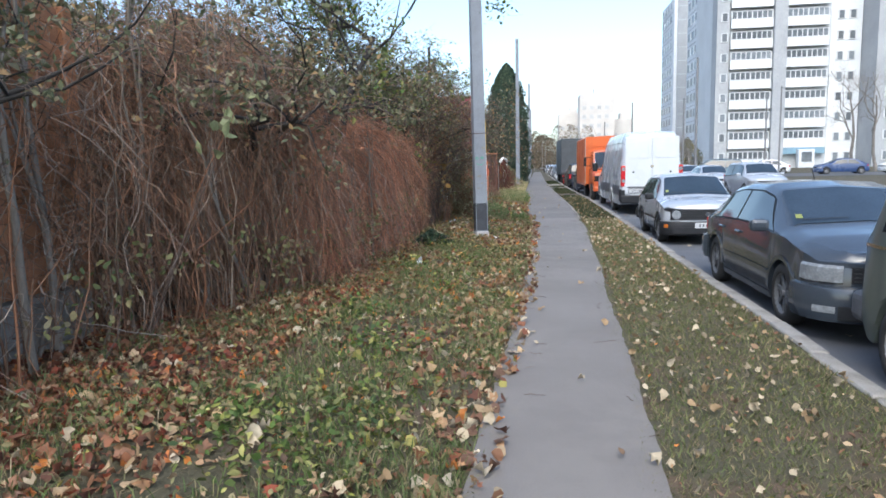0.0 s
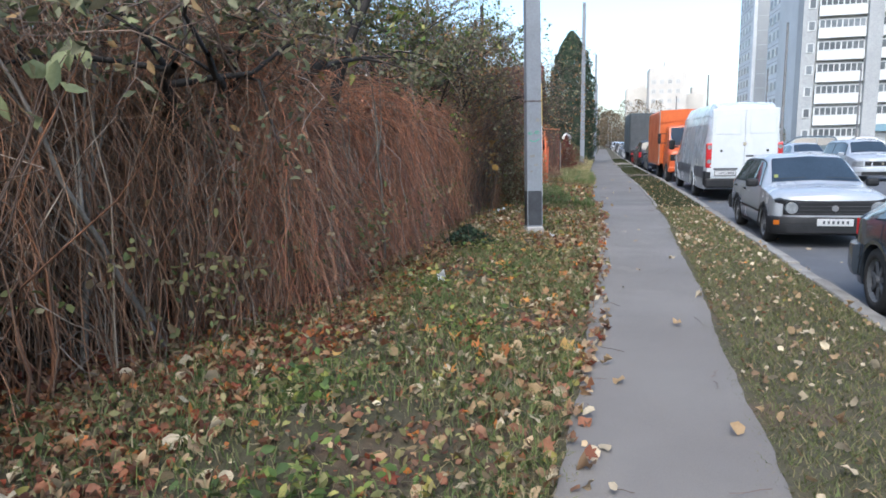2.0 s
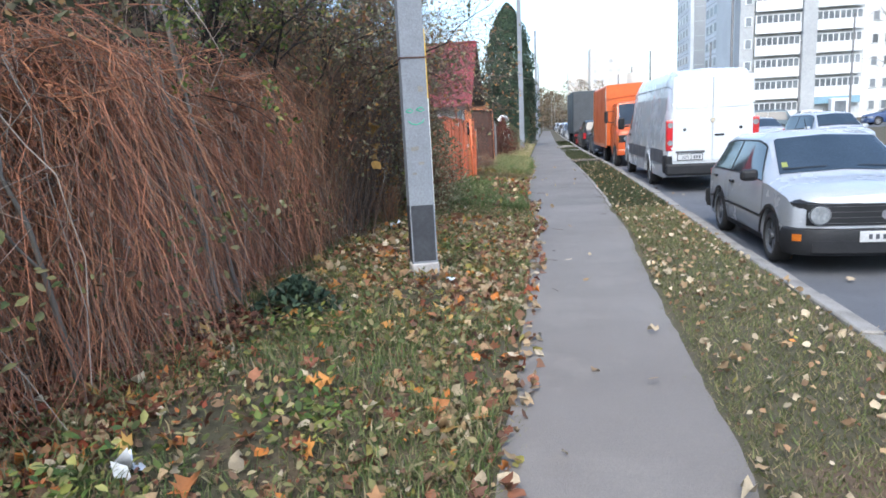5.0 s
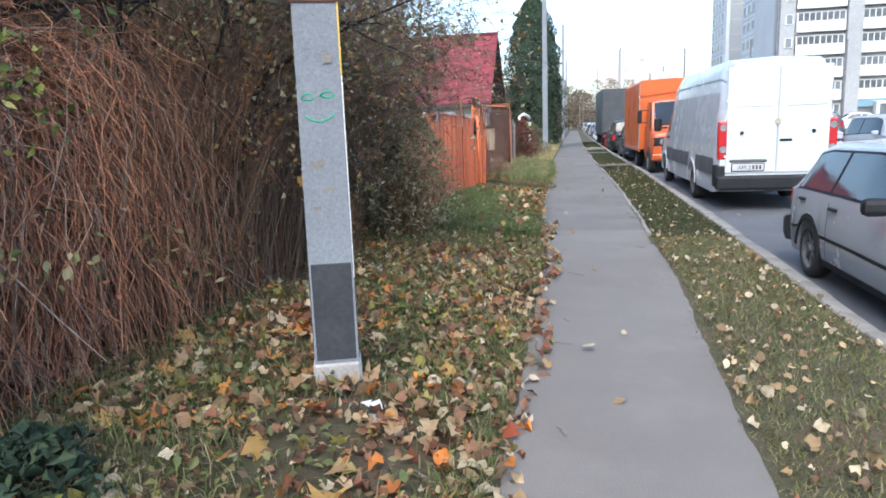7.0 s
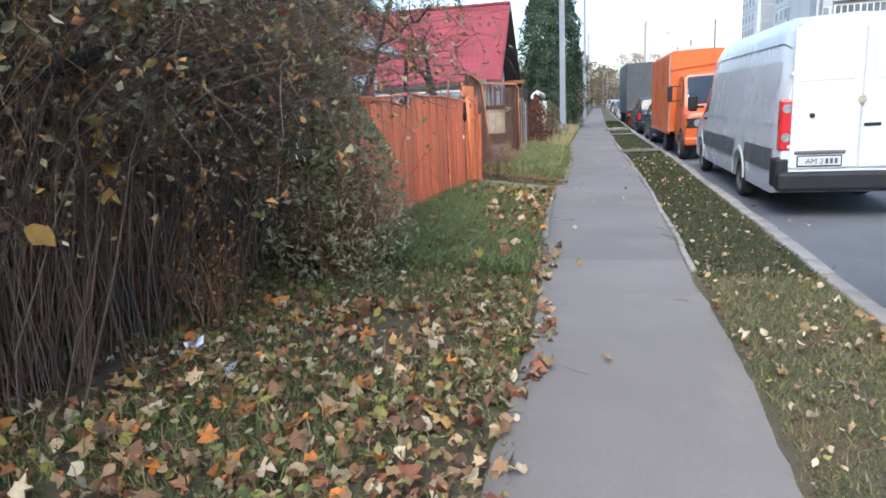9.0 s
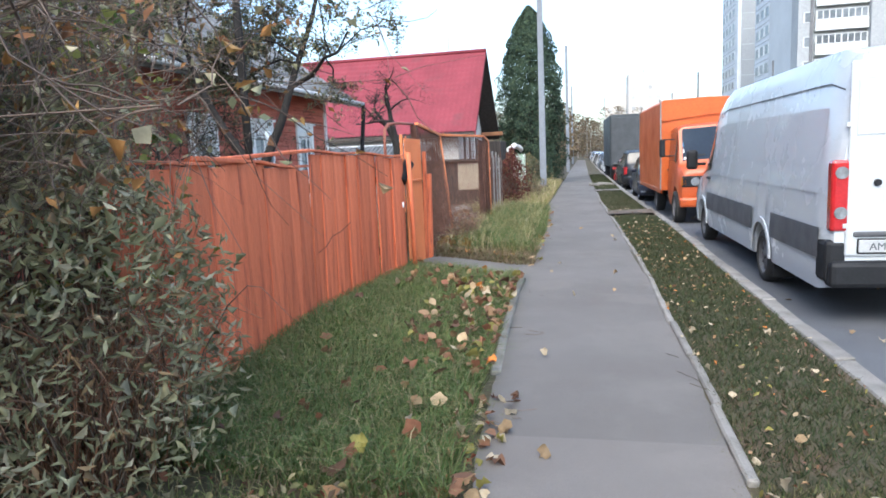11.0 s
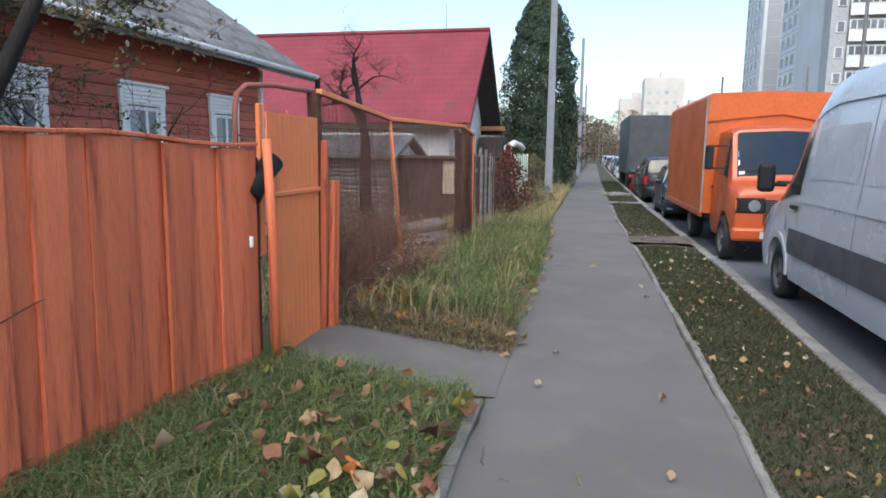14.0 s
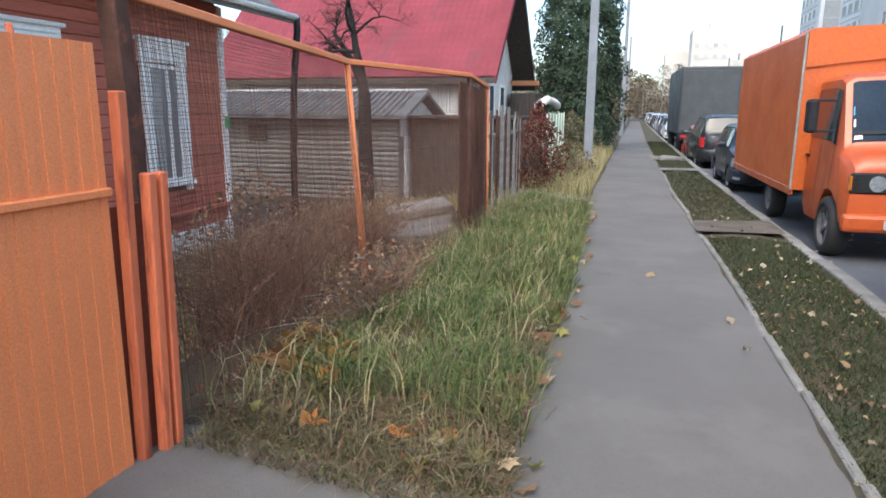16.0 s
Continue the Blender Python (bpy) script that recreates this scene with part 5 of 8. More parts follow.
gate = thing("garden_gate", "orange sheet-metal garden gate between rusty posts", "gate")
bm = bmesh.new()
ribs = 22
for i in range(ribs):
    box_bm(0.014 + (0.007 if i % 2 else 0), 0.82 / ribs, 1.72, (-0.60, 24.2 + 0.82 * (i + 0.5) / ribs, 0.13), 0, bm)
part("leaf", bm, GATE_ORANGE, gate, "ribbed lighter orange gate leaf")
part("cross_rail", box_bm(0.03, 0.84, 0.035, (-0.585, 24.61, 1.28), 0.006), GATE_ORANGE, gate)
part("back_strip", box_bm(0.03, 0.06, 1.0, (-0.63, 24.17, 0.9), 0.006), GATE_ORANGE, gate)
part("gate_pipe", tube_bm([(-0.5, 24.08, 0.05), (-0.505, 24.08, 0.9), (-0.52, 24.05, 1.67)], 0.03, 12), FENCE_ORANGE, gate, "leaning orange pipe post")
part("bucket", tube_bm([(-0.62, 24.0, 1.3), (-0.6, 24.1, 1.42), (-0.56, 24.22, 1.53)], 0.075, 12), BLACK_TRIM, gate, "black rubber flap")
part("end_post", box_bm(0.06, 0.09, 1.5, (-0.64, 24.06, 0.05), 0.006), RUST, gate, "rusty end post")
part("hook", box_bm(0.02, 0.03, 0.07, (-0.58, 23.93, 0.98), 0.006), WHITE_PAINT, gate)
for x, y, h, w, mtl, lab in ((-0.59, 25.08, 1.62, 0.05, FENCE_ORANGE, "orange angle profile"), (-0.56, 25.18, 1.3, 0.05, FENCE_ORANGE, ""), (-0.555, 25.25, 1.3, 0.045, FENCE_ORANGE, ""), (-0.72, 25.05, 1.2, 0.07, RUST, "rusty panel strip")):
    part("angle_post", box_bm(w, w, h, (x, y, 0.06), 0.006, rot=Matrix.Rotation(radians(1.2), 4, "Y")), mtl, gate, lab)
part("infill", box_bm(0.015, 0.32, 1.15, (-0.625, 25.1, 0.08), 0.0), mat("dark red-brown paint", (0.26, 0.06, 0.035), (0.2, 0.05, 0.03), rough=0.6), gate, "red-brown side panel")
part("rust_post", box_bm(0.09, 0.09, 2.05, (-0.68, 25.32, 0.02), 0.008, rot=Matrix.Rotation(radians(-2.0), 4, "Y")), RUST, gate, "tall rusty steel post")
part("arch_pipe", tube_bm([(-0.9, 24.33, 1.0), (-0.9, 24.33, 1.85), (-0.9, 24.36, 1.98), (-0.88, 24.46, 2.05), (-0.84, 24.8, 2.08), (-0.76, 25.32, 2.08)], 0.02, 10), mat("rusty red pipe paint", (0.38, 0.14, 0.09), (0.28, 0.10, 0.07), rough=0.6), gate, "bent orange pipe arch")
part("latch_rod", tube_bm([(-0.75, 24.82, 1.9), (-0.72, 24.9, 1.3), (-0.66, 24.95, 0.9)], 0.012, 6), FENCE_ORANGE, gate)

mesh_fence = thing("mesh_fence", "rusty wire-mesh fence in an orange angle-iron frame", "fence")
MF = [Vector((-0.72, 25.36, 2.06)), Vector((-1.0, 28.2, 1.98)), Vector((-0.52, 30.5, 1.98)), Vector((-0.62, 31.9, 1.9))]
MB = [Vector((-0.6, 25.36, 0.12)), Vector((-0.72, 27.9, 0.16)), Vector((-0.5, 30.5, 0.12)), Vector((-0.6, 31.9, 0.12))]
for i in range(3):
    a, b = MF[i], MF[i + 1]
    d = b - a
    part("top_rail", box_bm(0.055, d.length, 0.045, tuple((a + b) / 2), 0.005, rot=d.to_track_quat("Y", "Z").to_matrix().to_4x4()), GATE_ORANGE, mesh_fence, "orange angle-iron rail")
    n = int(d.length / 0.016)
    f = np.linspace(0, 1, n)[:, None, None]
    g = np.linspace(0, 1, 3)[None, :, None]
    T0, T1, B0, B1 = (np.array(v) for v in (MF[i], MF[i + 1], MB[i], MB[i + 1]))
    up = (B0 * (1 - f) + B1 * f) * (1 - g) + (T0 * (1 - f) + T1 * f) * g
    m = 95
    g2 = np.linspace(0, 1, m)[:, None, None]
    f2 = np.linspace(0, 1, 3)[None, :, None]
    across = (B0 * (1 - f2) + B1 * f2) * (1 - g2) + (T0 * (1 - f2) + T1 * f2) * g2
    P = np.concatenate([up, across], 0)
    P = P + np.random.default_rng(i).normal(0, 0.003, P.shape)
    tagged(part("wire_mesh", tubes("wire_mesh", P, np.full(P.shape[:2], 0.0016)), RUST_MESH, mesh_fence, "rusty woven wire mesh"), kind="stuff")
for a, b, mtl in ((MB[1], MF[1], GATE_ORANGE), (MB[2], MF[2], RUST), (MB[3], MF[3], GATE_ORANGE)):
    part("frame_post", tube_bm([tuple(a - Vector((0, 0, 0.3))), tuple(b)], 0.028, 6), mtl, mesh_fence)
part("solid_panel", poly_bm([(30.55, 0.1), (31.85, 0.1), (31.85, 1.86), (30.55, 1.94)], 0, 0.02, at=(-0.66, 0, 0)), RUST, mesh_fence, "rust-brown sheet steel panel")

grey_fence = thing("picket_fence", "grey weathered picket fence with gaps behind weeds", "fence")
rngf = random.Random(3)
for i in range(24):
    y = 32.15 + i * 0.15
    part("picket", box_bm(0.02, 0.075, rngf.uniform(1.3, 1.6), (-0.75 + rngf.uniform(-0.02, 0.02), y, 0.1), 0.004, rot=Matrix.Rotation(radians(rngf.uniform(-3, 3)), 4, "X")), GREY_WOOD if rngf.random() < 0.6 else RUST, grey_fence)
part("rail", box_bm(0.04, 3.7, 0.06, (-0.78, 33.9, 1.2), 0.005), GREY_WOOD, grey_fence)
green_fence = thing("picket_fence", "pale green and white picket fence by a pole", "fence")
for i in range(22):
    y = 37.6 + i * 0.2
    part("picket", box_bm(0.02, 0.1, 1.45 + rngf.uniform(-0.05, 0.05), (-0.62, y, 0.1), 0.004), GREEN_PAINT if i % 3 else WHITE_PAINT, green_fence)
part("rail", box_bm(0.04, 4.4, 0.06, (-0.66, 39.7, 1.2), 0.005), GREY_WOOD, green_fence)
part("cover_sheet", tube_bm([(-0.8, 38.0, 1.72), (-0.7, 38.8, 1.86), (-0.6, 39.3, 1.8), (-0.55, 39.6, 1.72)], 0.09, 9), WHITE_WALL, green_fence, "white cover over the fence top")

dark_fence = thing("board_fence", "dark weathered board fence behind shrubs", "fence")
for i in range(30):
    y = 15.4 + i * 0.125
    part("board", box_bm(0.025, 0.115, rngf.uniform(1.4, 1.62), (-2.0 + 0.03 * math.sin(i), y, 0.05), 0.004, rot=Matrix.Rotation(radians(rngf.uniform(-2, 2)), 4, "X")), DARK_WOOD, dark_fence)
part("rail", box_bm(0.05, 3.9, 0.08, (-2.05, 17.3, 1.1), 0.005), DARK_WOOD, dark_fence)

old_shed = thing("shed", "old brown plank shed on a concrete footing in a thicket", "shed")
brown = mat("brown planks", (0.36, 0.165, 0.08), (0.28, 0.12, 0.06), rough=0.8, vary="object", amount=0.15, bump=0.3, stretch=(1, 1, 4))
for i in range(16):
    part("plank", box_bm(0.03, 2.4, 0.135, (-2.5, 4.5, 0.6 + i * 0.14), 0.006), brown, old_shed)
part("footing", box_bm(0.3, 2.5, 0.55, (-2.6, 4.5, 0.02), 0.03), KERB, old_shed)
part("corner_post", box_bm(0.12, 0.12, 2.3, (-2.5, 5.7, 0.55), 0.01), brown, old_shed)


# ---- houses ----
def casement(parent, x, y0, y1, z0, z1):
    """A painted window in a wall that faces +x: header, casings, sash, glass."""
    w, yc = y1 - y0, (y0 + y1) / 2
    win = thing_part("window", parent, Matrix())
    part("glass", box_bm(0.01, w - 0.3, z1 - z0 - 0.45, (x + 0.01, yc, z0 + 0.12)), glass_mat("house glass", (0.16, 0.19, 0.2), 0.05), win)
    part("curtain", box_bm(0.01, (w - 0.3) * 0.4, z1 - z0 - 0.45, (x + 0.016, y0 + 0.15 + (w - 0.3) * 0.2, z0 + 0.12)), mat("net curtain", (0.4, 0.42, 0.4), rough=0.9), win)
    part("header", box_bm(0.06, w + 0.04, 0.3, (x + 0.03, yc, z1 - 0.3), 0.01), WHITE_PAINT, win)
    part("cornice", box_bm(0.1, w + 0.12, 0.05, (x + 0.05, yc, z1 - 0.03), 0.01), WHITE_PAINT, win)
    for i in range(4):
        part("header_slat", box_bm(0.02, w * 0.9, 0.03, (x + 0.065, yc, z1 - 0.27 + i * 0.055), 0.006), WHITE_PAINT, win)
    part("sill", box_bm(0.1, w + 0.06, 0.06, (x + 0.05, yc, z0), 0.012), WHITE_PAINT, win)
    for y in (y0 + 0.06, y1 - 0.06):
        part("casing", box_bm(0.06, 0.12, z1 - z0 - 0.2, (x + 0.03, y, z0 - 0.08), 0.01), WHITE_PAINT, win)
    for y in (y0 + 0.16, y1 - 0.16, y0 + 0.15 + (w - 0.3) * 0.62):
        part("sash", box_bm(0.035, 0.055, z1 - z0 - 0.36, (x + 0.02, y, z0 + 0.05), 0.008), WHITE_PAINT, win)
    for z in (z0 + 0.06, z1 - 0.37):
        part("sash", box_bm(0.035, w - 0.3, 0.055, (x + 0.02, yc, z), 0.008), WHITE_PAINT, win)


def wavy_sheet(length, wide, waves):
    """A corrugated slate sheet, its waves running down the slope along x."""
    n = int(waves * 6) + 1
    v = np.linspace(-wide / 2, wide / 2, n)
    z = 0.022 * np.sin((v / wide + 0.5) * waves * 2 * np.pi)
    rows = [np.stack([np.full(n, sx * length / 2), v, z + dz], 1) for sx, dz in ((-1, 0.0), (1, 0.0), (1, -0.008), (-1, -0.008))]
    i = np.arange(4 * n).reshape(4, n)
    q = np.concatenate([np.stack([i[a, :-1], i[b, :-1], i[b, 1:], i[a, 1:]], -1) for a, b in ((0, 1), (1, 2), (2, 3), (3, 0))])
    return fast_mesh("slate", np.concatenate(rows), q)


def log_house():
    h = thing("house", "red-brown wooden house with white window frames and a slate roof", "house")
    x, y0, y1, zt = -4.86, 18.0, 32.1, 3.1
    part("wall", box_bm(5.9, y1 - y0, zt + 0.6, (x - 3.0, (y0 + y1) / 2, -0.5), 0.01), LOG_DARK, h)
    boards = {}

    def board(a, b, z, mtl):
        key = round(b - a, 3)
        if key not in boards:
            boards[key] = bpy.data.meshes.new("board")
            bm = box_bm(0.035, b - a, 0.145, (0, 0, 0), 0.012)
            bm.to_mesh(boards[key])
            bm.free()
        ob = part("board", boards[key], None, h, m=pose(x + 0.005, (a + b) / 2, z))
        if not boards[key].materials:
            boards[key].materials.append(mtl)
    wins = ((25.95, 26.85), (28.1, 29.05), (30.28, 31.17))
    for i in range(22):
        z = -0.12 + i * 0.15
        if 0.4 < z + 0.07 < 2.45:
            cuts = [24.9] + [v for w in wins for v in w] + [32.02]
            for k in range(0, len(cuts), 2):
                board(cuts[k], cuts[k + 1], z, LOG_RED)
        else:
            board(24.9, 32.02, z, LOG_RED)
        board(18.0, 24.6, z, LOG_RED)
    for y, w, mtl, lab in ((24.75, 0.3, FENCE_ORANGE, "orange-brown corner boards"), (32.06, 0.1, WHITE_PAINT, "flaking white corner board")):
        part("corner_board", box_bm(0.09, w, 3.2, (x + 0.03, y, -0.1), 0.01), mtl if y > 25 else LOG_RED, h, lab)
    part("number_sign", box_bm(0.02, 0.09, 0.17, (x + 0.09, 32.06, 1.32), 0.004), mat("green plate", (0.02, 0.42, 0.12), rough=0.5), h, "small green plate")
    part("ledge", box_bm(0.12, 7.2, 0.05, (x + 0.06, 28.5, 0.12), 0.01), LOG_RED, h)
    part("frieze", box_bm(0.05, 14.2, 0.3, (x + 0.02, 25.0, 2.82), 0.01), LOG_RED, h)
    part("plinth", box_bm(0.1, 14.0, 0.5, (x + 0.03, 25.1, -0.62), 0.03), WHITE_WALL, h, "crumbling whitewashed plinth")
    for a, b in wins:
        casement(h, x + 0.02, a, b, 0.55, 2.5)
    # roof: slates laid in courses on the slope that faces the street
    e, r = Vector((-4.25, 0, 3.12)), Vector((-8.2, 0, 5.75))
    slope = (r - e)
    ang = math.atan2(slope.z, -slope.x)
    deck = bmesh.new()
    poly_bm([(e.x, e.z - 0.05), (r.x, r.z - 0.05), (-12.1, 3.07), (-12.1, 2.99), (r.x, r.z - 0.14), (e.x, e.z - 0.12)], 1, 15.8, deck, (0, 17.6, 0))
    part("roof", deck, DARK_WOOD, h, "dark timber roof deck")
    me = bpy.data.meshes.new("slate")
    me = wavy_sheet(0.72, 0.98, 6.5)
    rng = random.Random(9)
    for i in range(8):
        for j in range(16):
            f = (i + 0.45) / 8
            c = e + slope * f
            y = 18.15 + j * 0.96 + (i % 2) * 0.02
            if y < 33.2:
                part("slate", me, SLATE, h, m=pose(c.x + 0.01, y, c.z + 0.0 + 0.015, 0, math.degrees(ang) + 2.0 + rng.uniform(-0.8, 0.8), rng.uniform(-0.7, 0.7)))
    part("fascia", box_bm(0.03, 15.8, 0.12, (-4.24, 25.5, 3.0), 0.006), GREY_WOOD, h, "weathered eaves board")
    part("gutter", tube_bm([(-4.2, 17.7, 3.12), (-4.2, 33.35, 3.1)], 0.05, 8), POLE_WHITE, h, "pale metal gutter")
    part("downpipe", tube_bm([(-4.2, 33.35, 3.1), (-4.22, 33.4, 2.9), (-4.3, 33.36, 2.0), (-4.34, 33.33, 0.9), (-4.36, 33.32, -0.5)], 0.06, 8), BLACK_TRIM, h, "dark upright downpipe")
    return h


log_house()


def red_house():
    h = thing("house", "white house with a steep red metal-tile roof", "house")
    xg, ya, yr, yb, ze, zr, xl = -2.42, 41.0, 44.6, 48.2, 2.48, 5.95, -11.6
    wall_x = xg - 0.75
    part("wall", poly_bm([(ya + 0.55, -0.6), (yb - 0.55, -0.6), (yb - 0.55, ze + 0.4), (yr, zr - 0.25), (ya + 0.55, ze + 0.4)], 0, -(wall_x - xl - 0.4), at=(wall_x, 0, 0)), WHITE_WALL, h, "white rendered gable wall")
    for y0, y1 in ((ya, yr), (yb, yr)):
        nx, ny = 150, 64
        X = np.linspace(xl, xg, nx)
        F = np.linspace(0, 1, ny)
        XX, FF = np.meshgrid(X, F)
        step = (FF * 16) % 1.0
        lift = 0.035 * (1 - step) + 0.018 * np.sin(XX * 2 * np.pi / 0.2)
        Y = y0 + (y1 - y0) * FF
        Z = ze + (zr - ze) * FF + lift
        i = np.arange(XX.size).reshape(XX.shape)
        q = np.stack([i[:-1, :-1], i[:-1, 1:], i[1:, 1:], i[1:, :-1]], -1).reshape(-1, 4)
        me = fast_mesh("roof", np.stack([XX, Y, Z], -1).reshape(-1, 3), q)
        part("roof", me, RED_ROOF, h, "red pressed-metal tile roof")
        part("soffit", poly_bm([(y0, ze - 0.04), (y1, zr - 0.04), (y1, zr - 0.16), (y0, ze - 0.16)], 0, xl - xg, at=(xg, 0, 0)), DARK_WOOD, h)
        part("verge_board", poly_bm([(y0 - 0.02 * np.sign(y1 - y0), ze + 0.05), (y1, zr + 0.07), (y1, zr - 0.16), (y0, ze - 0.17)], 0, 0.04, at=(xg, 0, 0)), RED_ROOF if y0 == ya else DARK_WOOD, h)
    part("ridge_cap", tube_bm([(xl, yr, zr + 0.02), (xg + 0.03, yr, zr + 0.02)], 0.09, 8), RED_ROOF, h)
    for y in (42.6, 43.9, 45.6):
        win = part("window", box_bm(0.05, 0.75, 1.25, (wall_x + 0.03, y, 1.1), 0.01), glass_mat("dark pane", (0.08, 0.085, 0.09)), h)
        part("window_frame", box_bm(0.06, 0.1, 1.35, (wall_x + 0.04, y - 0.4, 1.05), 0.008), WHITE_PAINT, win)
        part("window_frame", box_bm(0.06, 0.1, 1.35, (wall_x + 0.04, y + 0.4, 1.05), 0.008), WHITE_PAINT, win)
        part("window_frame", box_bm(0.06, 0.9, 0.1, (wall_x + 0.04, y, 2.35), 0.008), WHITE_PAINT, win)
    part("porch", box_bm(0.9, 2.2, 0.9, (wall_x + 0.6, 47.6, 1.3), 0.03), DARK_WOOD, h, "dark timber porch with clutter")
    part("porch_beam", box_bm(1.0, 0.2, 0.18, (wall_x + 0.6, 46.9, 2.45), 0.02), brown, h)
    part("aerial", tube_bm([(-4.0, 44.6, 5.9), (-4.0, 44.6, 6.9)], 0.015, 5), GREY_WOOD, h)
    return h


red_house()


def yard_shed():
    s = thing("shed", "grey timber shed with a low slate roof", "shed")
    x0, x1, ya, yb, zt = -9.6, -3.95, 37.6, 40.2, 1.5
    part("wall", box_bm(x1 - x0, yb - ya, zt + 1.1, ((x0 + x1) / 2, (ya + yb) / 2, -1.1), 0.01), GREY_WOOD, s)
    me = bpy.data.meshes.new("log")
    bm = tube_bm([(x0, 0, 0), (x1, 0, 0)], 0.062, 8)
    bm.to_mesh(me)
    bm.free()
    for i in range(21):
        part("log", me, GREY_WOOD, s, m=pose(0, ya - 0.01, -0.95 + i * 0.118))
    part("roof", poly_bm([(ya - 0.35, zt - 0.02), (38.9, zt + 0.55), (yb + 0.3, zt), (yb + 0.3, zt - 0.08), (38.9, zt + 0.46), (ya - 0.35, zt - 0.1)], 0, x1 - x0 + 0.5, at=(x0 - 0.2, 0, 0)), SLATE, s, "wavy grey slate roof")
    for i in range(38):
        x = x0 - 0.1 + i * 0.155
        part("slate_rib", tube_bm([(x, ya - 0.37, zt - 0.01), (x, 38.9, zt + 0.57)], 0.022, 5), SLATE, s)
    part("gable", poly_bm([(ya, zt - 0.5), (yb, zt - 0.5), (yb, zt - 0.05), (38.9, zt + 0.42), (ya, zt - 0.05)], 0, 0.03, at=(x1 + 0.02, 0, 0)), WHITE_WALL, s, "whitish boarded gable")
    d = part("door", box_bm(0.04, 0.8, 1.7, (x1 + 0.03, 38.3, -0.7), 0.01), WHITE_PAINT, s)
    part("shutter", box_bm(0.5, 0.04, 0.4, (-7.6, ya - 0.08, 0.85), 0.01), DARK_WOOD, s)
    part("roof_edge", box_bm(x1 - x0 + 0.5, 0.05, 0.05, ((x0 + x1) / 2 + 0.05, 38.9, zt + 0.56), 0.01), PANEL_WHITE, s)
    for x in (-8.6, -6.6):
        part("pipe", tube_bm([(x, ya - 0.14, -0.6), (x, ya - 0.14, 0.75)], 0.03, 7), PANEL_WHITE, s)
    return s


yard_shed()
tan = thing("outbuilding", "tan and grey board outbuilding behind a mesh fence", "shed")
part("wall", box_bm(2.4, 1.5, 1.9, (-2.6, 38.8, -0.5), 0.02), DARK_WOOD, tan)
part("panel", box_bm(0.7, 0.04, 0.9, (-2.2, 38.0, 0.45), 0.01), mat("pale board", (0.5, 0.42, 0.32), rough=0.8), tan)
part("roof", box_bm(2.7, 1.9, 0.08, (-2.6, 38.8, 1.4), 0.02), DARK_WOOD, tan)
slabs = thing("rubble", "grey concrete slab pile in the yard grass", "rubble")
for i, (x, y, z, a) in enumerate(((-1.3, 31.0, 0.05, 10), (-1.1, 30.3, 0.1, -18), (-1.5, 31.6, 0.2, 30))):
    part("slab", box_bm(0.9, 0.5, 0.12, (0, 0, 0), 0.02), KERB, slabs, m=pose(x, y, z, 6, -8, a))
garden_pole = thing("pole", "thin dark wooden pole with a pale wrapped foot", "pole")
part("shaft", tube_bm([(-2.3, 23.3, -0.2), (-2.32, 23.3, 5.5)], 0.05, 8), BARK, garden_pole)
part("wrap", tube_bm([(-2.15, 23.55, 1.62), (-2.16, 23.55, 2.0)], 0.045, 8), mat("pale blue wrap", (0.45, 0.55, 0.65), rough=0.6), garden_pole)


# ---- apartment blocks ----
STOREY = 3.15
# distance haze is painted in: the far blocks' glass is made pale
HAZED_GLASS = mat("far window glass paled by haze", (0.33, 0.33, 0.33), (0.42, 0.42, 0.41), rough=0.4, bump=0.0, vary="object", amount=0.2)
CREAM = mat("cream concrete panels", (0.58, 0.55, 0.51), (0.50, 0.475, 0.445), rough=0.9, scale=0.25, fine=6, bump=0.05)


def window_meshes():
    out = {}
    for name, w, h, n in (("loggia", 6.1, 1.25, 8), ("loggia_small", 5.6, 1.25, 7), ("window", 1.35, 1.45, 2), ("narrow", 0.9, 1.4, 1), ("far", 1.25, 1.4, 2), ("wing", 2.3, 1.7, 1)):
        g = bpy.data.meshes.new("pane")
        bm = box_bm(w, 0.08, h, (0, 0, 0))
        bm.to_mesh(g)
        bm.free()
        g.materials.append(FAR_GLASS if name != "far" else HAZED_GLASS)
        f = bpy.data.meshes.new("window_frame")
        bm = bmesh.new()
        for i in range(n + 1):
            box_bm(0.13 if i % 4 else 0.2, 0.14, h, (-w / 2 + w * i / n, 0, 0), 0, bm)
        for z in (0, h - 0.1):
            box_bm(w, 0.14, 0.1, (0, 0, z), 0, bm)
        bm.to_mesh(f)
        bm.free()
        f.materials.append(FRAME_WHITE)
        out[name] = (g, f)
    return out


WM = window_meshes()


def put_window(parent, kind, x, y, z, turn=0):
    g, f = WM[kind]
    p = part("window", g, None, parent, m=pose(x, y, z, 0, 0, turn))
    part("window_frame", f, None, p)


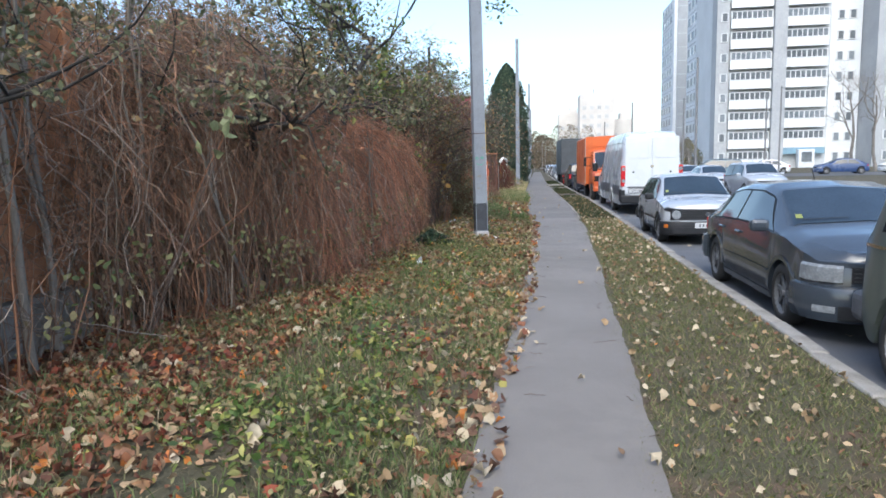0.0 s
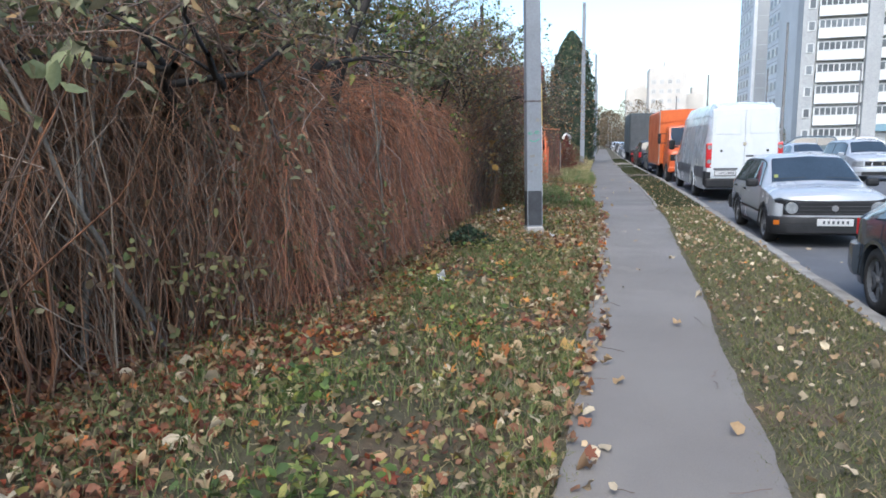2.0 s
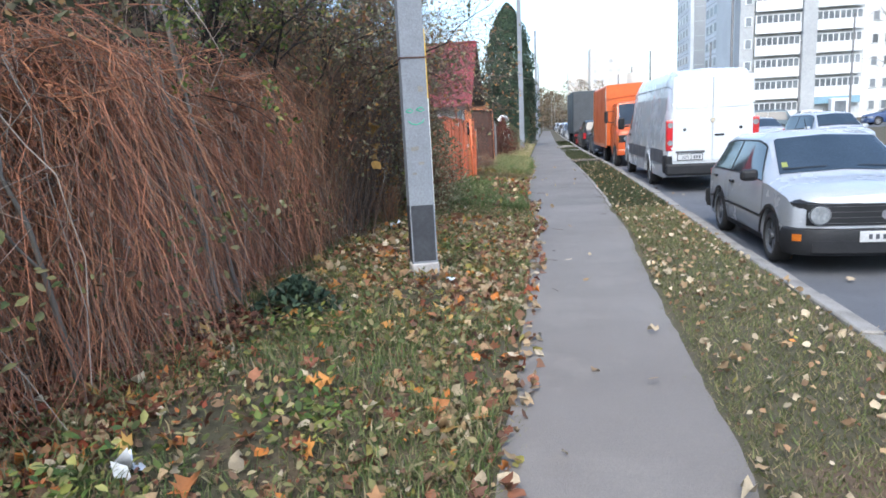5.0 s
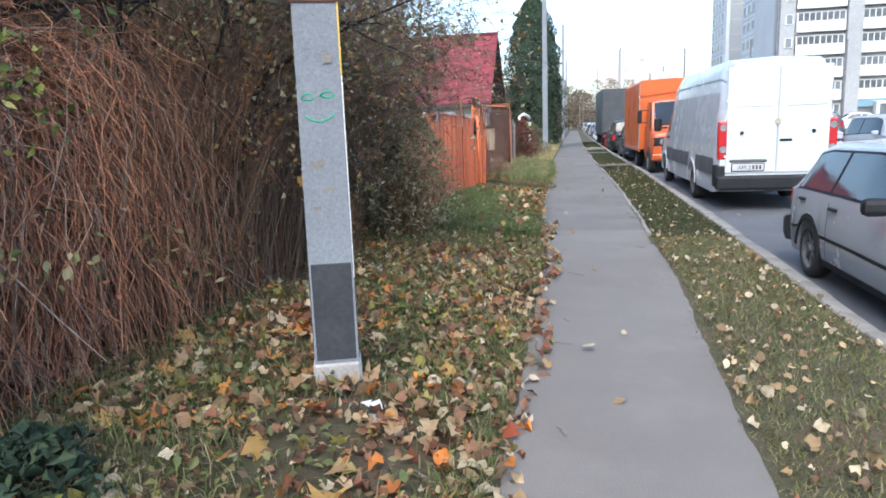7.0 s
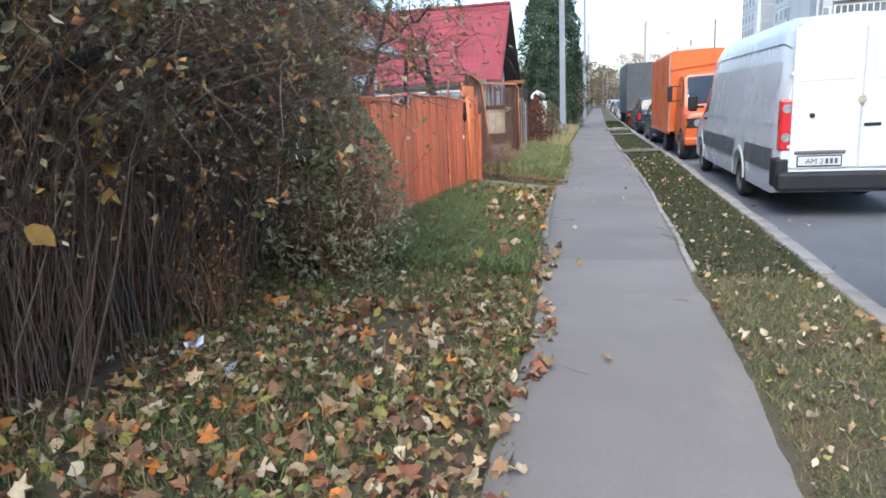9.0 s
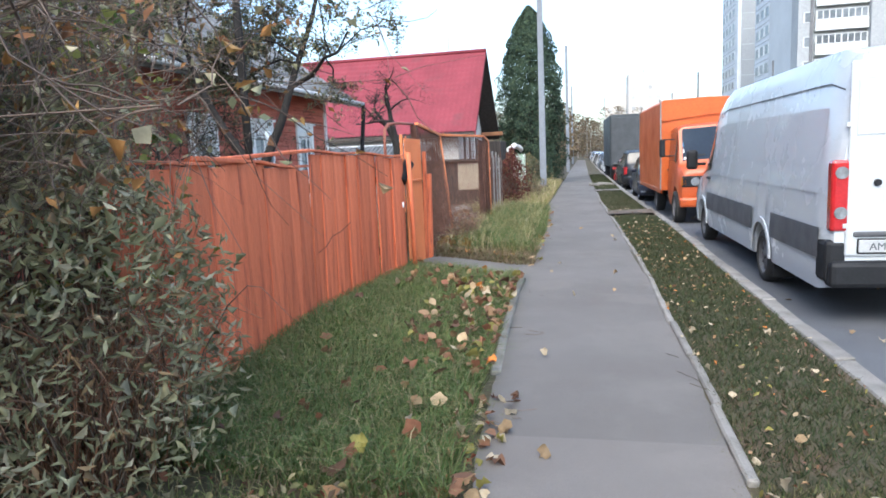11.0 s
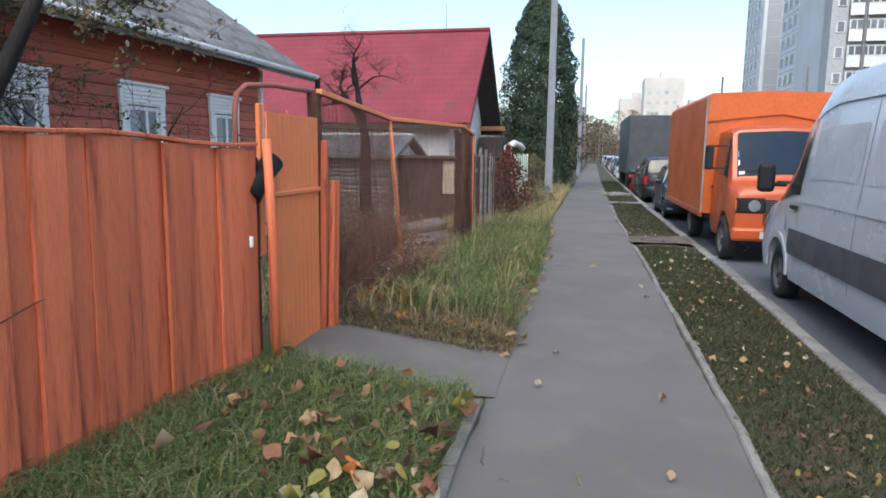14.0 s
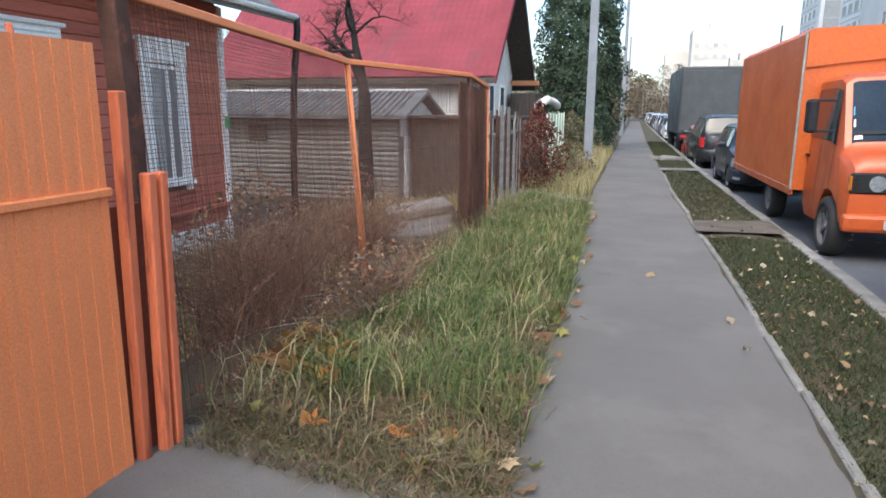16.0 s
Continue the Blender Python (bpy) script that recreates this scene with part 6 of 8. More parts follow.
def tower_a():
    t = thing("apartment_building", "pale panel apartment block with white glazed balconies", "apartment building")
    y, n = 115.0, 13
    H = n * STOREY
    part("wall", box_bm(17.1, 14, H, (38.05, y + 7.6, 0), 0), PANEL, t)
    part("pier", box_bm(1.9, 1.4, H + 0.6, (38.9, y - 0.1, 0), 0), PANEL_GREY, t, "plain grey concrete pier")
    part("side_wall", box_bm(1.9, 3.0, H + 0.2, (30.4, y + 1.4, 0), 0), PANEL_GREY, t)
    me = bpy.data.meshes.new("parapet")
    bm = box_bm(6.3, 0.25, 1.35, (0, 0, 0), 0)
    bm.to_mesh(me)
    bm.free()
    me.materials.append(PANEL_WHITE)
    for i in range(n):
        z = i * STOREY
        for x in (34.7, 43.0):
            if i == 0 and x > 40:
                continue
            part("parapet", me, None, t, m=pose(x, y - 0.2, z + 0.1))
            put_window(t, "loggia", x, y - 0.15, z + 1.5)
        put_window(t, "narrow", 30.6, y - 0.14, z + 1.2)
    part("entrance", box_bm(2.4, 1.2, 2.9, (43.2, y - 0.8, 0), 0.05), PANEL_WHITE, t, "white entrance porch")
    part("entrance_glass", box_bm(1.5, 0.1, 1.5, (43.2, y - 1.45, 1.0), 0), FAR_GLASS, t)
    part("blue_band", box_bm(6.5, 0.15, 1.0, (43.0, y - 0.2, 2.2), 0), mat("pale blue glazing band", (0.2, 0.33, 0.42), rough=0.3), t)
    return t


tower_a()


def tower_side():
    """The stepped wings that run back along the street."""
    for x, y0, y1, n, lab in ((32.6, 133, 152, 13, "pale stepped apartment wing with grey blank gables"), (34.0, 170, 190, 13, "distant pale apartment wing")):
        t = thing("apartment_building", lab, "apartment building")
        H = n * STOREY
        # white instead of plain panel: daylight on the street side is put into the colour
        part("wall", box_bm(14, y1 - y0, H, (x + 7.0, (y0 + y1) / 2, 0), 0), PANEL_WHITE, t)
        part("gable", box_bm(2.6, 0.4, H + 0.5, (x + 1.3, y0 - 0.2, 0), 0), PANEL_GREY, t, "grey blank gable strip")
        part("loggia_strip", box_bm(0.8, 2.2, H + 0.5, (x - 0.3, y0 + 1.1, 0), 0), PANEL_WHITE, t)
        for i in range(n):
            part("panel_joint", box_bm(0.06, y1 - y0 - 2.4, 0.14, (x - 0.01, (y0 + y1) / 2 + 1.1, i * STOREY + 0.05)), PANEL_GREY, t)
            part("panel_joint", box_bm(2.4, 0.06, 0.12, (x + 1.35, y0 - 0.41, i * STOREY + 0.05)), PANEL, t)
            for k in range(5):
                put_window(t, "wing", x - 0.02, y0 + 4.2 + k * (y1 - y0 - 5.5) / 4.2, i * STOREY + 1.0, 90)
    t = thing("apartment_building", "white slab apartment block seen between towers", "apartment building")
    part("wall", box_bm(4.6, 20, 34, (49.1, 126.0, 0), 0), PANEL_WHITE, t)
    part("parapet", box_bm(4.9, 20.3, 0.9, (49.1, 126.0, 34), 0.05), PANEL_GREY, t)
    for i in range(10):
        put_window(t, "narrow", 48.3, 115.95, i * STOREY + 1.0)
        put_window(t, "narrow", 50.0, 115.95, i * STOREY + 1.0)
    t = thing("apartment_building", "grey panel apartment block with small white windows", "apartment building")
    part("wall", box_bm(26, 14, 36, (64.5, 118.0, 0), 0), PANEL_GREY, t)
    for i in range(11):
        for k in range(5):
            put_window(t, "window", 53.6 + k * 4.4, 110.95, i * STOREY + 1.0)


tower_side()
for x0, x1, y, h, lab in ((8.5, 17.5, 262, 20, "far pale apartment block up the street"), (15.5, 27.5, 250, 25.5, "far cream apartment tower up the street"), (27.0, 34.0, 256, 17, "far low pale apartment block")):
    t = thing("apartment_building", lab, "apartment building")
    part("wall", box_bm(x1 - x0, 14, h, ((x0 + x1) / 2, y, 0), 0), CREAM, t)
    part("roof_house", box_bm((x1 - x0) * 0.3, 5, 2.5, ((x0 + x1) / 2 + 1, y, h), 0), CREAM, t)
    for i in range(int(h / STOREY) - 1):
        for k in range(int((x1 - x0) / 2.6)):
            put_window(t, "far", x0 + 1.5 + k * 2.6, y - 7.05, 1.2 + i * STOREY)

kiosk = thing("kiosk", "white kiosk van roof behind parked cars", "kiosk")
part("body", box_bm(2.0, 4.5, 2.2, (10.3, 62.0, ROAD_Z), 0.15, seg=3), PANEL_WHITE, kiosk)
part("window", box_bm(1.6, 0.05, 0.7, (10.3, 59.74, 1.0), 0.02), FAR_GLASS, kiosk)
POLE_FAR = mat("dull pole steel", (0.17, 0.17, 0.175), (0.13, 0.13, 0.135), rough=0.7)
for x, y, h, r in ((13.6, 56.0, 9.4, 0.11), (13.9, 38.2, 5.2, 0.05), (13.6, 93.0, 9.3, 0.14), (13.4, 129.0, 9.0, 0.14), (16.5, 75.0, 8.0, 0.1), (29.5, 90.0, 9.0, 0.12)):
    p = thing("street_pole", "dark grey street pole on the far side", "street pole", pose(x, y, -0.05))
    part("shaft", cyl_bm(r, r * 0.7, h, (0, 0, 0), 10), POLE_FAR, p)
    part("cap", cyl_bm(r * 0.8, r * 0.6, 0.12, (0, 0, h), 8), GREY_TRIM, p)
yard = tagged(part("road", strip("yard road", lambda y: 0 * y + 19.0, lambda y: 0 * y + 52.0, np.array([60.0, 66, 72.0]), lambda x, y: 0 * x + 0.012 + 0.0, 4), ASPHALT_ROAD), "asphalt yard with parked cars", "road", kind="structure")

# ---- plants ----
def stuff(ob, label, category):
    return tagged(ob, label, category, kind="stuff")


def hedge_x(y):
    return np.interp(y, [0, 3, 6, 8.4, 11, 13, 15.5, 18.5, 20], [-2.3, -2.15, -1.9, -1.32, -1.12, -1.2, -1.4, -1.5, -1.1])


def hang(rng, n, y0, y1, top, spread, out, r0, r1, k=8, wild=0.05, foot=1.0, depth=0.5):
    """Hanging stems: they rise over the hedge's crest, bow outwards and fall to the ground."""
    y = rng.uniform(y0, y1, n)
    zt = top(y) + rng.normal(0, spread, n)
    zt = np.where(rng.uniform(0, 1, n) < 0.55, zt * rng.uniform(0.3, 1.0, n) ** 0.6, zt)
    back = rng.uniform(0, depth, n)
    xb = hedge_x(y) - back + rng.normal(0, 0.06, n)
    xb = xb + bulge(y, 0.6)
    xt = xb - out * rng.uniform(0.4, 1.2, n)
    s = np.linspace(0, 1, k)[None]
    zb = np.maximum(land(xb, y), zt - rng.uniform(0.35, 2.2, n) * (0.5 + foot * 0.5))
    drift = rng.normal(0, 0.42, n)[:, None]
    X = xt[:, None] + (xb - xt)[:, None] * s ** 0.55 + np.cumsum(rng.normal(0, wild, (n, k)), 1) * 0.5
    Y = y[:, None] + drift * s + np.cumsum(rng.normal(0, wild, (n, k)), 1) * 0.6
    Z = zt[:, None] + (zb - zt)[:, None] * (s ** 1.15) + 0.05 * np.sin(s * 9 + y[:, None] * 5) * (1 - s)
    Y = Y + rng.uniform(0.01, 0.06, n)[:, None] * np.sin(s * rng.uniform(5, 13, n)[:, None] + rng.uniform(0, 6, n)[:, None])
    R = rng.uniform(r0, r1, n)[:, None] * (1.0 - 0.45 * s)
    return np.stack([X, Y, Z], -1), R


def upright(rng, n, y0, y1, x_off, depth, high, r0, r1, k=8, wild=0.06, arch=0.4):
    """Stems that grow from the ground and arch over."""
    y = rng.uniform(y0, y1, n)
    x = hedge_x(y) + x_off - rng.uniform(0, depth, n)
    h = high * rng.uniform(0.55, 1.1, n)
    s = np.linspace(0, 1, k)[None]
    a = rng.uniform(0, 2 * np.pi, n)
    reach = (arch * h * rng.uniform(0.1, 1.0, n))[:, None]
    X = x[:, None] + np.cos(a)[:, None] * reach * s ** 2 + np.cumsum(rng.normal(0, wild, (n, k)), 1) * 0.5
    Y = y[:, None] + np.sin(a)[:, None] * reach * s ** 2 + np.cumsum(rng.normal(0, wild, (n, k)), 1) * 0.5
    Z = land(x, y)[:, None] - 0.02 + h[:, None] * (s - 0.25 * arch * s ** 3)
    R = rng.uniform(r0, r1, n)[:, None] * (1.05 - 0.85 * s)
    return np.stack([X, Y, Z], -1), R


def bulge(y, z):
    """Lumps and hollows of the hedge's face."""
    return 0.19 * np.sin(2.3 * y + 1.4 * z) + 0.09 * np.sin(5.3 * y - 2.2 * z + 1.0) + 0.05 * np.sin(9.7 * y + 3.0 * z)


def thinned(P, R, y0, y1, share, rng):
    """Leaves out a share of the stems that stand between y0 and y1."""
    keep = ~((P[:, -1, 1] > y0) & (P[:, -1, 1] < y1) & (rng.uniform(0, 1, len(P)) < share))
    return P[keep], R[keep]


g = np.random.default_rng(11)
crest = lambda y: np.interp(y, [6, 8, 9.5, 12, 14, 16.5], [2.3, 2.2, 2.0, 2.02, 2.05, 2.0]) + 0.1 * np.sin(y * 4.1) + 0.07 * np.sin(y * 9.3)
P, R = hang(g, 7400, 8.1, 14.4, crest, 0.1, 0.6, 0.0013, 0.0045, k=8, wild=0.125)
stuff(part("vine_hedge", tubes("vines", P, R), VINE_RED), "curtain of dry russet vines hanging over a hidden fence", "hedge")
P, R = hang(g, 1500, 7.2, 15.5, lambda y: crest(y) + 0.08, 0.18, 0.5, 0.002, 0.006, k=7, wild=0.14, foot=0.8)
stuff(part("vine_hedge", tubes("vines", P, R), VINE_GREY), "grey-brown dry vine stems tangled over a hedge", "hedge")
P, R = hang(g, 4600, 1.0, 8.2, lambda y: np.interp(y, [1, 4, 7, 8.2], [2.0, 2.2, 2.35, 2.2]) + 0.2 * np.sin(y * 3), 0.3, 0.5, 0.0013, 0.0048, k=8, wild=0.17, depth=1.3, foot=0.85)
P, R = thinned(P, R, 3.6, 5.3, 0.7, g)
stuff(part("thicket", tubes("stems", P, R), VINE_BROWN), "dense brown thicket of dry stems", "thicket")
P, R = hang(g, 2300, 6.3, 8.9, lambda y: np.interp(y, [6.3, 7.0, 8.0, 8.9], [2.4, 3.0, 2.9, 2.2]) + 0.15 * np.sin(y * 7), 0.3, 0.5, 0.0013, 0.0048, k=9, wild=0.2, depth=0.9, foot=1.2)
stuff(part("thicket", tubes("stems", P, R), VINE_BROWN), "tall brown curtain of dry climbers over a small tree", "thicket")
P, R = hang(g, 240, 3.0, 8.6, lambda y: 2.5 + 0.5 * np.sin(y * 2.1), 0.5, 0.3, 0.002, 0.0065, k=9, wild=0.26, depth=0.25, foot=1.0)
stuff(part("thicket", tubes("stems", P, R), VINE_GREY), "pale grey bent stems in front of a thicket", "thicket")
P, R = thinned(*upright(g, 800, 1.0, 8.5, 0.15, 1.6, 2.4, 0.004, 0.013, k=7, wild=0.13), 3.6, 5.3, 0.6, g)
stuff(part("thicket", tubes("stems", P, R), VINE_BROWN), "tall brown dry stems of a thicket", "thicket")
P, R = upright(g, 3200, 13.6, 19.4, 0.2, 1.3, 2.5, 0.0018, 0.006, k=7, wild=0.09, arch=0.5)
P, R = thinned(P, R, 16.2, 21.0, 0.8, g)
stuff(part("thicket", tubes("stems", P, R), VINE_BROWN), "dark brown dry shoots behind a street pole", "thicket")
P, R = hang(g, 2400, 13.8, 19.0, lambda y: 2.3 + 0.2 * np.sin(y * 2.2), 0.4, 0.6, 0.0016, 0.0045, k=7, wild=0.13, depth=0.9, foot=0.8)
P, R = thinned(P, R, 16.2, 21.0, 0.8, g)
stuff(part("thicket", tubes("stems", P, R), VINE_BROWN), "drooping brown shoots behind a street pole", "thicket")
P, R = upright(g, 1100, 12.5, 21.0, -0.6, 2.2, 4.1, 0.003, 0.010, k=7, wild=0.14, arch=0.45)
stuff(part("thicket", tubes("stems", P, R), TWIG), "tall leafless twiggy bushes behind a street pole", "thicket")
P, R = upright(g, 520, 14.5, 19.2, -0.05, 0.5, 2.5, 0.003, 0.007, k=7, wild=0.10, arch=0.35)
P, R = thinned(P, R, 16.2, 21.0, 0.8, g)
stuff(part("thicket", tubes("stems", P, R), VINE_GREY), "pale grey shoots standing in a brown thicket", "thicket")
# loose pale loops and tangles over the face of the hedge
n, k = 700, 11
y = g.uniform(1.5, 18.0, n)
z = g.uniform(0.3, 2.2, n)
s = np.linspace(0, 1, k)[None]
a = g.normal(0, 1.0, n)[:, None]
span_y = g.normal(0, 0.6, n)[:, None]
X = hedge_x(y)[:, None] - 0.12 - 0.16 * z[:, None] + bulge(y, z)[:, None] + 0.22 * np.sin(s * np.pi) * g.uniform(0.2, 1, n)[:, None] + np.cumsum(g.normal(0, 0.03, (n, k)), 1)
Y = y[:, None] + span_y * s + np.cumsum(g.normal(0, 0.04, (n, k)), 1)
Z = np.maximum(0.1, z[:, None] + 0.35 * a * s + 0.26 * np.sin(s * np.pi) * g.normal(0, 1, n)[:, None] + np.cumsum(g.normal(0, 0.04, (n, k)), 1))
stuff(part("vine_hedge", tubes("vines", np.stack([X, Y, Z], -1), g.uniform(0.002, 0.006, n)[:, None] * (1.1 - 0.7 * s)), VINE_GREY), "pale looping stems tangled over a hedge", "hedge")
# matted crest of the russet hedge
n, k = 1300, 7
y = g.uniform(7.4, 14.3, n)
s = np.linspace(0, 1, k)[None]
a = g.uniform(0, 2 * np.pi, n)[:, None]
X = hedge_x(y)[:, None] - g.uniform(0.1, 0.9, n)[:, None] + 0.45 * np.cos(a) * s + np.cumsum(g.normal(0, 0.05, (n, k)), 1)
Y = y[:, None] + 0.6 * np.sin(a) * s + np.cumsum(g.normal(0, 0.05, (n, k)), 1)
Z = (crest(y) - 0.1 + g.normal(0, 0.14, n))[:, None] + 0.2 * np.sin(s * 3.0) * g.uniform(-0.4, 1, n)[:, None] + np.cumsum(g.normal(0, 0.03, (n, k)), 1)
stuff(part("vine_hedge", tubes("vines", np.stack([X, Y, Z], -1), g.uniform(0.0016, 0.005, n)[:, None] * (1.1 - 0.6 * s)), VINE_RED), "matted russet vine tops of a hedge", "hedge")


def woody(label, b, t, r, material=GREY_BARK, forks=2):
    """A woody stem with a few side branches."""
    st = thing("woody_stem", label, "stem", group="woody stems")
    q = np.linspace(0, 1, 9)[:, None]
    b, t = np.array(b, float), np.array(t, float)
    line = b + (t - b) * q + np.cumsum(g.normal(0, 0.028, (9, 3)), 0) * q
    part("stem", tubes("stem", line[None], (r * (1.05 - 0.7 * q[:, 0]))[None], 7), material, st)
    for i in range(forks):
        c = line[3 + 2 * (i % 3)]
        d = (t - b) * g.uniform(0.25, 0.5) + np.array([g.normal(0, 0.15), g.normal(0, 0.4), g.uniform(0, 0.3)])
        tw = c + d * q + np.cumsum(g.normal(0, 0.02, (9, 3)), 0) * q
        part("branch", tubes("branch", tw[None], (r * 0.5 * (1.05 - 0.75 * q[:, 0]))[None], 6), material, st)


for i in range(15):
    yy = 1.8 + i * 0.8 + g.normal(0, 0.2)
    xx = float(hedge_x(yy)) + g.uniform(-0.5, 0.12)
    woody("grey-brown leaning woody stem in a hedge", (xx, yy, float(land(xx, yy)) - 0.05), (xx + g.normal(-0.2, 0.2), yy + g.normal(0, 0.45), g.uniform(1.7, 2.9)), g.uniform(0.010, 0.022))
woody("pale forked branch leaning out of a thicket", (-1.68, 7.2, 0.1), (-1.7, 6.1, 1.85), 0.024, GREY_BARK, 3)
for yy, xx in ((3.9, -2.25), (4.6, -2.1), (5.1, -2.3), (6.0, -2.05), (6.7, -1.95)):
    woody("upright grey trunk of a thicket", (xx, yy, 0.0), (xx - 0.1, yy + g.normal(0, 0.25), 3.2), g.uniform(0.022, 0.036), GREY_BARK, 4)
# dry leaves caught in the hedge
n = 12500
y = g.uniform(1.0, 18.0, n)
z = g.uniform(0.1, 1.0, n) ** 0.8 * np.interp(y, [1, 6, 8, 14, 18], [2.7, 2.6, 2.05, 2.05, 2.4])
x = hedge_x(y) - 0.15 - 0.3 * z / 2 + bulge(y, z) + g.normal(0, 0.16, n) - np.where(y < 7.5, g.uniform(0, 1.0, n), g.uniform(0, 0.25, n))
red = (y > 7.8) & (y < 16.5)
for k, mt, lab in ((red, VINE_RED, "small curled dead leaves caught in russet vines"), (~red, VINE_BROWN, "small curled dead leaves caught in a thicket")):
    stuff(part("dead_leaves", leaves("dead leaves", np.stack([x, y, z], 1)[k], unit(g.normal(0, 1, (k.sum(), 3))), g.uniform(0.015, 0.05, k.sum()), rng=g, curl=2.0), mt), lab, "dead leaves")
# dark leafy growth behind the hedge
n = 24000
y = g.uniform(0.0, 21.0, n)
x = -2.9 - g.uniform(0, 2.2, n) ** 1.2 + np.where(y > 14, 0.3, 0)
z = 0.1 + g.uniform(0, 1, n) ** 0.85 * (2.5 + 0.5 * np.sin(y * 1.3) + 0.4 * np.sin(y * 3.7))
keep = (np.sin(y * 5.1 + z * 4.0) + np.sin(z * 6.3 - y * 2.2 + x * 3)) > -0.9
C = np.stack([x, y, z], 1)[keep]
stuff(part("undergrowth", leaves("undergrowth", C, unit(g.normal(0, 1, (len(C), 3)) + [0.4, -0.2, 0.6]), g.uniform(0.04, 0.11, len(C)), rng=g), DULL_LEAF), "dark olive undergrowth behind the hedge", "undergrowth")
P, R = upright(g, 1500, 0.0, 21.0, -1.2, 2.2, 3.3, 0.003, 0.010, k=7, wild=0.14, arch=0.5)
stuff(part("thicket", tubes("stems", P, R), TWIG), "dark twiggy growth behind the hedge", "thicket")
n = 34000
y = g.uniform(-1.0, 19.3, n)
near = np.interp(y, [0, 13, 14.5, 19.3], [-2.9, -2.7, -1.7, -1.7])
x = near - g.uniform(0, 3.2, n) ** 1.1
z = 1.9 + g.uniform(0, 1, n) * (2.6 + 0.5 * np.sin(y * 1.1))
keep = (np.sin(y * 2.9 + z * 3.1) + np.sin(z * 4.3 - y * 1.7 + x * 2.6) + np.sin(x * 4.1 + y * 5.3)) > np.where(y < 8.3, 1.2, 0.2)
C = np.stack([x, y, z], 1)[keep]
stuff(part("undergrowth", leaves("undergrowth", C, unit(g.normal(0, 1, (len(C), 3)) + [0.3, -0.2, 0.3]), g.uniform(0.04, 0.10, len(C)), rng=g), DULL_LEAF), "sparse dull leaves of tall bushes behind the hedge", "undergrowth")
P, R = upright(g, 1500, -0.5, 19.0, -0.8, 2.4, 4.3, 0.003, 0.011, k=7, wild=0.16, arch=0.6)
stuff(part("thicket", tubes("stems", P, R), BARK), "dark tangled branches of tall bushes behind the hedge", "thicket")
# green sprigs low in the hedge
n = 1300
seed = np.concatenate([g.uniform(2.0, 16.0, 34), [7.3, 7.35, 9.6, 9.7]])
pick = g.integers(0, 38, n)
y = seed[pick] + g.normal(0, 0.14, n)
x = hedge_x(y) + 0.16 + g.normal(0, 0.1, n)
z = 0.15 + np.abs(g.normal(0, 0.2, n)) + (seed[pick] * 7.3 % 1.0) * 0.6
stuff(part("ivy", leaves("ivy", np.stack([x, y, z], 1), unit(g.normal(0, 0.6, (n, 3)) + [0.5, -0.5, 0.6]), g.uniform(0.03, 0.08, n), shape=LEAF_OVAL, rng=g), WEED_LEAF), "green and yellowing leaf sprigs in the hedge", "ivy")


def grow(rng, base, height, spread, levels=4, first=0.11, sway=0.5, lean=(0, 0), fork=None, kids=(5, 8)):
    """Limbs of a tree as a list by level: each limb five points and radii."""
    out = [[] for _ in range(levels)]

    def limb(p, d, length, r, level):
        pts, rad = [np.array(p)], [r]
        d = np.array(d)
        for i in range(4):
            d = d + rng.normal(0, 0.16 + 0.09 * level, 3) + np.array([0, 0, 0.05 if level < 2 else -0.03])
            d /= np.linalg.norm(d)
            pts.append(pts[-1] + d * length / 4)
            rad.append(r * (1 - 0.68 * (i + 1) / 4))
        out[level].append((pts, rad))
        if level + 1 < levels:
            for j in range(rng.integers(*kids)):
                f = rng.uniform(0.25 if level else 0.42, 1.0)
                i = min(3, int(f * 4))
                q = pts[i] + (pts[i + 1] - pts[i]) * (f * 4 - i)
                a = rng.uniform(0, 2 * np.pi)
                side = np.array([np.cos(a), np.sin(a), rng.uniform(-0.1, 0.75)]) * spread
                nd = d * 0.55 + side
                limb(q, nd / np.linalg.norm(nd), length * rng.uniform(0.42, 0.68), max(0.0025, rad[i] * rng.uniform(0.4, 0.65)), level + 1)

    for dx, dy, share in (fork or ((lean[0], lean[1], 1.0),)):
        d = np.array([dx, dy, 1.0])
        limb(base, d / np.linalg.norm(d), height * 0.55 * share, first * (0.6 + 0.4 * share), 0)
    return out


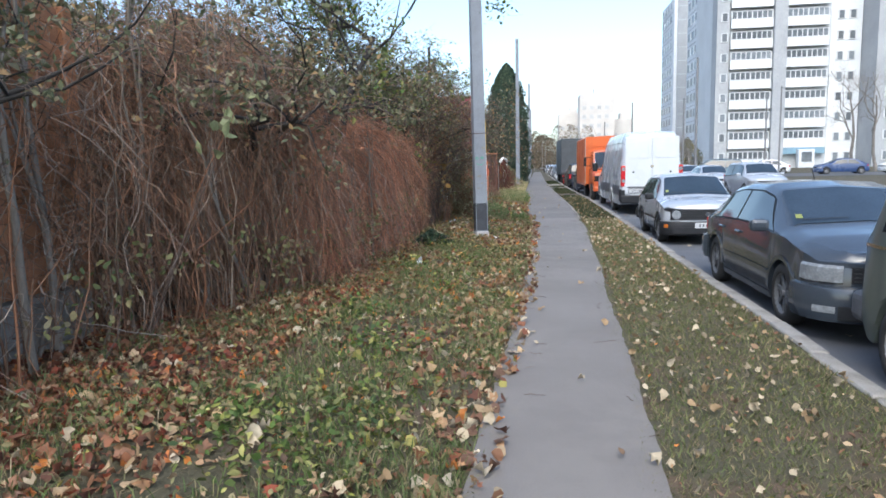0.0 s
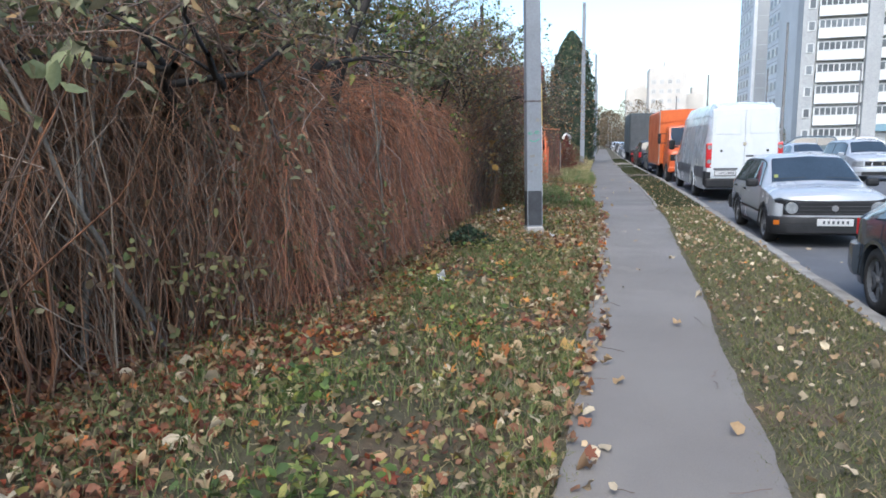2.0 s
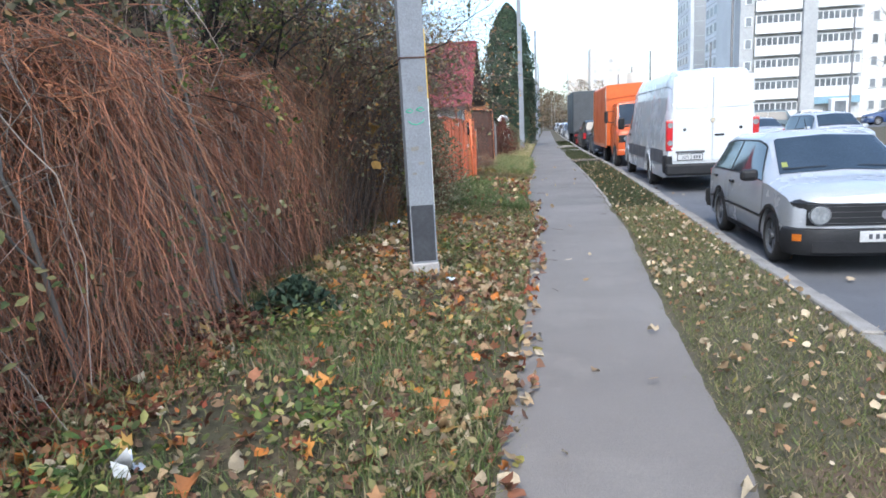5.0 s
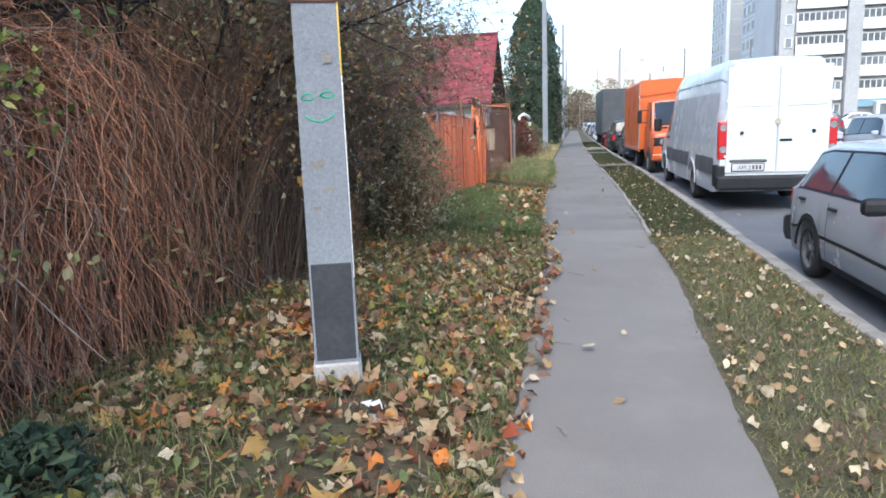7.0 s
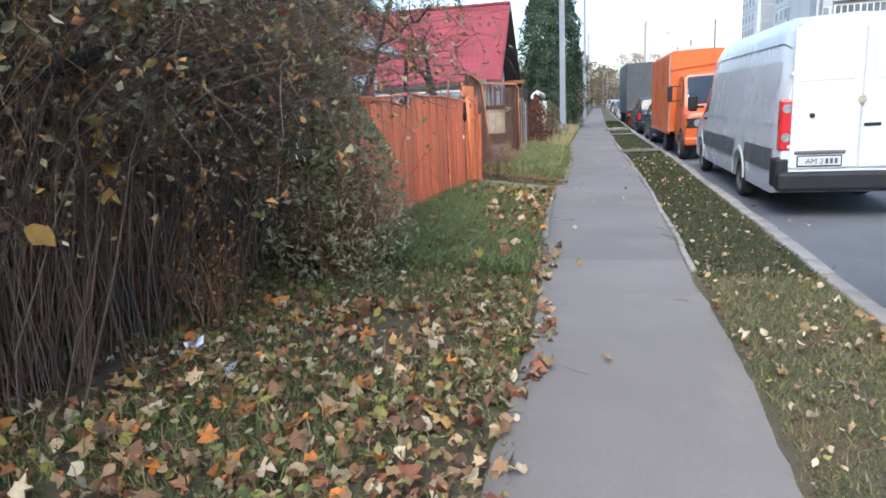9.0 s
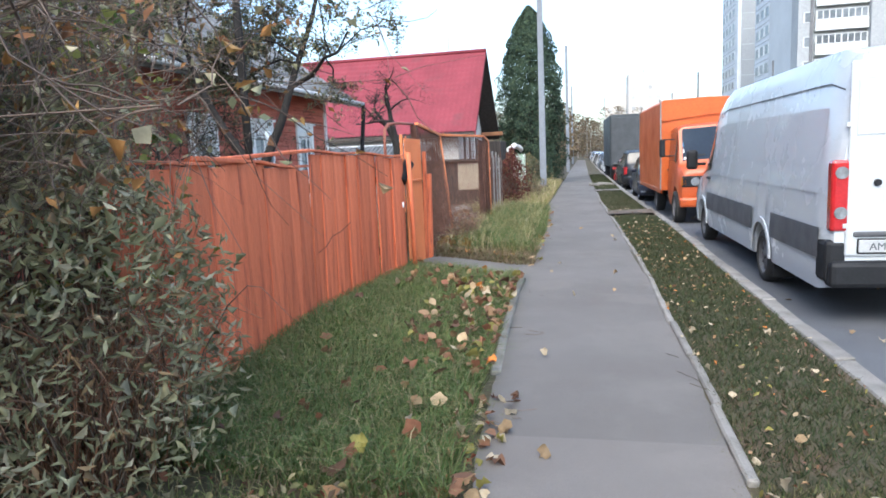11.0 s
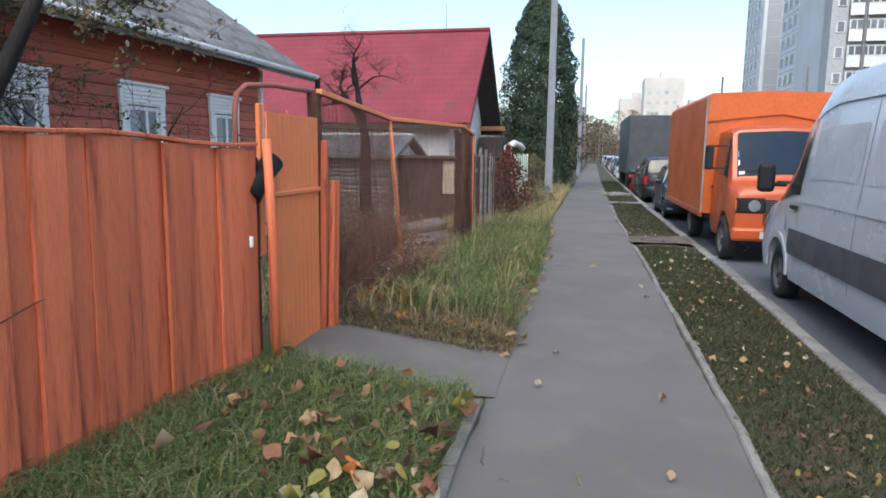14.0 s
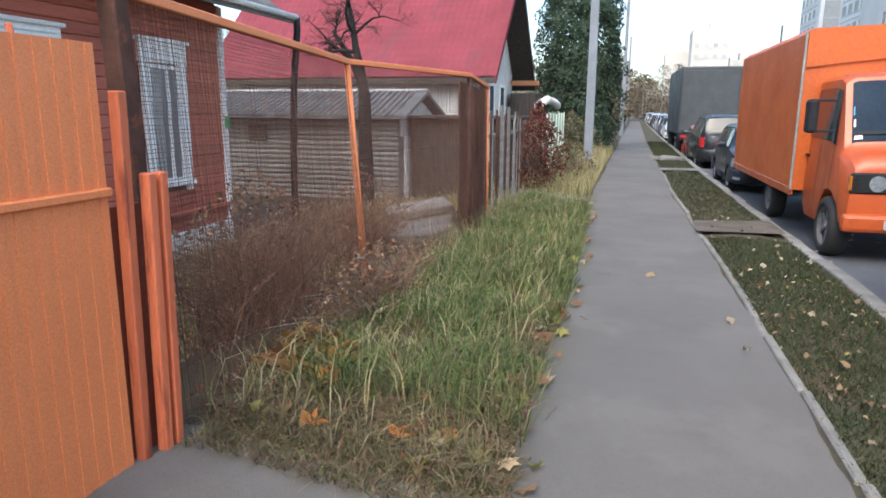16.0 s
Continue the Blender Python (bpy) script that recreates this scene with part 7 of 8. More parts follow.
def tree(name, label, x, y, height, seed, leaf_mat=None, per_twig=6, size=0.06, spread=0.8, levels=5, first=0.11, fork=None, lean=(0, 0), bark=BARK, twig=None, kids=(4, 7), z0=None, keep=1.0, kind_of="tree"):
    rng = np.random.default_rng(seed)
    t = thing(name, label, kind_of)
    base = (x, y, float(land(x, y)) - 0.1 if z0 is None else z0)
    lv = grow(rng, base, height, spread, levels, first, fork=fork, lean=lean, kids=kids)
    for i, limbs in enumerate(lv):
        if limbs:
            P, R = np.array([l[0] for l in limbs]), np.array([l[1] for l in limbs])
            if i == levels - 1:
                P, R = P[:, ::2], R[:, ::2]
            if i < 2:
                for p_, r_ in zip(P, R):
                    part("trunk" if i == 0 else "limb", tubes("limb", p_[None], r_[None], 8 if i == 0 else 6), bark, t)
            else:
                tagged(part("twig", tubes("twig", P, R, 5 if i < 3 else 3), bark if i < 3 else (twig or bark), t), kind="stuff")
    if leaf_mat and per_twig:
        ends = np.array([l[0] for l in lv[-1]])
        n = len(ends) * per_twig
        k = rng.integers(0, len(ends), n)
        f = rng.uniform(1, 4, n)
        i = np.minimum(3, f.astype(int))
        C = ends[k, i] + (ends[k, i + 1] - ends[k, i]) * (f - i)[:, None] + rng.normal(0, size * 0.5, (n, 3))
        part("crown", leaves("crown", C, unit(rng.normal(0, 1, (n, 3)) + [0, 0, 0.5]), rng.uniform(0.6, 1.3, n) * size, rng=rng), leaf_mat, t)["kind"] = "stuff"
    if z0 is not None:
        g0 = float(land(x, y)) - 0.1
        q = np.linspace(0, 1, 5)[:, None]
        line = np.array([x, y, g0]) + np.array([0, 0, z0 + 0.03 - g0]) * q + rng.normal(0, 0.012, (5, 3)) * (1 - q)
        part("trunk", tubes("trunk", line[None], (first * np.linspace(1.5, 1.08, 5))[None], 9), bark, t)
    return t


# trees behind the hedge
tree("tree", "dark gnarled garden tree with sparse olive leaves", -3.3, 7.6, 6.2, 21, DULL_LEAF, 5, 0.07, 0.95, 5, 0.15, ((0.45, 0.25, 1.0), (-0.2, -0.5, 0.9)), twig=TWIG)
tree("tree", "dark garden tree with a few yellow-green leaves", -3.8, 4.4, 6.0, 22, DULL_LEAF, 4, 0.07, 0.9, 5, 0.12, ((0.3, -0.2, 1.0), (-0.3, 0.3, 0.9)), twig=TWIG)
tree("tree", "leafy garden tree with yellow-green leaves", -2.0, 9.4, 6.6, 23, GREEN_LEAF, 5, 0.085, 0.9, 5, 0.1, twig=TWIG, lean=(0.42, 0.05))
tree("tree", "dark garden tree with thin olive leaves", -4.2, 13.0, 6.4, 24, DULL_LEAF, 7, 0.07, 0.9, 5, 0.12, twig=TWIG)
tree("tree", "dark garden tree with thin olive foliage", -3.4, 16.0, 5.2, 25, DULL_LEAF, 7, 0.065, 0.9, 5, 0.1, twig=TWIG, lean=(0.1, 0.1))
tree("tree", "dull brown garden tree behind a hedge", -5.8, 9.5, 6.8, 26, DULL_LEAF, 8, 0.08, 0.9, 5, 0.13, twig=TWIG)
tree("tree", "dull olive garden tree behind a hedge", -6.2, 3.0, 7.0, 27, DULL_LEAF, 8, 0.08, 0.9, 5, 0.13, twig=TWIG)
tree("tree", "twiggy garden tree with olive leaves near a dark fence", -2.5, 18.6, 4.6, 28, DULL_LEAF, 6, 0.06, 1.0, 5, 0.08, twig=BARE_TWIG, lean=(0.25, 0.1))
tree("tree", "autumn tree with yellow-brown leaves behind a hedge", -3.4, 20.4, 5.0, 29, LITTER, 4, 0.07, 0.85, 5, 0.08, twig=TWIG)
tree("tree", "brown-leaved garden tree overhanging a hedge", -1.9, 15.8, 5.0, 51, LITTER, 5, 0.06, 0.95, 5, 0.07, twig=TWIG, lean=(0.2, 0.1))
tree("tree", "twiggy garden tree with olive leaves overhanging a fence", -1.9, 18.0, 4.9, 52, DULL_LEAF, 8, 0.06, 1.0, 5, 0.08, twig=BARE_TWIG, lean=(0.25, 0.15))
tree("tree", "yellowing garden tree by a board fence", -3.0, 19.4, 4.8, 53, DULL_LEAF, 7, 0.065, 0.9, 5, 0.07, twig=TWIG, lean=(0.1, 0.0))
tree("tree", "dark garden tree with thin leaves behind vines", -3.0, 12.0, 5.6, 54, DULL_LEAF, 7, 0.07, 1.0, 5, 0.1, twig=TWIG)
tree("tree", "dark garden tree with thin leaves behind a thicket", -3.3, 5.9, 5.4, 55, DULL_LEAF, 6, 0.07, 1.05, 5, 0.1, twig=TWIG)
tree("tree", "dark gnarled garden tree over a thicket", -3.0, 3.2, 5.4, 56, DULL_LEAF, 6, 0.07, 1.05, 5, 0.12, twig=TWIG)
for i, (x, y, h) in enumerate(((-2.0, 13.2, 6.4), (-1.9, 15.4, 5.6), (-2.3, 17.2, 5.4))):
    tree("tree", "tall twiggy garden tree with thin yellow-green leaves", x, y, h, 160 + i, GREEN_LEAF if i == 0 else DULL_LEAF, 4, 0.06, 0.95, 5, 0.075, ((0.2, 0.1, 1.0), (-0.1, -0.35, 0.95)), twig=TWIG, kids=(4, 7))
# garden tree in front of the red-brown house
tree("tree", "dark forked apple tree with sparse olive leaves in a garden", -2.22, 23.35, 5.2, 31, DULL_LEAF, 5, 0.045, 1.5, 6, 0.062, ((0.5, 0.35, 1.0), (-0.5, -0.3, 0.9)), twig=BARK, z0=1.45, kids=(4, 7))
tree("tree", "dark twiggy plum tree with olive leaves before a house", -3.3, 24.2, 4.3, 171, DULL_LEAF, 3, 0.045, 1.35, 5, 0.04, ((0.3, 0.9, 1.0), (-0.2, -0.6, 1.0), (0.1, 0.2, 1.1)), twig=BARK, kids=(4, 6))
# bare fruit tree before the red roof
tree("tree", "small bare dark fruit tree in a yard", -3.95, 35.6, 3.4, 33, None, 0, 0.05, 1.35, 5, 0.115, ((-0.25, 0.1, 1.0), (-0.9, 0.2, 0.8)), twig=BARK, kids=(4, 7), bark=BARK, z0=1.9)
# gnarled leafless trees over the thicket
for i, (x, y, h, a) in enumerate(((-2.7, 7.0, 4.6, 0.4), (-2.9, 5.6, 5.0, -0.2), (-2.75, 3.4, 4.8, 0.3), (-3.2, 9.0, 5.0, -0.3), (-2.6, 16.8, 4.6, 0.2), (-2.3, 18.4, 4.4, 0.3))):
    tree("tree", "dark gnarled leafless tree over a thicket", x, y, h, 140 + i, DULL_LEAF, 2, 0.045, 1.1, 6, 0.085, ((a, 0.4, 1.0), (-a * 0.5, -0.5, 0.9)), twig=TWIG, kids=(3, 5))
# yard trees across the street
for i, (x, y, h) in enumerate(((33.4, 75.0, 14.5), (36.6, 77.0, 15.0), (17.5, 84.0, 6.0), (19.5, 86.0, 5.0))):
    tree("tree", "bare grey tree in the yard across the street", x, y, h, 40 + i, None, 0, 0.1, 0.5, 5, 0.2, twig=BARE_TWIG, bark=BARE_TWIG, kids=(4, 7))


def thuja(x, y, h, r, seed):
    t = thing("thuja_tree", "tall dark green conical thuja tree", "tree")
    rng = np.random.default_rng(seed)
    part("trunk", cyl_bm(0.16, 0.05, h * 0.8, (x, y, -0.6), 8), BARK, t)
    n = 42000
    f = rng.uniform(0, 1, n) ** 0.8
    a = rng.uniform(0, 2 * np.pi, n)
    prof = r * np.interp(f, [0, 0.1, 0.3, 0.6, 0.82, 0.94, 1], [0.8, 0.97, 1.0, 0.92, 0.62, 0.3, 0.04])
    lob = 1 + 0.1 * np.sin(a * 5 + f * 9) + 0.09 * np.sin(a * 9 - f * 23) + 0.06 * np.sin(f * 60 + a * 3)
    d = prof * lob * (1 - 0.35 * rng.uniform(0, 1, n) ** 2)
    C = np.stack([x + d * np.cos(a), y + d * np.sin(a), f * h], 1)
    N = unit(np.stack([np.cos(a), np.sin(a), rng.uniform(0.0, 0.6, n)], 1) + rng.normal(0, 0.4, (n, 3)))
    part("crown", leaves("crown", C, N, rng.uniform(0.07, 0.17, n), rng=rng), THUJA, t)["kind"] = "stuff"


thuja(-1.05, 50.8, 8.9, 1.65, 5)


PALE_GREEN = leafy("pale late leaves", [(0, (0.24, 0.28, 0.13)), (0.4, (0.30, 0.33, 0.17)), (0.75, (0.18, 0.22, 0.09))])
OLIVE_PALE = leafy("pale olive leaves", [(0, (0.27, 0.265, 0.15)), (0.3, (0.35, 0.33, 0.20)), (0.55, (0.20, 0.20, 0.11)), (0.75, (0.42, 0.38, 0.26)), (0.9, (0.28, 0.19, 0.10))])
AMBER_DULL = leafy("dull amber leaves", [(0, (0.30, 0.15, 0.05)), (0.4, (0.22, 0.10, 0.045)), (0.7, (0.36, 0.21, 0.07)), (0.9, (0.16, 0.08, 0.045))])


def shrub(label, x, y, rx, ry, h, n, size, material, seed, stems=160, droop=0.0, stem_mat=TWIG, base=None, shape=LEAF_SMALL):
    rng = np.random.default_rng(seed)
    s = thing("shrub", label, "shrub")
    z0 = float(land(x, y)) if base is None else base
    a, d = rng.uniform(0, 2 * np.pi, n), rng.uniform(0, 1, n) ** 0.5
    f = rng.uniform(0.02, 1, n)
    wob = 1 + 0.25 * np.sin(a * 3 + seed) + 0.15 * np.sin(a * 7 + f * 6)
    w = np.interp(f, [0, 0.3, 0.7, 1], [0.75, 1.0, 0.85, 0.25])
    C = np.stack([x + rx * d * w * wob * np.cos(a), y + ry * d * w * wob * np.sin(a), z0 + f * h * (1 - 0.25 * d * d)], 1)
    N = unit(rng.normal(0, 0.8, (n, 3)) + np.array([0.4, -0.4, 0.5 - droop]))
    part("foliage", leaves("foliage", C, N, rng.uniform(0.6, 1.3, n) * size, shape, rng, 1.6), material, s)["kind"] = "stuff"
    k = 7
    b = rng.uniform(0, 2 * np.pi, stems)
    q = np.linspace(0, 1, k)[None]
    reach = rng.uniform(0.2, 1.0, stems)[:, None]
    X = x + rng.normal(0, rx * 0.2, stems)[:, None] + rx * reach * np.cos(b)[:, None] * q ** 1.4 + np.cumsum(rng.normal(0, 0.05 * min(1.0, rx), (stems, k)), 1)
    Y = y + rng.normal(0, ry * 0.2, stems)[:, None] + ry * reach * np.sin(b)[:, None] * q ** 1.4 + np.cumsum(rng.normal(0, 0.05 * min(1.0, ry), (stems, k)), 1)
    Z = z0 - 0.03 + h * rng.uniform(0.6, 1.05, stems)[:, None] * (q - (0.15 + droop * 0.5) * q ** 3)
    part("stem", tubes("stem", np.stack([X, Y, Z], -1), rng.uniform(0.002, 0.006, stems)[:, None] * (1.05 - 0.8 * q)), stem_mat, s)["kind"] = "stuff"
    return s


shrub("drooping grey-olive leafy shrub against an orange fence", -0.58, 18.45, 0.62, 1.0, 1.9, 4800, 0.07, OLIVE_PALE, 3, 320, 0.9, VINE_BROWN, shape=LEAF_NARROW)
shrub("grey-brown twiggy bush with thin leaves beside a fence", -0.95, 19.2, 0.5, 0.7, 2.5, 900, 0.05, OLIVE_PALE, 16, 150, 0.6, VINE_BROWN)
shrub("yellow-green leafy shoots above a fence", -1.0, 19.1, 0.5, 0.6, 3.5, 520, 0.08, GREEN_LEAF, 4, 70, 0.1, VINE_GREY)
shrub("low dry brown shrub behind a street pole", -0.95, 16.9, 0.3, 0.45, 1.0, 260, 0.045, AMBER_DULL, 5, 90, 0.4, VINE_BROWN)
shrub("russet leafy shrub over a garden fence", -0.55, 36.4, 0.55, 1.0, 1.75, 2600, 0.07, RUSSET_LEAF, 6, 160, 0.3)
shrub("dull brown weeds at a fence foot", -0.2, 39.0, 0.6, 1.8, 0.9, 1500, 0.06, DULL_LEAF, 7, 220, 0.3, VINE_GREY)
shrub("dull olive hedge along the footpath", -0.9, 47.0, 0.9, 2.5, 1.5, 2400, 0.1, DULL_LEAF, 8, 150)
shrub("dull olive bush along the footpath", -0.8, 56.0, 1.0, 4.0, 2.6, 3600, 0.13, DULL_LEAF, 9, 150)
shrub("dark bush by a far pole", -1.2, 66.0, 1.4, 5.0, 3.4, 3600, 0.16, DULL_LEAF, 10, 150)
shrub("bush across the street by a pale wall", 20.5, 92.0, 2.4, 2.4, 4.6, 3000, 0.22, DULL_LEAF, 12, 120)
shrub("dry brown weeds behind a mesh fence", -1.2, 27.0, 0.45, 1.6, 1.15, 1500, 0.04, VINE_BROWN, 13, 800, 0.3, VINE_BROWN)
shrub("low dead brown weeds in front of a mesh fence", -0.45, 27.4, 0.3, 1.3, 0.6, 900, 0.035, VINE_BROWN, 17, 420, 0.4, VINE_BROWN)
shrub("dry brown weeds behind a mesh fence", -1.6, 29.8, 0.7, 1.4, 1.1, 900, 0.04, VINE_BROWN, 14, 520, 0.3, VINE_BROWN)
shrub("dark tuft of coarse grass", -0.55, 12.2, 0.3, 0.28, 0.3, 500, 0.07, THUJA, 15, 60)

# bare arching bush that hangs out over the bank
ra = np.random.default_rng(91)
bush = thing("shrub", "grey-brown bare bush with long arching twigs and few leaves", "shrub")
n, k = 330, 11
y0, x0 = ra.uniform(15.2, 18.7, n), ra.uniform(-1.9, -1.1, n)
q = np.linspace(0, 1, k)[None]
high = ra.uniform(2.0, 3.7, n)[:, None]
reach = (ra.uniform(0.15, 1.0, n) * np.where(ra.uniform(0, 1, n) < 0.8, 2.5, -0.6))[:, None]
reach = np.minimum(reach, 0.8 - x0[:, None])
X = x0[:, None] + reach * q ** 1.9 + np.cumsum(ra.normal(0, 0.035, (n, k)), 1)
Y = y0[:, None] + ra.normal(0, 0.5, n)[:, None] * q ** 1.5 + np.cumsum(ra.normal(0, 0.035, (n, k)), 1)
Z = land(x0, y0)[:, None] + high * (1.25 * q - 0.42 * np.abs(reach) / 2.5 * q ** 3.2 - 0.12 * q ** 2)
main = np.stack([X, Y, Z], -1)
part("stem", tubes("stem", main, ra.uniform(0.0028, 0.006, n)[:, None] * (1.1 - 0.8 * q), 4), TWIG, bush)["kind"] = "stuff"
n2, k2 = 6500, 5
pick, at = ra.integers(0, n, n2), ra.integers(4, k, n2)
q2 = np.linspace(0, 1, k2)[None]
tip = ra.normal(0, 0.2, (n2, 3)) + np.array([0.1, 0.0, -0.08])
side = main[pick, at][:, None, :] + tip[:, None, :] * q2[..., None] + np.cumsum(ra.normal(0, 0.016, (n2, k2, 3)), 1)
part("twig", tubes("twig", side, ra.uniform(0.0015, 0.003, n2)[:, None] * (1.1 - 0.7 * q2)), TWIG, bush)["kind"] = "stuff"
n3 = 3400
c3 = side[ra.integers(0, n2, n3), ra.integers(2, k2, n3)] + ra.normal(0, 0.02, (n3, 3))
part("foliage", leaves("foliage", c3, unit(ra.normal(0, 1, (n3, 3))), ra.uniform(0.03, 0.06, n3), rng=ra, curl=1.8), AMBER_DULL, bush, "thin dull amber leaves")["kind"] = "stuff"
c4 = side[ra.integers(0, n2, 2600), ra.integers(2, k2, 2600)] + ra.normal(0, 0.02, (2600, 3))
part("foliage", leaves("foliage", c4, unit(ra.normal(0, 1, (2600, 3))), ra.uniform(0.035, 0.065, 2600), rng=ra, curl=1.8), OLIVE_PALE, bush, "pale olive curled leaves")["kind"] = "stuff"

# large leaves on near branches
rb = np.random.default_rng(77)


def shoot(label, foot, tips, size, material, shape=LEAF_OVAL, per=3, stem_mat=VINE_GREY):
    """A few thin stems from one foot, each with large leaves near its tip."""
    s = thing("shoot", label, "branch")
    for tip in tips:
        q = np.linspace(0, 1, 9)[:, None]
        a = np.array([foot[0] + rb.normal(0, 0.08), foot[1] + rb.normal(0, 0.12), float(land(foot[0], foot[1])) - 0.03])
        line = a + (np.array(tip) - a) * q + np.array([[0.12, 0, 0.22]]) * np.sin(q * np.pi) + rb.normal(0, 0.012, (9, 3))
        part("stem", tubes("stem", line[None], (0.006 * np.linspace(1.2, 0.45, 9))[None], 5), stem_mat, s)
        for i in range(per):
            c = line[8 - i] + rb.normal(0, 0.05, 3) + [0, 0, -0.03]
            part("leaf", leaves("leaf", c[None], unit(rb.normal(0, 0.45, (1, 3)) + [0.35, -0.8, 0.25]), rb.uniform(0.7, 1.15, 1) * size, shape, rb, 1.6), material, s)


shoot("long shoot with large pale green leaves", (-1.9, 5.6), [(-1.3, 6.45, 2.22), (-1.3, 6.1, 1.98), (-1.35, 6.2, 2.1)], 0.17, PALE_GREEN, per=3)
shoot("long shoot with yellow-green leaves", (-1.8, 9.2), [(-1.3, 9.7, 2.85), (-1.25, 9.9, 2.6), (-1.4, 9.4, 3.0)], 0.12, GREEN_LEAF, per=5)
shoot("thin shoots with large amber leaves", (-1.2, 15.8), [(-0.9, 15.84, 1.6), (-0.9, 16.0, 1.33), (-0.9, 15.8, 2.05)], 0.17, AMBER, LEAF_CRISP, 1, VINE_BROWN)
shoot("thin shoots with amber leaves", (-1.0, 15.5), [(-0.72, 15.3, 1.08), (-0.9, 15.95, 1.1), (-0.75, 16.4, 2.15)], 0.15, AMBER, LEAF_CRISP, 1, VINE_BROWN)
shoot("thin shoot with yellow leaves", (-1.0, 17.2), [(-0.85, 17.3, 0.92), (-0.8, 17.9, 2.3), (-0.7, 18.9, 2.4)], 0.11, GREEN_LEAF, LEAF_OVAL, 2, VINE_BROWN)

# far woods up the street
for i, (x, y, rx, ry, h) in enumerate(((-3.5, 95, 3, 12, 7), (-5, 130, 5, 16, 10), (-4, 175, 6, 20, 12), (6, 215, 9, 12, 13), (-14, 120, 7, 25, 9), (0.5, 240, 8, 10, 11), (-12, 62, 5, 10, 6.0))):
    rf = np.random.default_rng(60 + i)
    t = thing("tree_row", "hazy brown row of trees up the street", "trees", kind="stuff")
    n = 9000
    cx = x + rf.normal(0, rx * 0.5, 14)
    cy = y + rf.uniform(-ry, ry, 14)
    k = rf.integers(0, 14, n)
    f = rf.uniform(0.03, 1, n)
    w = 0.34 * h * np.sin(np.clip(f, 0, 1) * 2.7 + 0.25) * np.sqrt(rf.uniform(0, 1, n))
    a = rf.uniform(0, 2 * np.pi, n)
    C = np.stack([cx[k] + w * np.cos(a), cy[k] + w * np.sin(a), f * h * (0.75 + 0.3 * np.sin(k * 2.1))], 1)
    part("crown", leaves("crown", C, unit(rf.normal(0, 1, (n, 3))), rf.uniform(0.25, 0.6, n), rng=rf), HAZE_LEAF, t)
    P = np.stack([np.stack([cx, cy, np.full(14, z)], 1) for z in np.linspace(-0.3, h * 0.7, 4)], 1)
    part("trunk", tubes("trunk", P, np.full(P.shape[:2], 0.14) * np.linspace(1, 0.4, 4)[None], 5), BARE_TWIG, t)["kind"] = "stuff"

# ---- grass and fallen leaves ----
gg = np.random.default_rng(5)


def sward(name, label, n, xf, y0, y1, hmin, hmax, width, lean, material, mask=None):
    y = gg.uniform(y0, y1, n)
    x = xf(y, gg.uniform(0, 1, n))
    if mask is not None:
        k = mask(x, y)
        x, y = x[k], y[k]
    C = np.stack([x, y, land(x, y) - 0.008], 1)
    m = len(x)
    stuff(part(name, blades(name, C, gg.uniform(hmin, hmax, m), gg.uniform(0.6, 1.3, m) * width, lean, gg), material), label, "grass")


MATTED = leafy("matted dead grass", [(0, (0.20, 0.155, 0.095)), (0.3, (0.14, 0.125, 0.065)), (0.5, (0.27, 0.215, 0.13)), (0.7, (0.12, 0.14, 0.05)), (0.85, (0.18, 0.10, 0.06))])
patchy = lambda x, y: (np.sin(x * 3.1 + y * 1.7) + np.sin(y * 2.9 - x * 2.3) + gg.normal(0, 0.7, len(x))) > -0.5
sward("grass", "short patchy grass of the verge by the road", 62000, lambda y, u: path_right(y) + 0.05 + u * (kerb_x(y) - 0.14 - path_right(y)), 1.0, 19.0, 0.02, 0.075, 0.009, 1.0, GRASS_DULL)
# from here up the street the verge's shade is coloured into the blades
sward("grass", "short green verge grass, darkened for shade beside parked vans", 46000, lambda y, u: path_right(y) + 0.05 + u * (kerb_x(y) - 0.14 - path_right(y)), 18.8, 32.0, 0.03, 0.085, 0.009, 1.0, GRASS_SHADED)
sward("grass", "short patchy grass of the verge by the road", 26000, lambda y, u: path_right(y) + 0.05 + u * (kerb_x(y) - 0.14 - path_right(y)), 33.3, 60.0, 0.03, 0.08, 0.012, 0.9, GRASS_SHADED)
sward("grass", "mixed grass and weeds on the bank", 85000, lambda y, u: path_left(y) - 0.03 - u ** 1.15 * (path_left(y) - hedge_x(y)), 1.0, 19.0, 0.04, 0.17, 0.007, 1.2, GRASS_BANK, patchy)
sward("grass", "low green grass beside an orange fence", 52000, lambda y, u: path_left(y) - 0.1 - u * (path_left(y) + 0.72), 18.6, 24.2, 0.06, 0.30, 0.007, 1.5, GRASS_FRESH)
sward("grass", "tall tufted grass beside a mesh fence", 36000, lambda y, u: path_left(y) + 0.03 - u * (path_left(y) + 0.4), 25.9, 34.3, 0.10, 0.42, 0.008, 1.2, GRASS_FRESH, lambda x, y: (gg.uniform(0, 1, len(x)) < np.clip((path_left(y) - x) / 0.4, 0.45, 1)) & (np.sin(x * 6 + y * 2.3) + np.sin(y * 5.1 - x * 3) + gg.normal(0, 0.6, len(x)) > -0.5))
sward("grass", "dry straw among tall grass", 3200, lambda y, u: path_left(y) - 0.15 - u * (path_left(y) + 0.55), 25.55, 34.3, 0.15, 0.48, 0.007, 0.9, STRAW)
sward("grass", "matted dry grass at the front of a tuft", 16000, lambda y, u: path_left(y) - 0.02 - u * (path_left(y) + 0.5), 25.42, 27.6, 0.05, 0.24, 0.007, 1.6, MATTED)
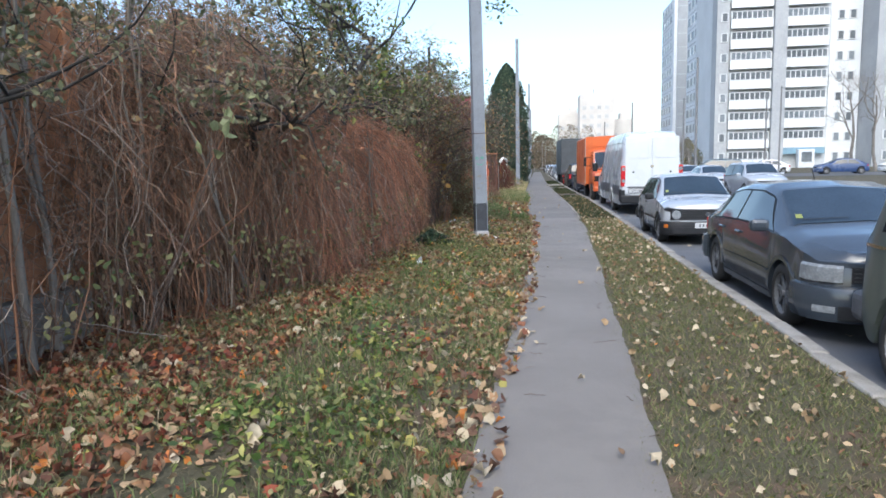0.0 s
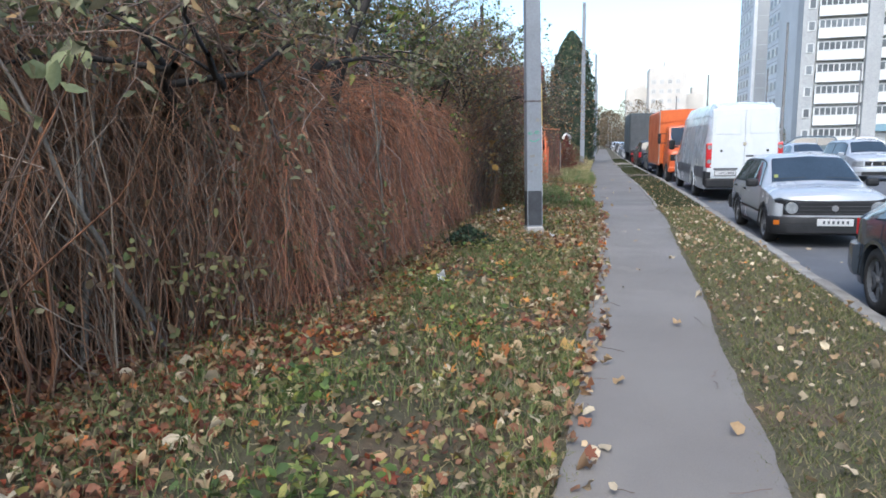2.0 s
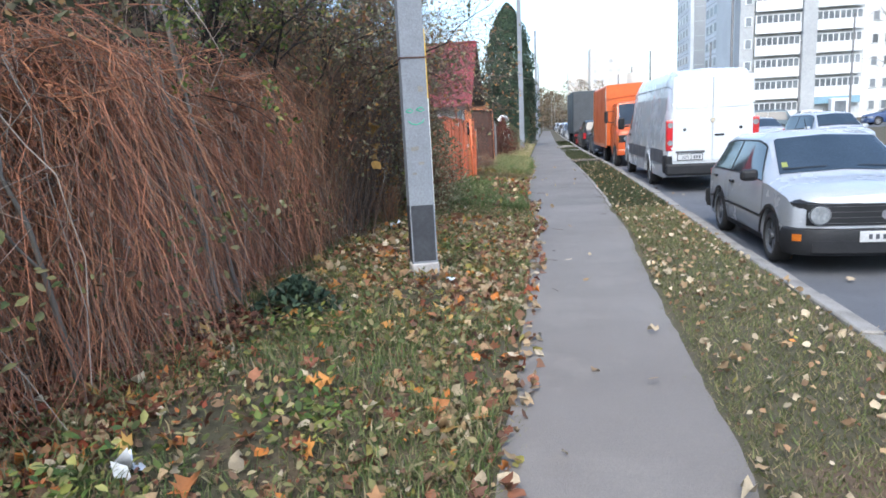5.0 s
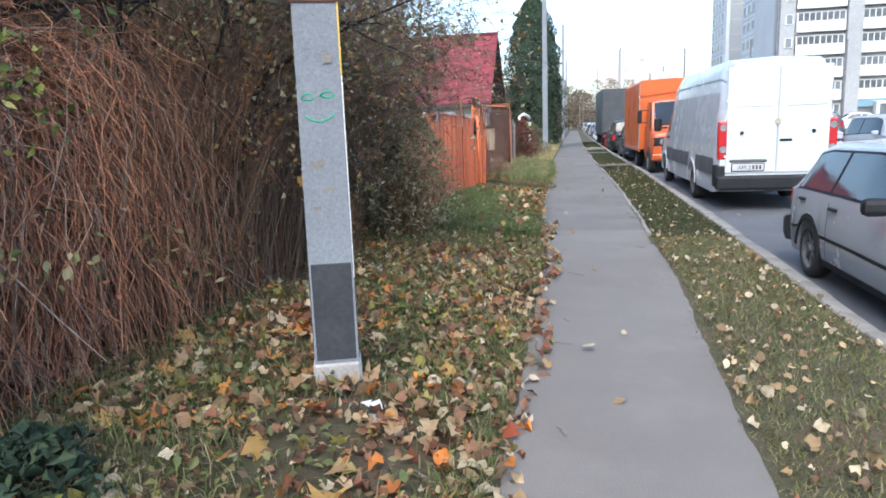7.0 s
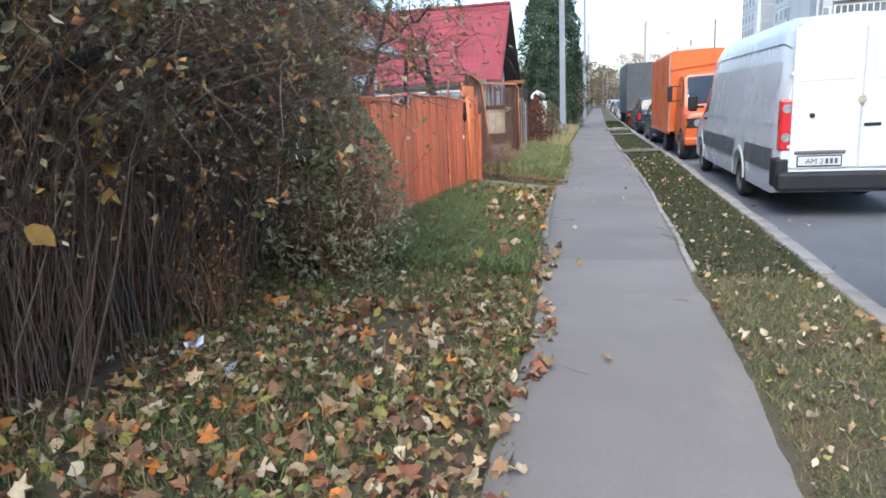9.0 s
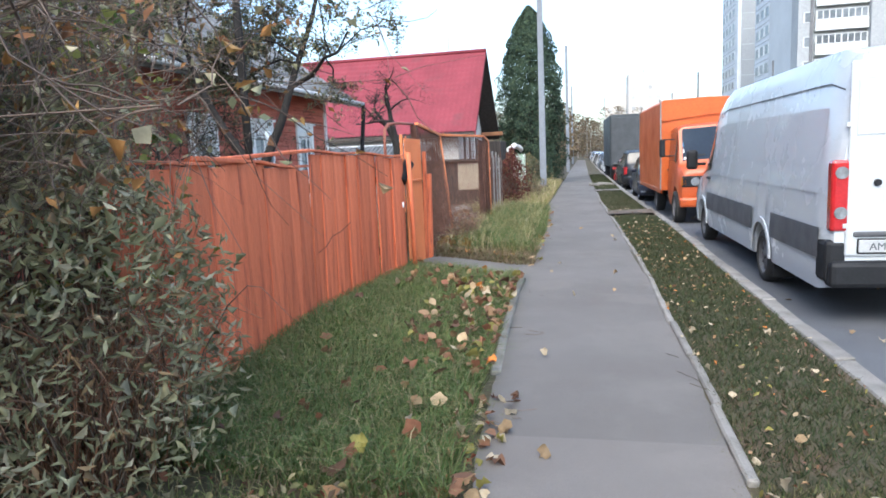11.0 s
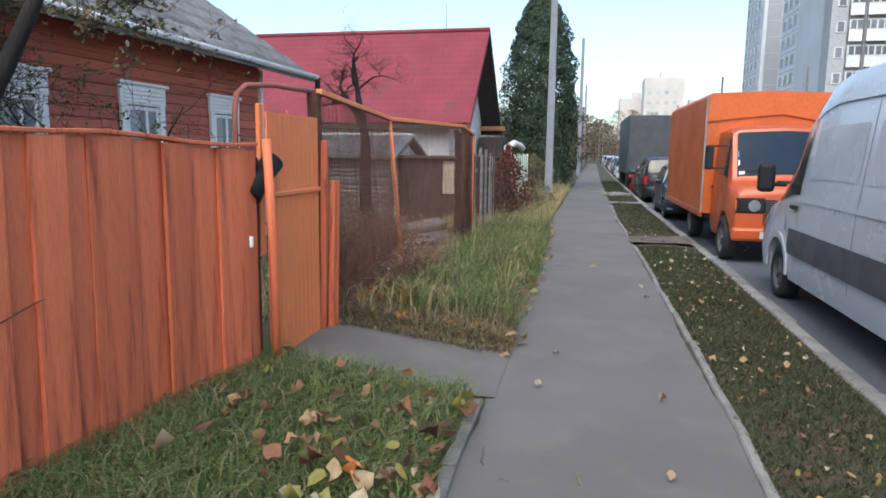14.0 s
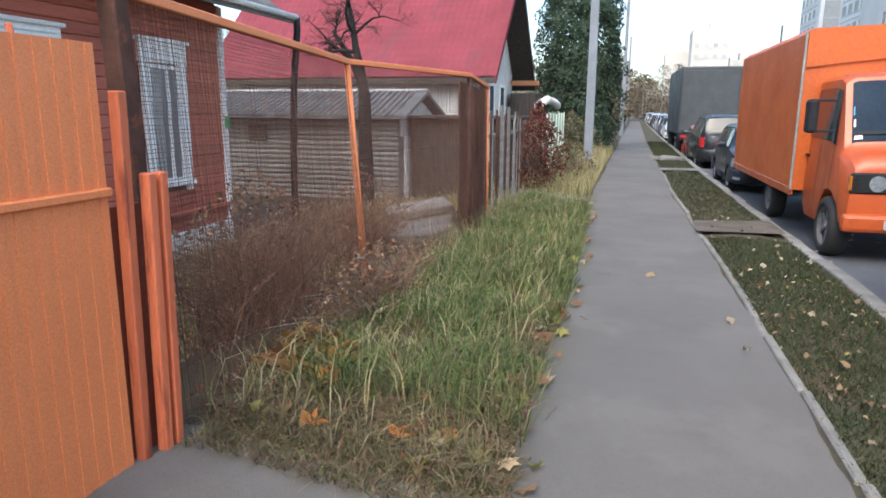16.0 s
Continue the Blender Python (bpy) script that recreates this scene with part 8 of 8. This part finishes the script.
sward("grass", "low matted grass lapping over the gate apron", 7000, lambda y, u: path_left(y) + 0.04 - u * (path_left(y) + 0.55), 25.22, 25.75, 0.03, 0.13, 0.007, 1.8, MATTED)
sward("grass", "dry straw grass around a street pole", 9000, lambda y, u: path_left(y) - 0.05 - u * 1.3, 35.7, 50.0, 0.1, 0.5, 0.012, 0.9, STRAW)
sward("grass", "rank yard grass behind fences", 9000, lambda y, u: -1.4 - u * 3.2, 25.5, 37.0, 0.1, 0.5, 0.01, 0.9, STRAW)

sward("grass", "grass creeping over the edge of the footpath", 9000, lambda y, u: path_right(y) - 0.07 + u * 0.16 + 0.05 * np.sin(y * 3.7) * np.sin(y * 1.3), 1.0, 20.0, 0.015, 0.05, 0.008, 1.3, GRASS_DULL)
sward("grass", "dry grass creeping over the edge of the footpath", 6000, lambda y, u: path_left(y) + 0.06 - u * 0.2 + 0.05 * np.sin(y * 2.9) * np.sin(y * 1.7), 1.0, 20.0, 0.02, 0.07, 0.008, 1.3, GRASS_DULL)
# low broad-leaved weeds on the bank
n = 11500
y = gg.uniform(1.0, 19.0, n)
u = gg.uniform(0, 1, n)
x = path_left(y) - 0.12 - u * (path_left(y) - hedge_x(y) - 0.05)
k = (np.sin(x * 2.7 + y * 2.1) + np.sin(y * 3.3 - x * 1.1) + gg.normal(0, 0.35, n) + np.clip(1.2 - u * 1.6, -0.4, 0.6)) > -0.2
C = np.stack([x, y, land(x, y) + gg.uniform(0.01, 0.12, n)], 1)[k]
stuff(part("weeds", leaves("weeds", C, unit(gg.normal(0, 0.6, (len(C), 3)) + [0, 0, 1]), gg.uniform(0.025, 0.065, len(C)), shape=LEAF_OVAL, rng=gg), WEED_LEAF), "low green and yellow weeds on the bank", "weeds")


seeds = [(0.15, 3.6), (0.35, 4.3), (-0.3, 3.9), (0.1, 5.6), (-0.35, 6.6), (0.3, 8.2), (-0.5, 9.4), (0.2, 10.4), (-0.3, 11.8), (0.45, 14.8)]
n = 2200
pick = gg.integers(0, len(seeds), n)
sx, sy = np.array(seeds)[pick, 0], np.array(seeds)[pick, 1]
x, y = sx + gg.normal(0, 0.16, n), sy + gg.normal(0, 0.22, n)
C = np.stack([x, y, land(x, y) + np.abs(gg.normal(0.04, 0.06, n))], 1)
stuff(part("weeds", leaves("weeds", C, unit(gg.normal(0, 0.6, (n, 3)) + [0, 0, 1]), gg.uniform(0.03, 0.07, n), shape=LEAF_OVAL, rng=gg), GREEN_LEAF), "clumps of fresh green weeds on the bank", "weeds")


def litter(label, n, xf, y0, y1, smin, smax, material, lift=0.012, shape=LEAF_MAPLE, flat=0.35, zf=None):
    y = gg.uniform(y0, y1, n)
    x = xf(y, gg.uniform(0, 1, n))
    z = (land(x, y) if zf is None else zf(x, y)) + lift + gg.uniform(0, 0.03, n)
    N = unit(gg.normal(0, flat, (n, 3)) + [0, 0, 1])
    stuff(part("fallen_leaves", leaves("fallen leaves", np.stack([x, y, z], 1), N, gg.uniform(smin, smax, n), shape, gg, 1.3), material), label, "fallen leaves")


bank = lambda y, u: path_left(y) - u ** 0.85 * (path_left(y) - hedge_x(y) + 0.3)
edge = lambda y, u: path_left(y) + 0.12 + 0.04 * np.sin(y * 2.3) - u ** 1.25 * 0.75
foot = lambda y, u: hedge_x(y) - 0.4 + u ** 1.6 * (2.7 - 0.16 * y)
litter("red-brown fallen leaves drifted at a hedge foot", 8000, foot, 0.5, 12.0, 0.035, 0.09, RED_LITTER, 0.02, LEAF_CRISP, 0.8)
litter("brown and tan fallen leaves over the bank", 2600, bank, 0.5, 18.8, 0.035, 0.085, LITTER, 0.015, LEAF_CRISP, 0.8)
litter("red-brown maple leaves over the bank", 420, bank, 0.5, 18.8, 0.05, 0.1, RED_LITTER, 0.03, LEAF_MAPLE, 0.9)
litter("tan oval fallen leaves over the bank", 2000, bank, 0.5, 18.8, 0.03, 0.065, LITTER, shape=LEAF_OVAL, flat=0.9)
litter("small dead leaves over the bank", 7000, bank, 0.5, 18.8, 0.018, 0.045, RED_LITTER, shape=LEAF_OVAL, flat=0.6)
litter("scattered pale leaves over the bank", 420, bank, 0.5, 18.8, 0.05, 0.1, PALE_LITTER, 0.04, LEAF_CRISP, 0.7)
litter("drift of tan leaves along the path edge", 950, edge, 0.5, 20.0, 0.04, 0.095, LITTER, 0.02, LEAF_CRISP, 0.7)
litter("drift of brown maple leaves along the path edge", 330, edge, 0.5, 20.0, 0.05, 0.11, RED_LITTER, 0.03, flat=0.8)
litter("pale leaves along the path edge", 300, edge, 0.5, 20.0, 0.05, 0.11, PALE_LITTER, 0.025, LEAF_CRISP, 0.7)
litter("amber maple leaves on the bank", 110, lambda y, u: path_left(y) - 0.1 - u * 2.2, 7.0, 18.0, 0.08, 0.16, AMBER, 0.03)
litter("amber leaves around a street pole", 110, lambda y, u: -0.9 + u * 1.9, 12.0, 17.0, 0.08, 0.15, AMBER, 0.03)
litter("tan and brown leaves heaped behind a street pole", 950, lambda y, u: path_left(y) - 0.05 - u * 2.1, 12.8, 17.6, 0.04, 0.09, LITTER, 0.04, LEAF_CRISP, 0.8)
litter("brown maple leaves heaped behind a street pole", 170, lambda y, u: path_left(y) - 0.05 - u * 2.0, 12.8, 17.6, 0.06, 0.12, LITTER, 0.05, LEAF_MAPLE, 0.8)
litter("brown leaves on grass by an orange fence", 110, lambda y, u: path_left(y) - u ** 1.5 * 1.5, 18.5, 24.2, 0.06, 0.13, LITTER, 0.13, LEAF_CRISP, 0.8)
litter("few brown leaves by the footpath edge", 110, lambda y, u: path_left(y) - 0.02 - u ** 1.4 * 0.75, 20.6, 23.2, 0.05, 0.12, LITTER, 0.17, LEAF_CRISP, 0.9)
litter("brown leaves by the gate and grass tuft", 150, lambda y, u: path_left(y) + 0.05 - u * 1.3, 25.4, 28.5, 0.07, 0.15, LITTER, 0.06)
litter("heap of orange-brown leaves in matted grass", 75, lambda y, u: -0.62 + u * 0.5, 25.95, 26.5, 0.08, 0.15, AMBER_DULL, 0.12, LEAF_CRISP, 0.9)
litter("brown dead weeds leaves by a mesh fence", 1500, lambda y, u: -0.75 + u ** 1.5 * 0.8, 25.5, 30.0, 0.02, 0.05, RED_LITTER, 0.05, LEAF_OVAL, 0.9)
litter("tan leaves along grass", 130, edge, 25.5, 36.0, 0.06, 0.13, LITTER, 0.03)
litter("pale fallen leaves on the road verge", 800, lambda y, u: path_right(y) + 0.02 + u * (kerb_x(y) - path_right(y) - 0.1), 0.5, 19.0, 0.025, 0.075, PALE_LITTER, 0.03, LEAF_CRISP, 0.9)
litter("few pale fallen leaves on the far verge", 110, lambda y, u: path_right(y) + 0.02 + u * (kerb_x(y) - path_right(y) - 0.1), 19.0, 34.0, 0.03, 0.07, PALE_LITTER, 0.03, LEAF_CRISP, 0.6)
litter("brown fallen leaves on the road verge", 1300, lambda y, u: path_right(y) + 0.02 + u * (kerb_x(y) - path_right(y) - 0.1), 0.5, 30.0, 0.02, 0.05, LITTER, 0.02, shape=LEAF_OVAL, flat=0.7)
litter("single leaves lying on the footpath", 34, lambda y, u: path_left(y) + u * (path_right(y) - path_left(y)), 2.0, 30.0, 0.04, 0.1, PALE_LITTER, 0.01, LEAF_CRISP, zf=lambda x, y: 0 * x + 0.005)
litter("single leaves lying on the road", 70, lambda y, u: kerb_x(y) + 0.12 + u ** 2 * 2.5, 2.0, 34.0, 0.04, 0.09, PALE_LITTER, 0.01, zf=lambda x, y: 0 * x + ROAD_Z)
twg = thing("twigs", "short dry twigs lying on the footpath edge", "twigs", kind="stuff")
n = 46
y = gg.uniform(2, 30, n)
x = np.where(gg.uniform(0, 1, n) < 0.6, path_left(y) + gg.uniform(0, 0.3, n), path_right(y) - gg.uniform(-0.1, 0.2, n))
a = gg.uniform(0, 3.14, n)
s = np.linspace(-0.5, 0.5, 5)[None] * gg.uniform(0.06, 0.22, n)[:, None]
P = np.stack([x[:, None] + np.cos(a)[:, None] * s + gg.normal(0, 0.008, (n, 5)), y[:, None] + np.sin(a)[:, None] * s + gg.normal(0, 0.008, (n, 5)), 0.018 + 0 * s], -1)
part("twig", tubes("twig", P, np.full((n, 5), 0.0025)), TWIG, twg)
for x, y, lab in ((-0.75, 16.3, "white crumpled plastic litter on leaves"), (-0.35, 16.0, "white torn paper litter on leaves"), (0.55, 13.1, "pale scrap of litter by the path"), (-0.3, 9.7, "white scrap of paper in the grass")):
    rl = np.random.default_rng(int(y * 10))
    t = thing("litter", lab, "litter")
    part("scrap", leaves("scrap", np.array([[x, y, float(land(x, y)) + 0.05]]) + rl.normal(0, 0.03, (5, 3)), unit(rl.normal(0, 0.8, (5, 3)) + [0, 0, 1]), rl.uniform(0.07, 0.12, 5), rng=rl, curl=3), PAPER, t)
bricks = thing("brick_pile", "grey broken bricks and planks on the verge", "rubble")
for i, (dx, dy, a) in enumerate(((0, 0, 10), (0.3, 0.25, -20), (-0.3, 0.4, 40), (0.1, 0.7, 5))):
    part("brick", box_bm(0.5, 0.22, 0.12, (0, 0, 0), 0.015), KERB, bricks, m=pose(2.35 + dx, 46.0 + dy, 0.01, 0, 4, a))
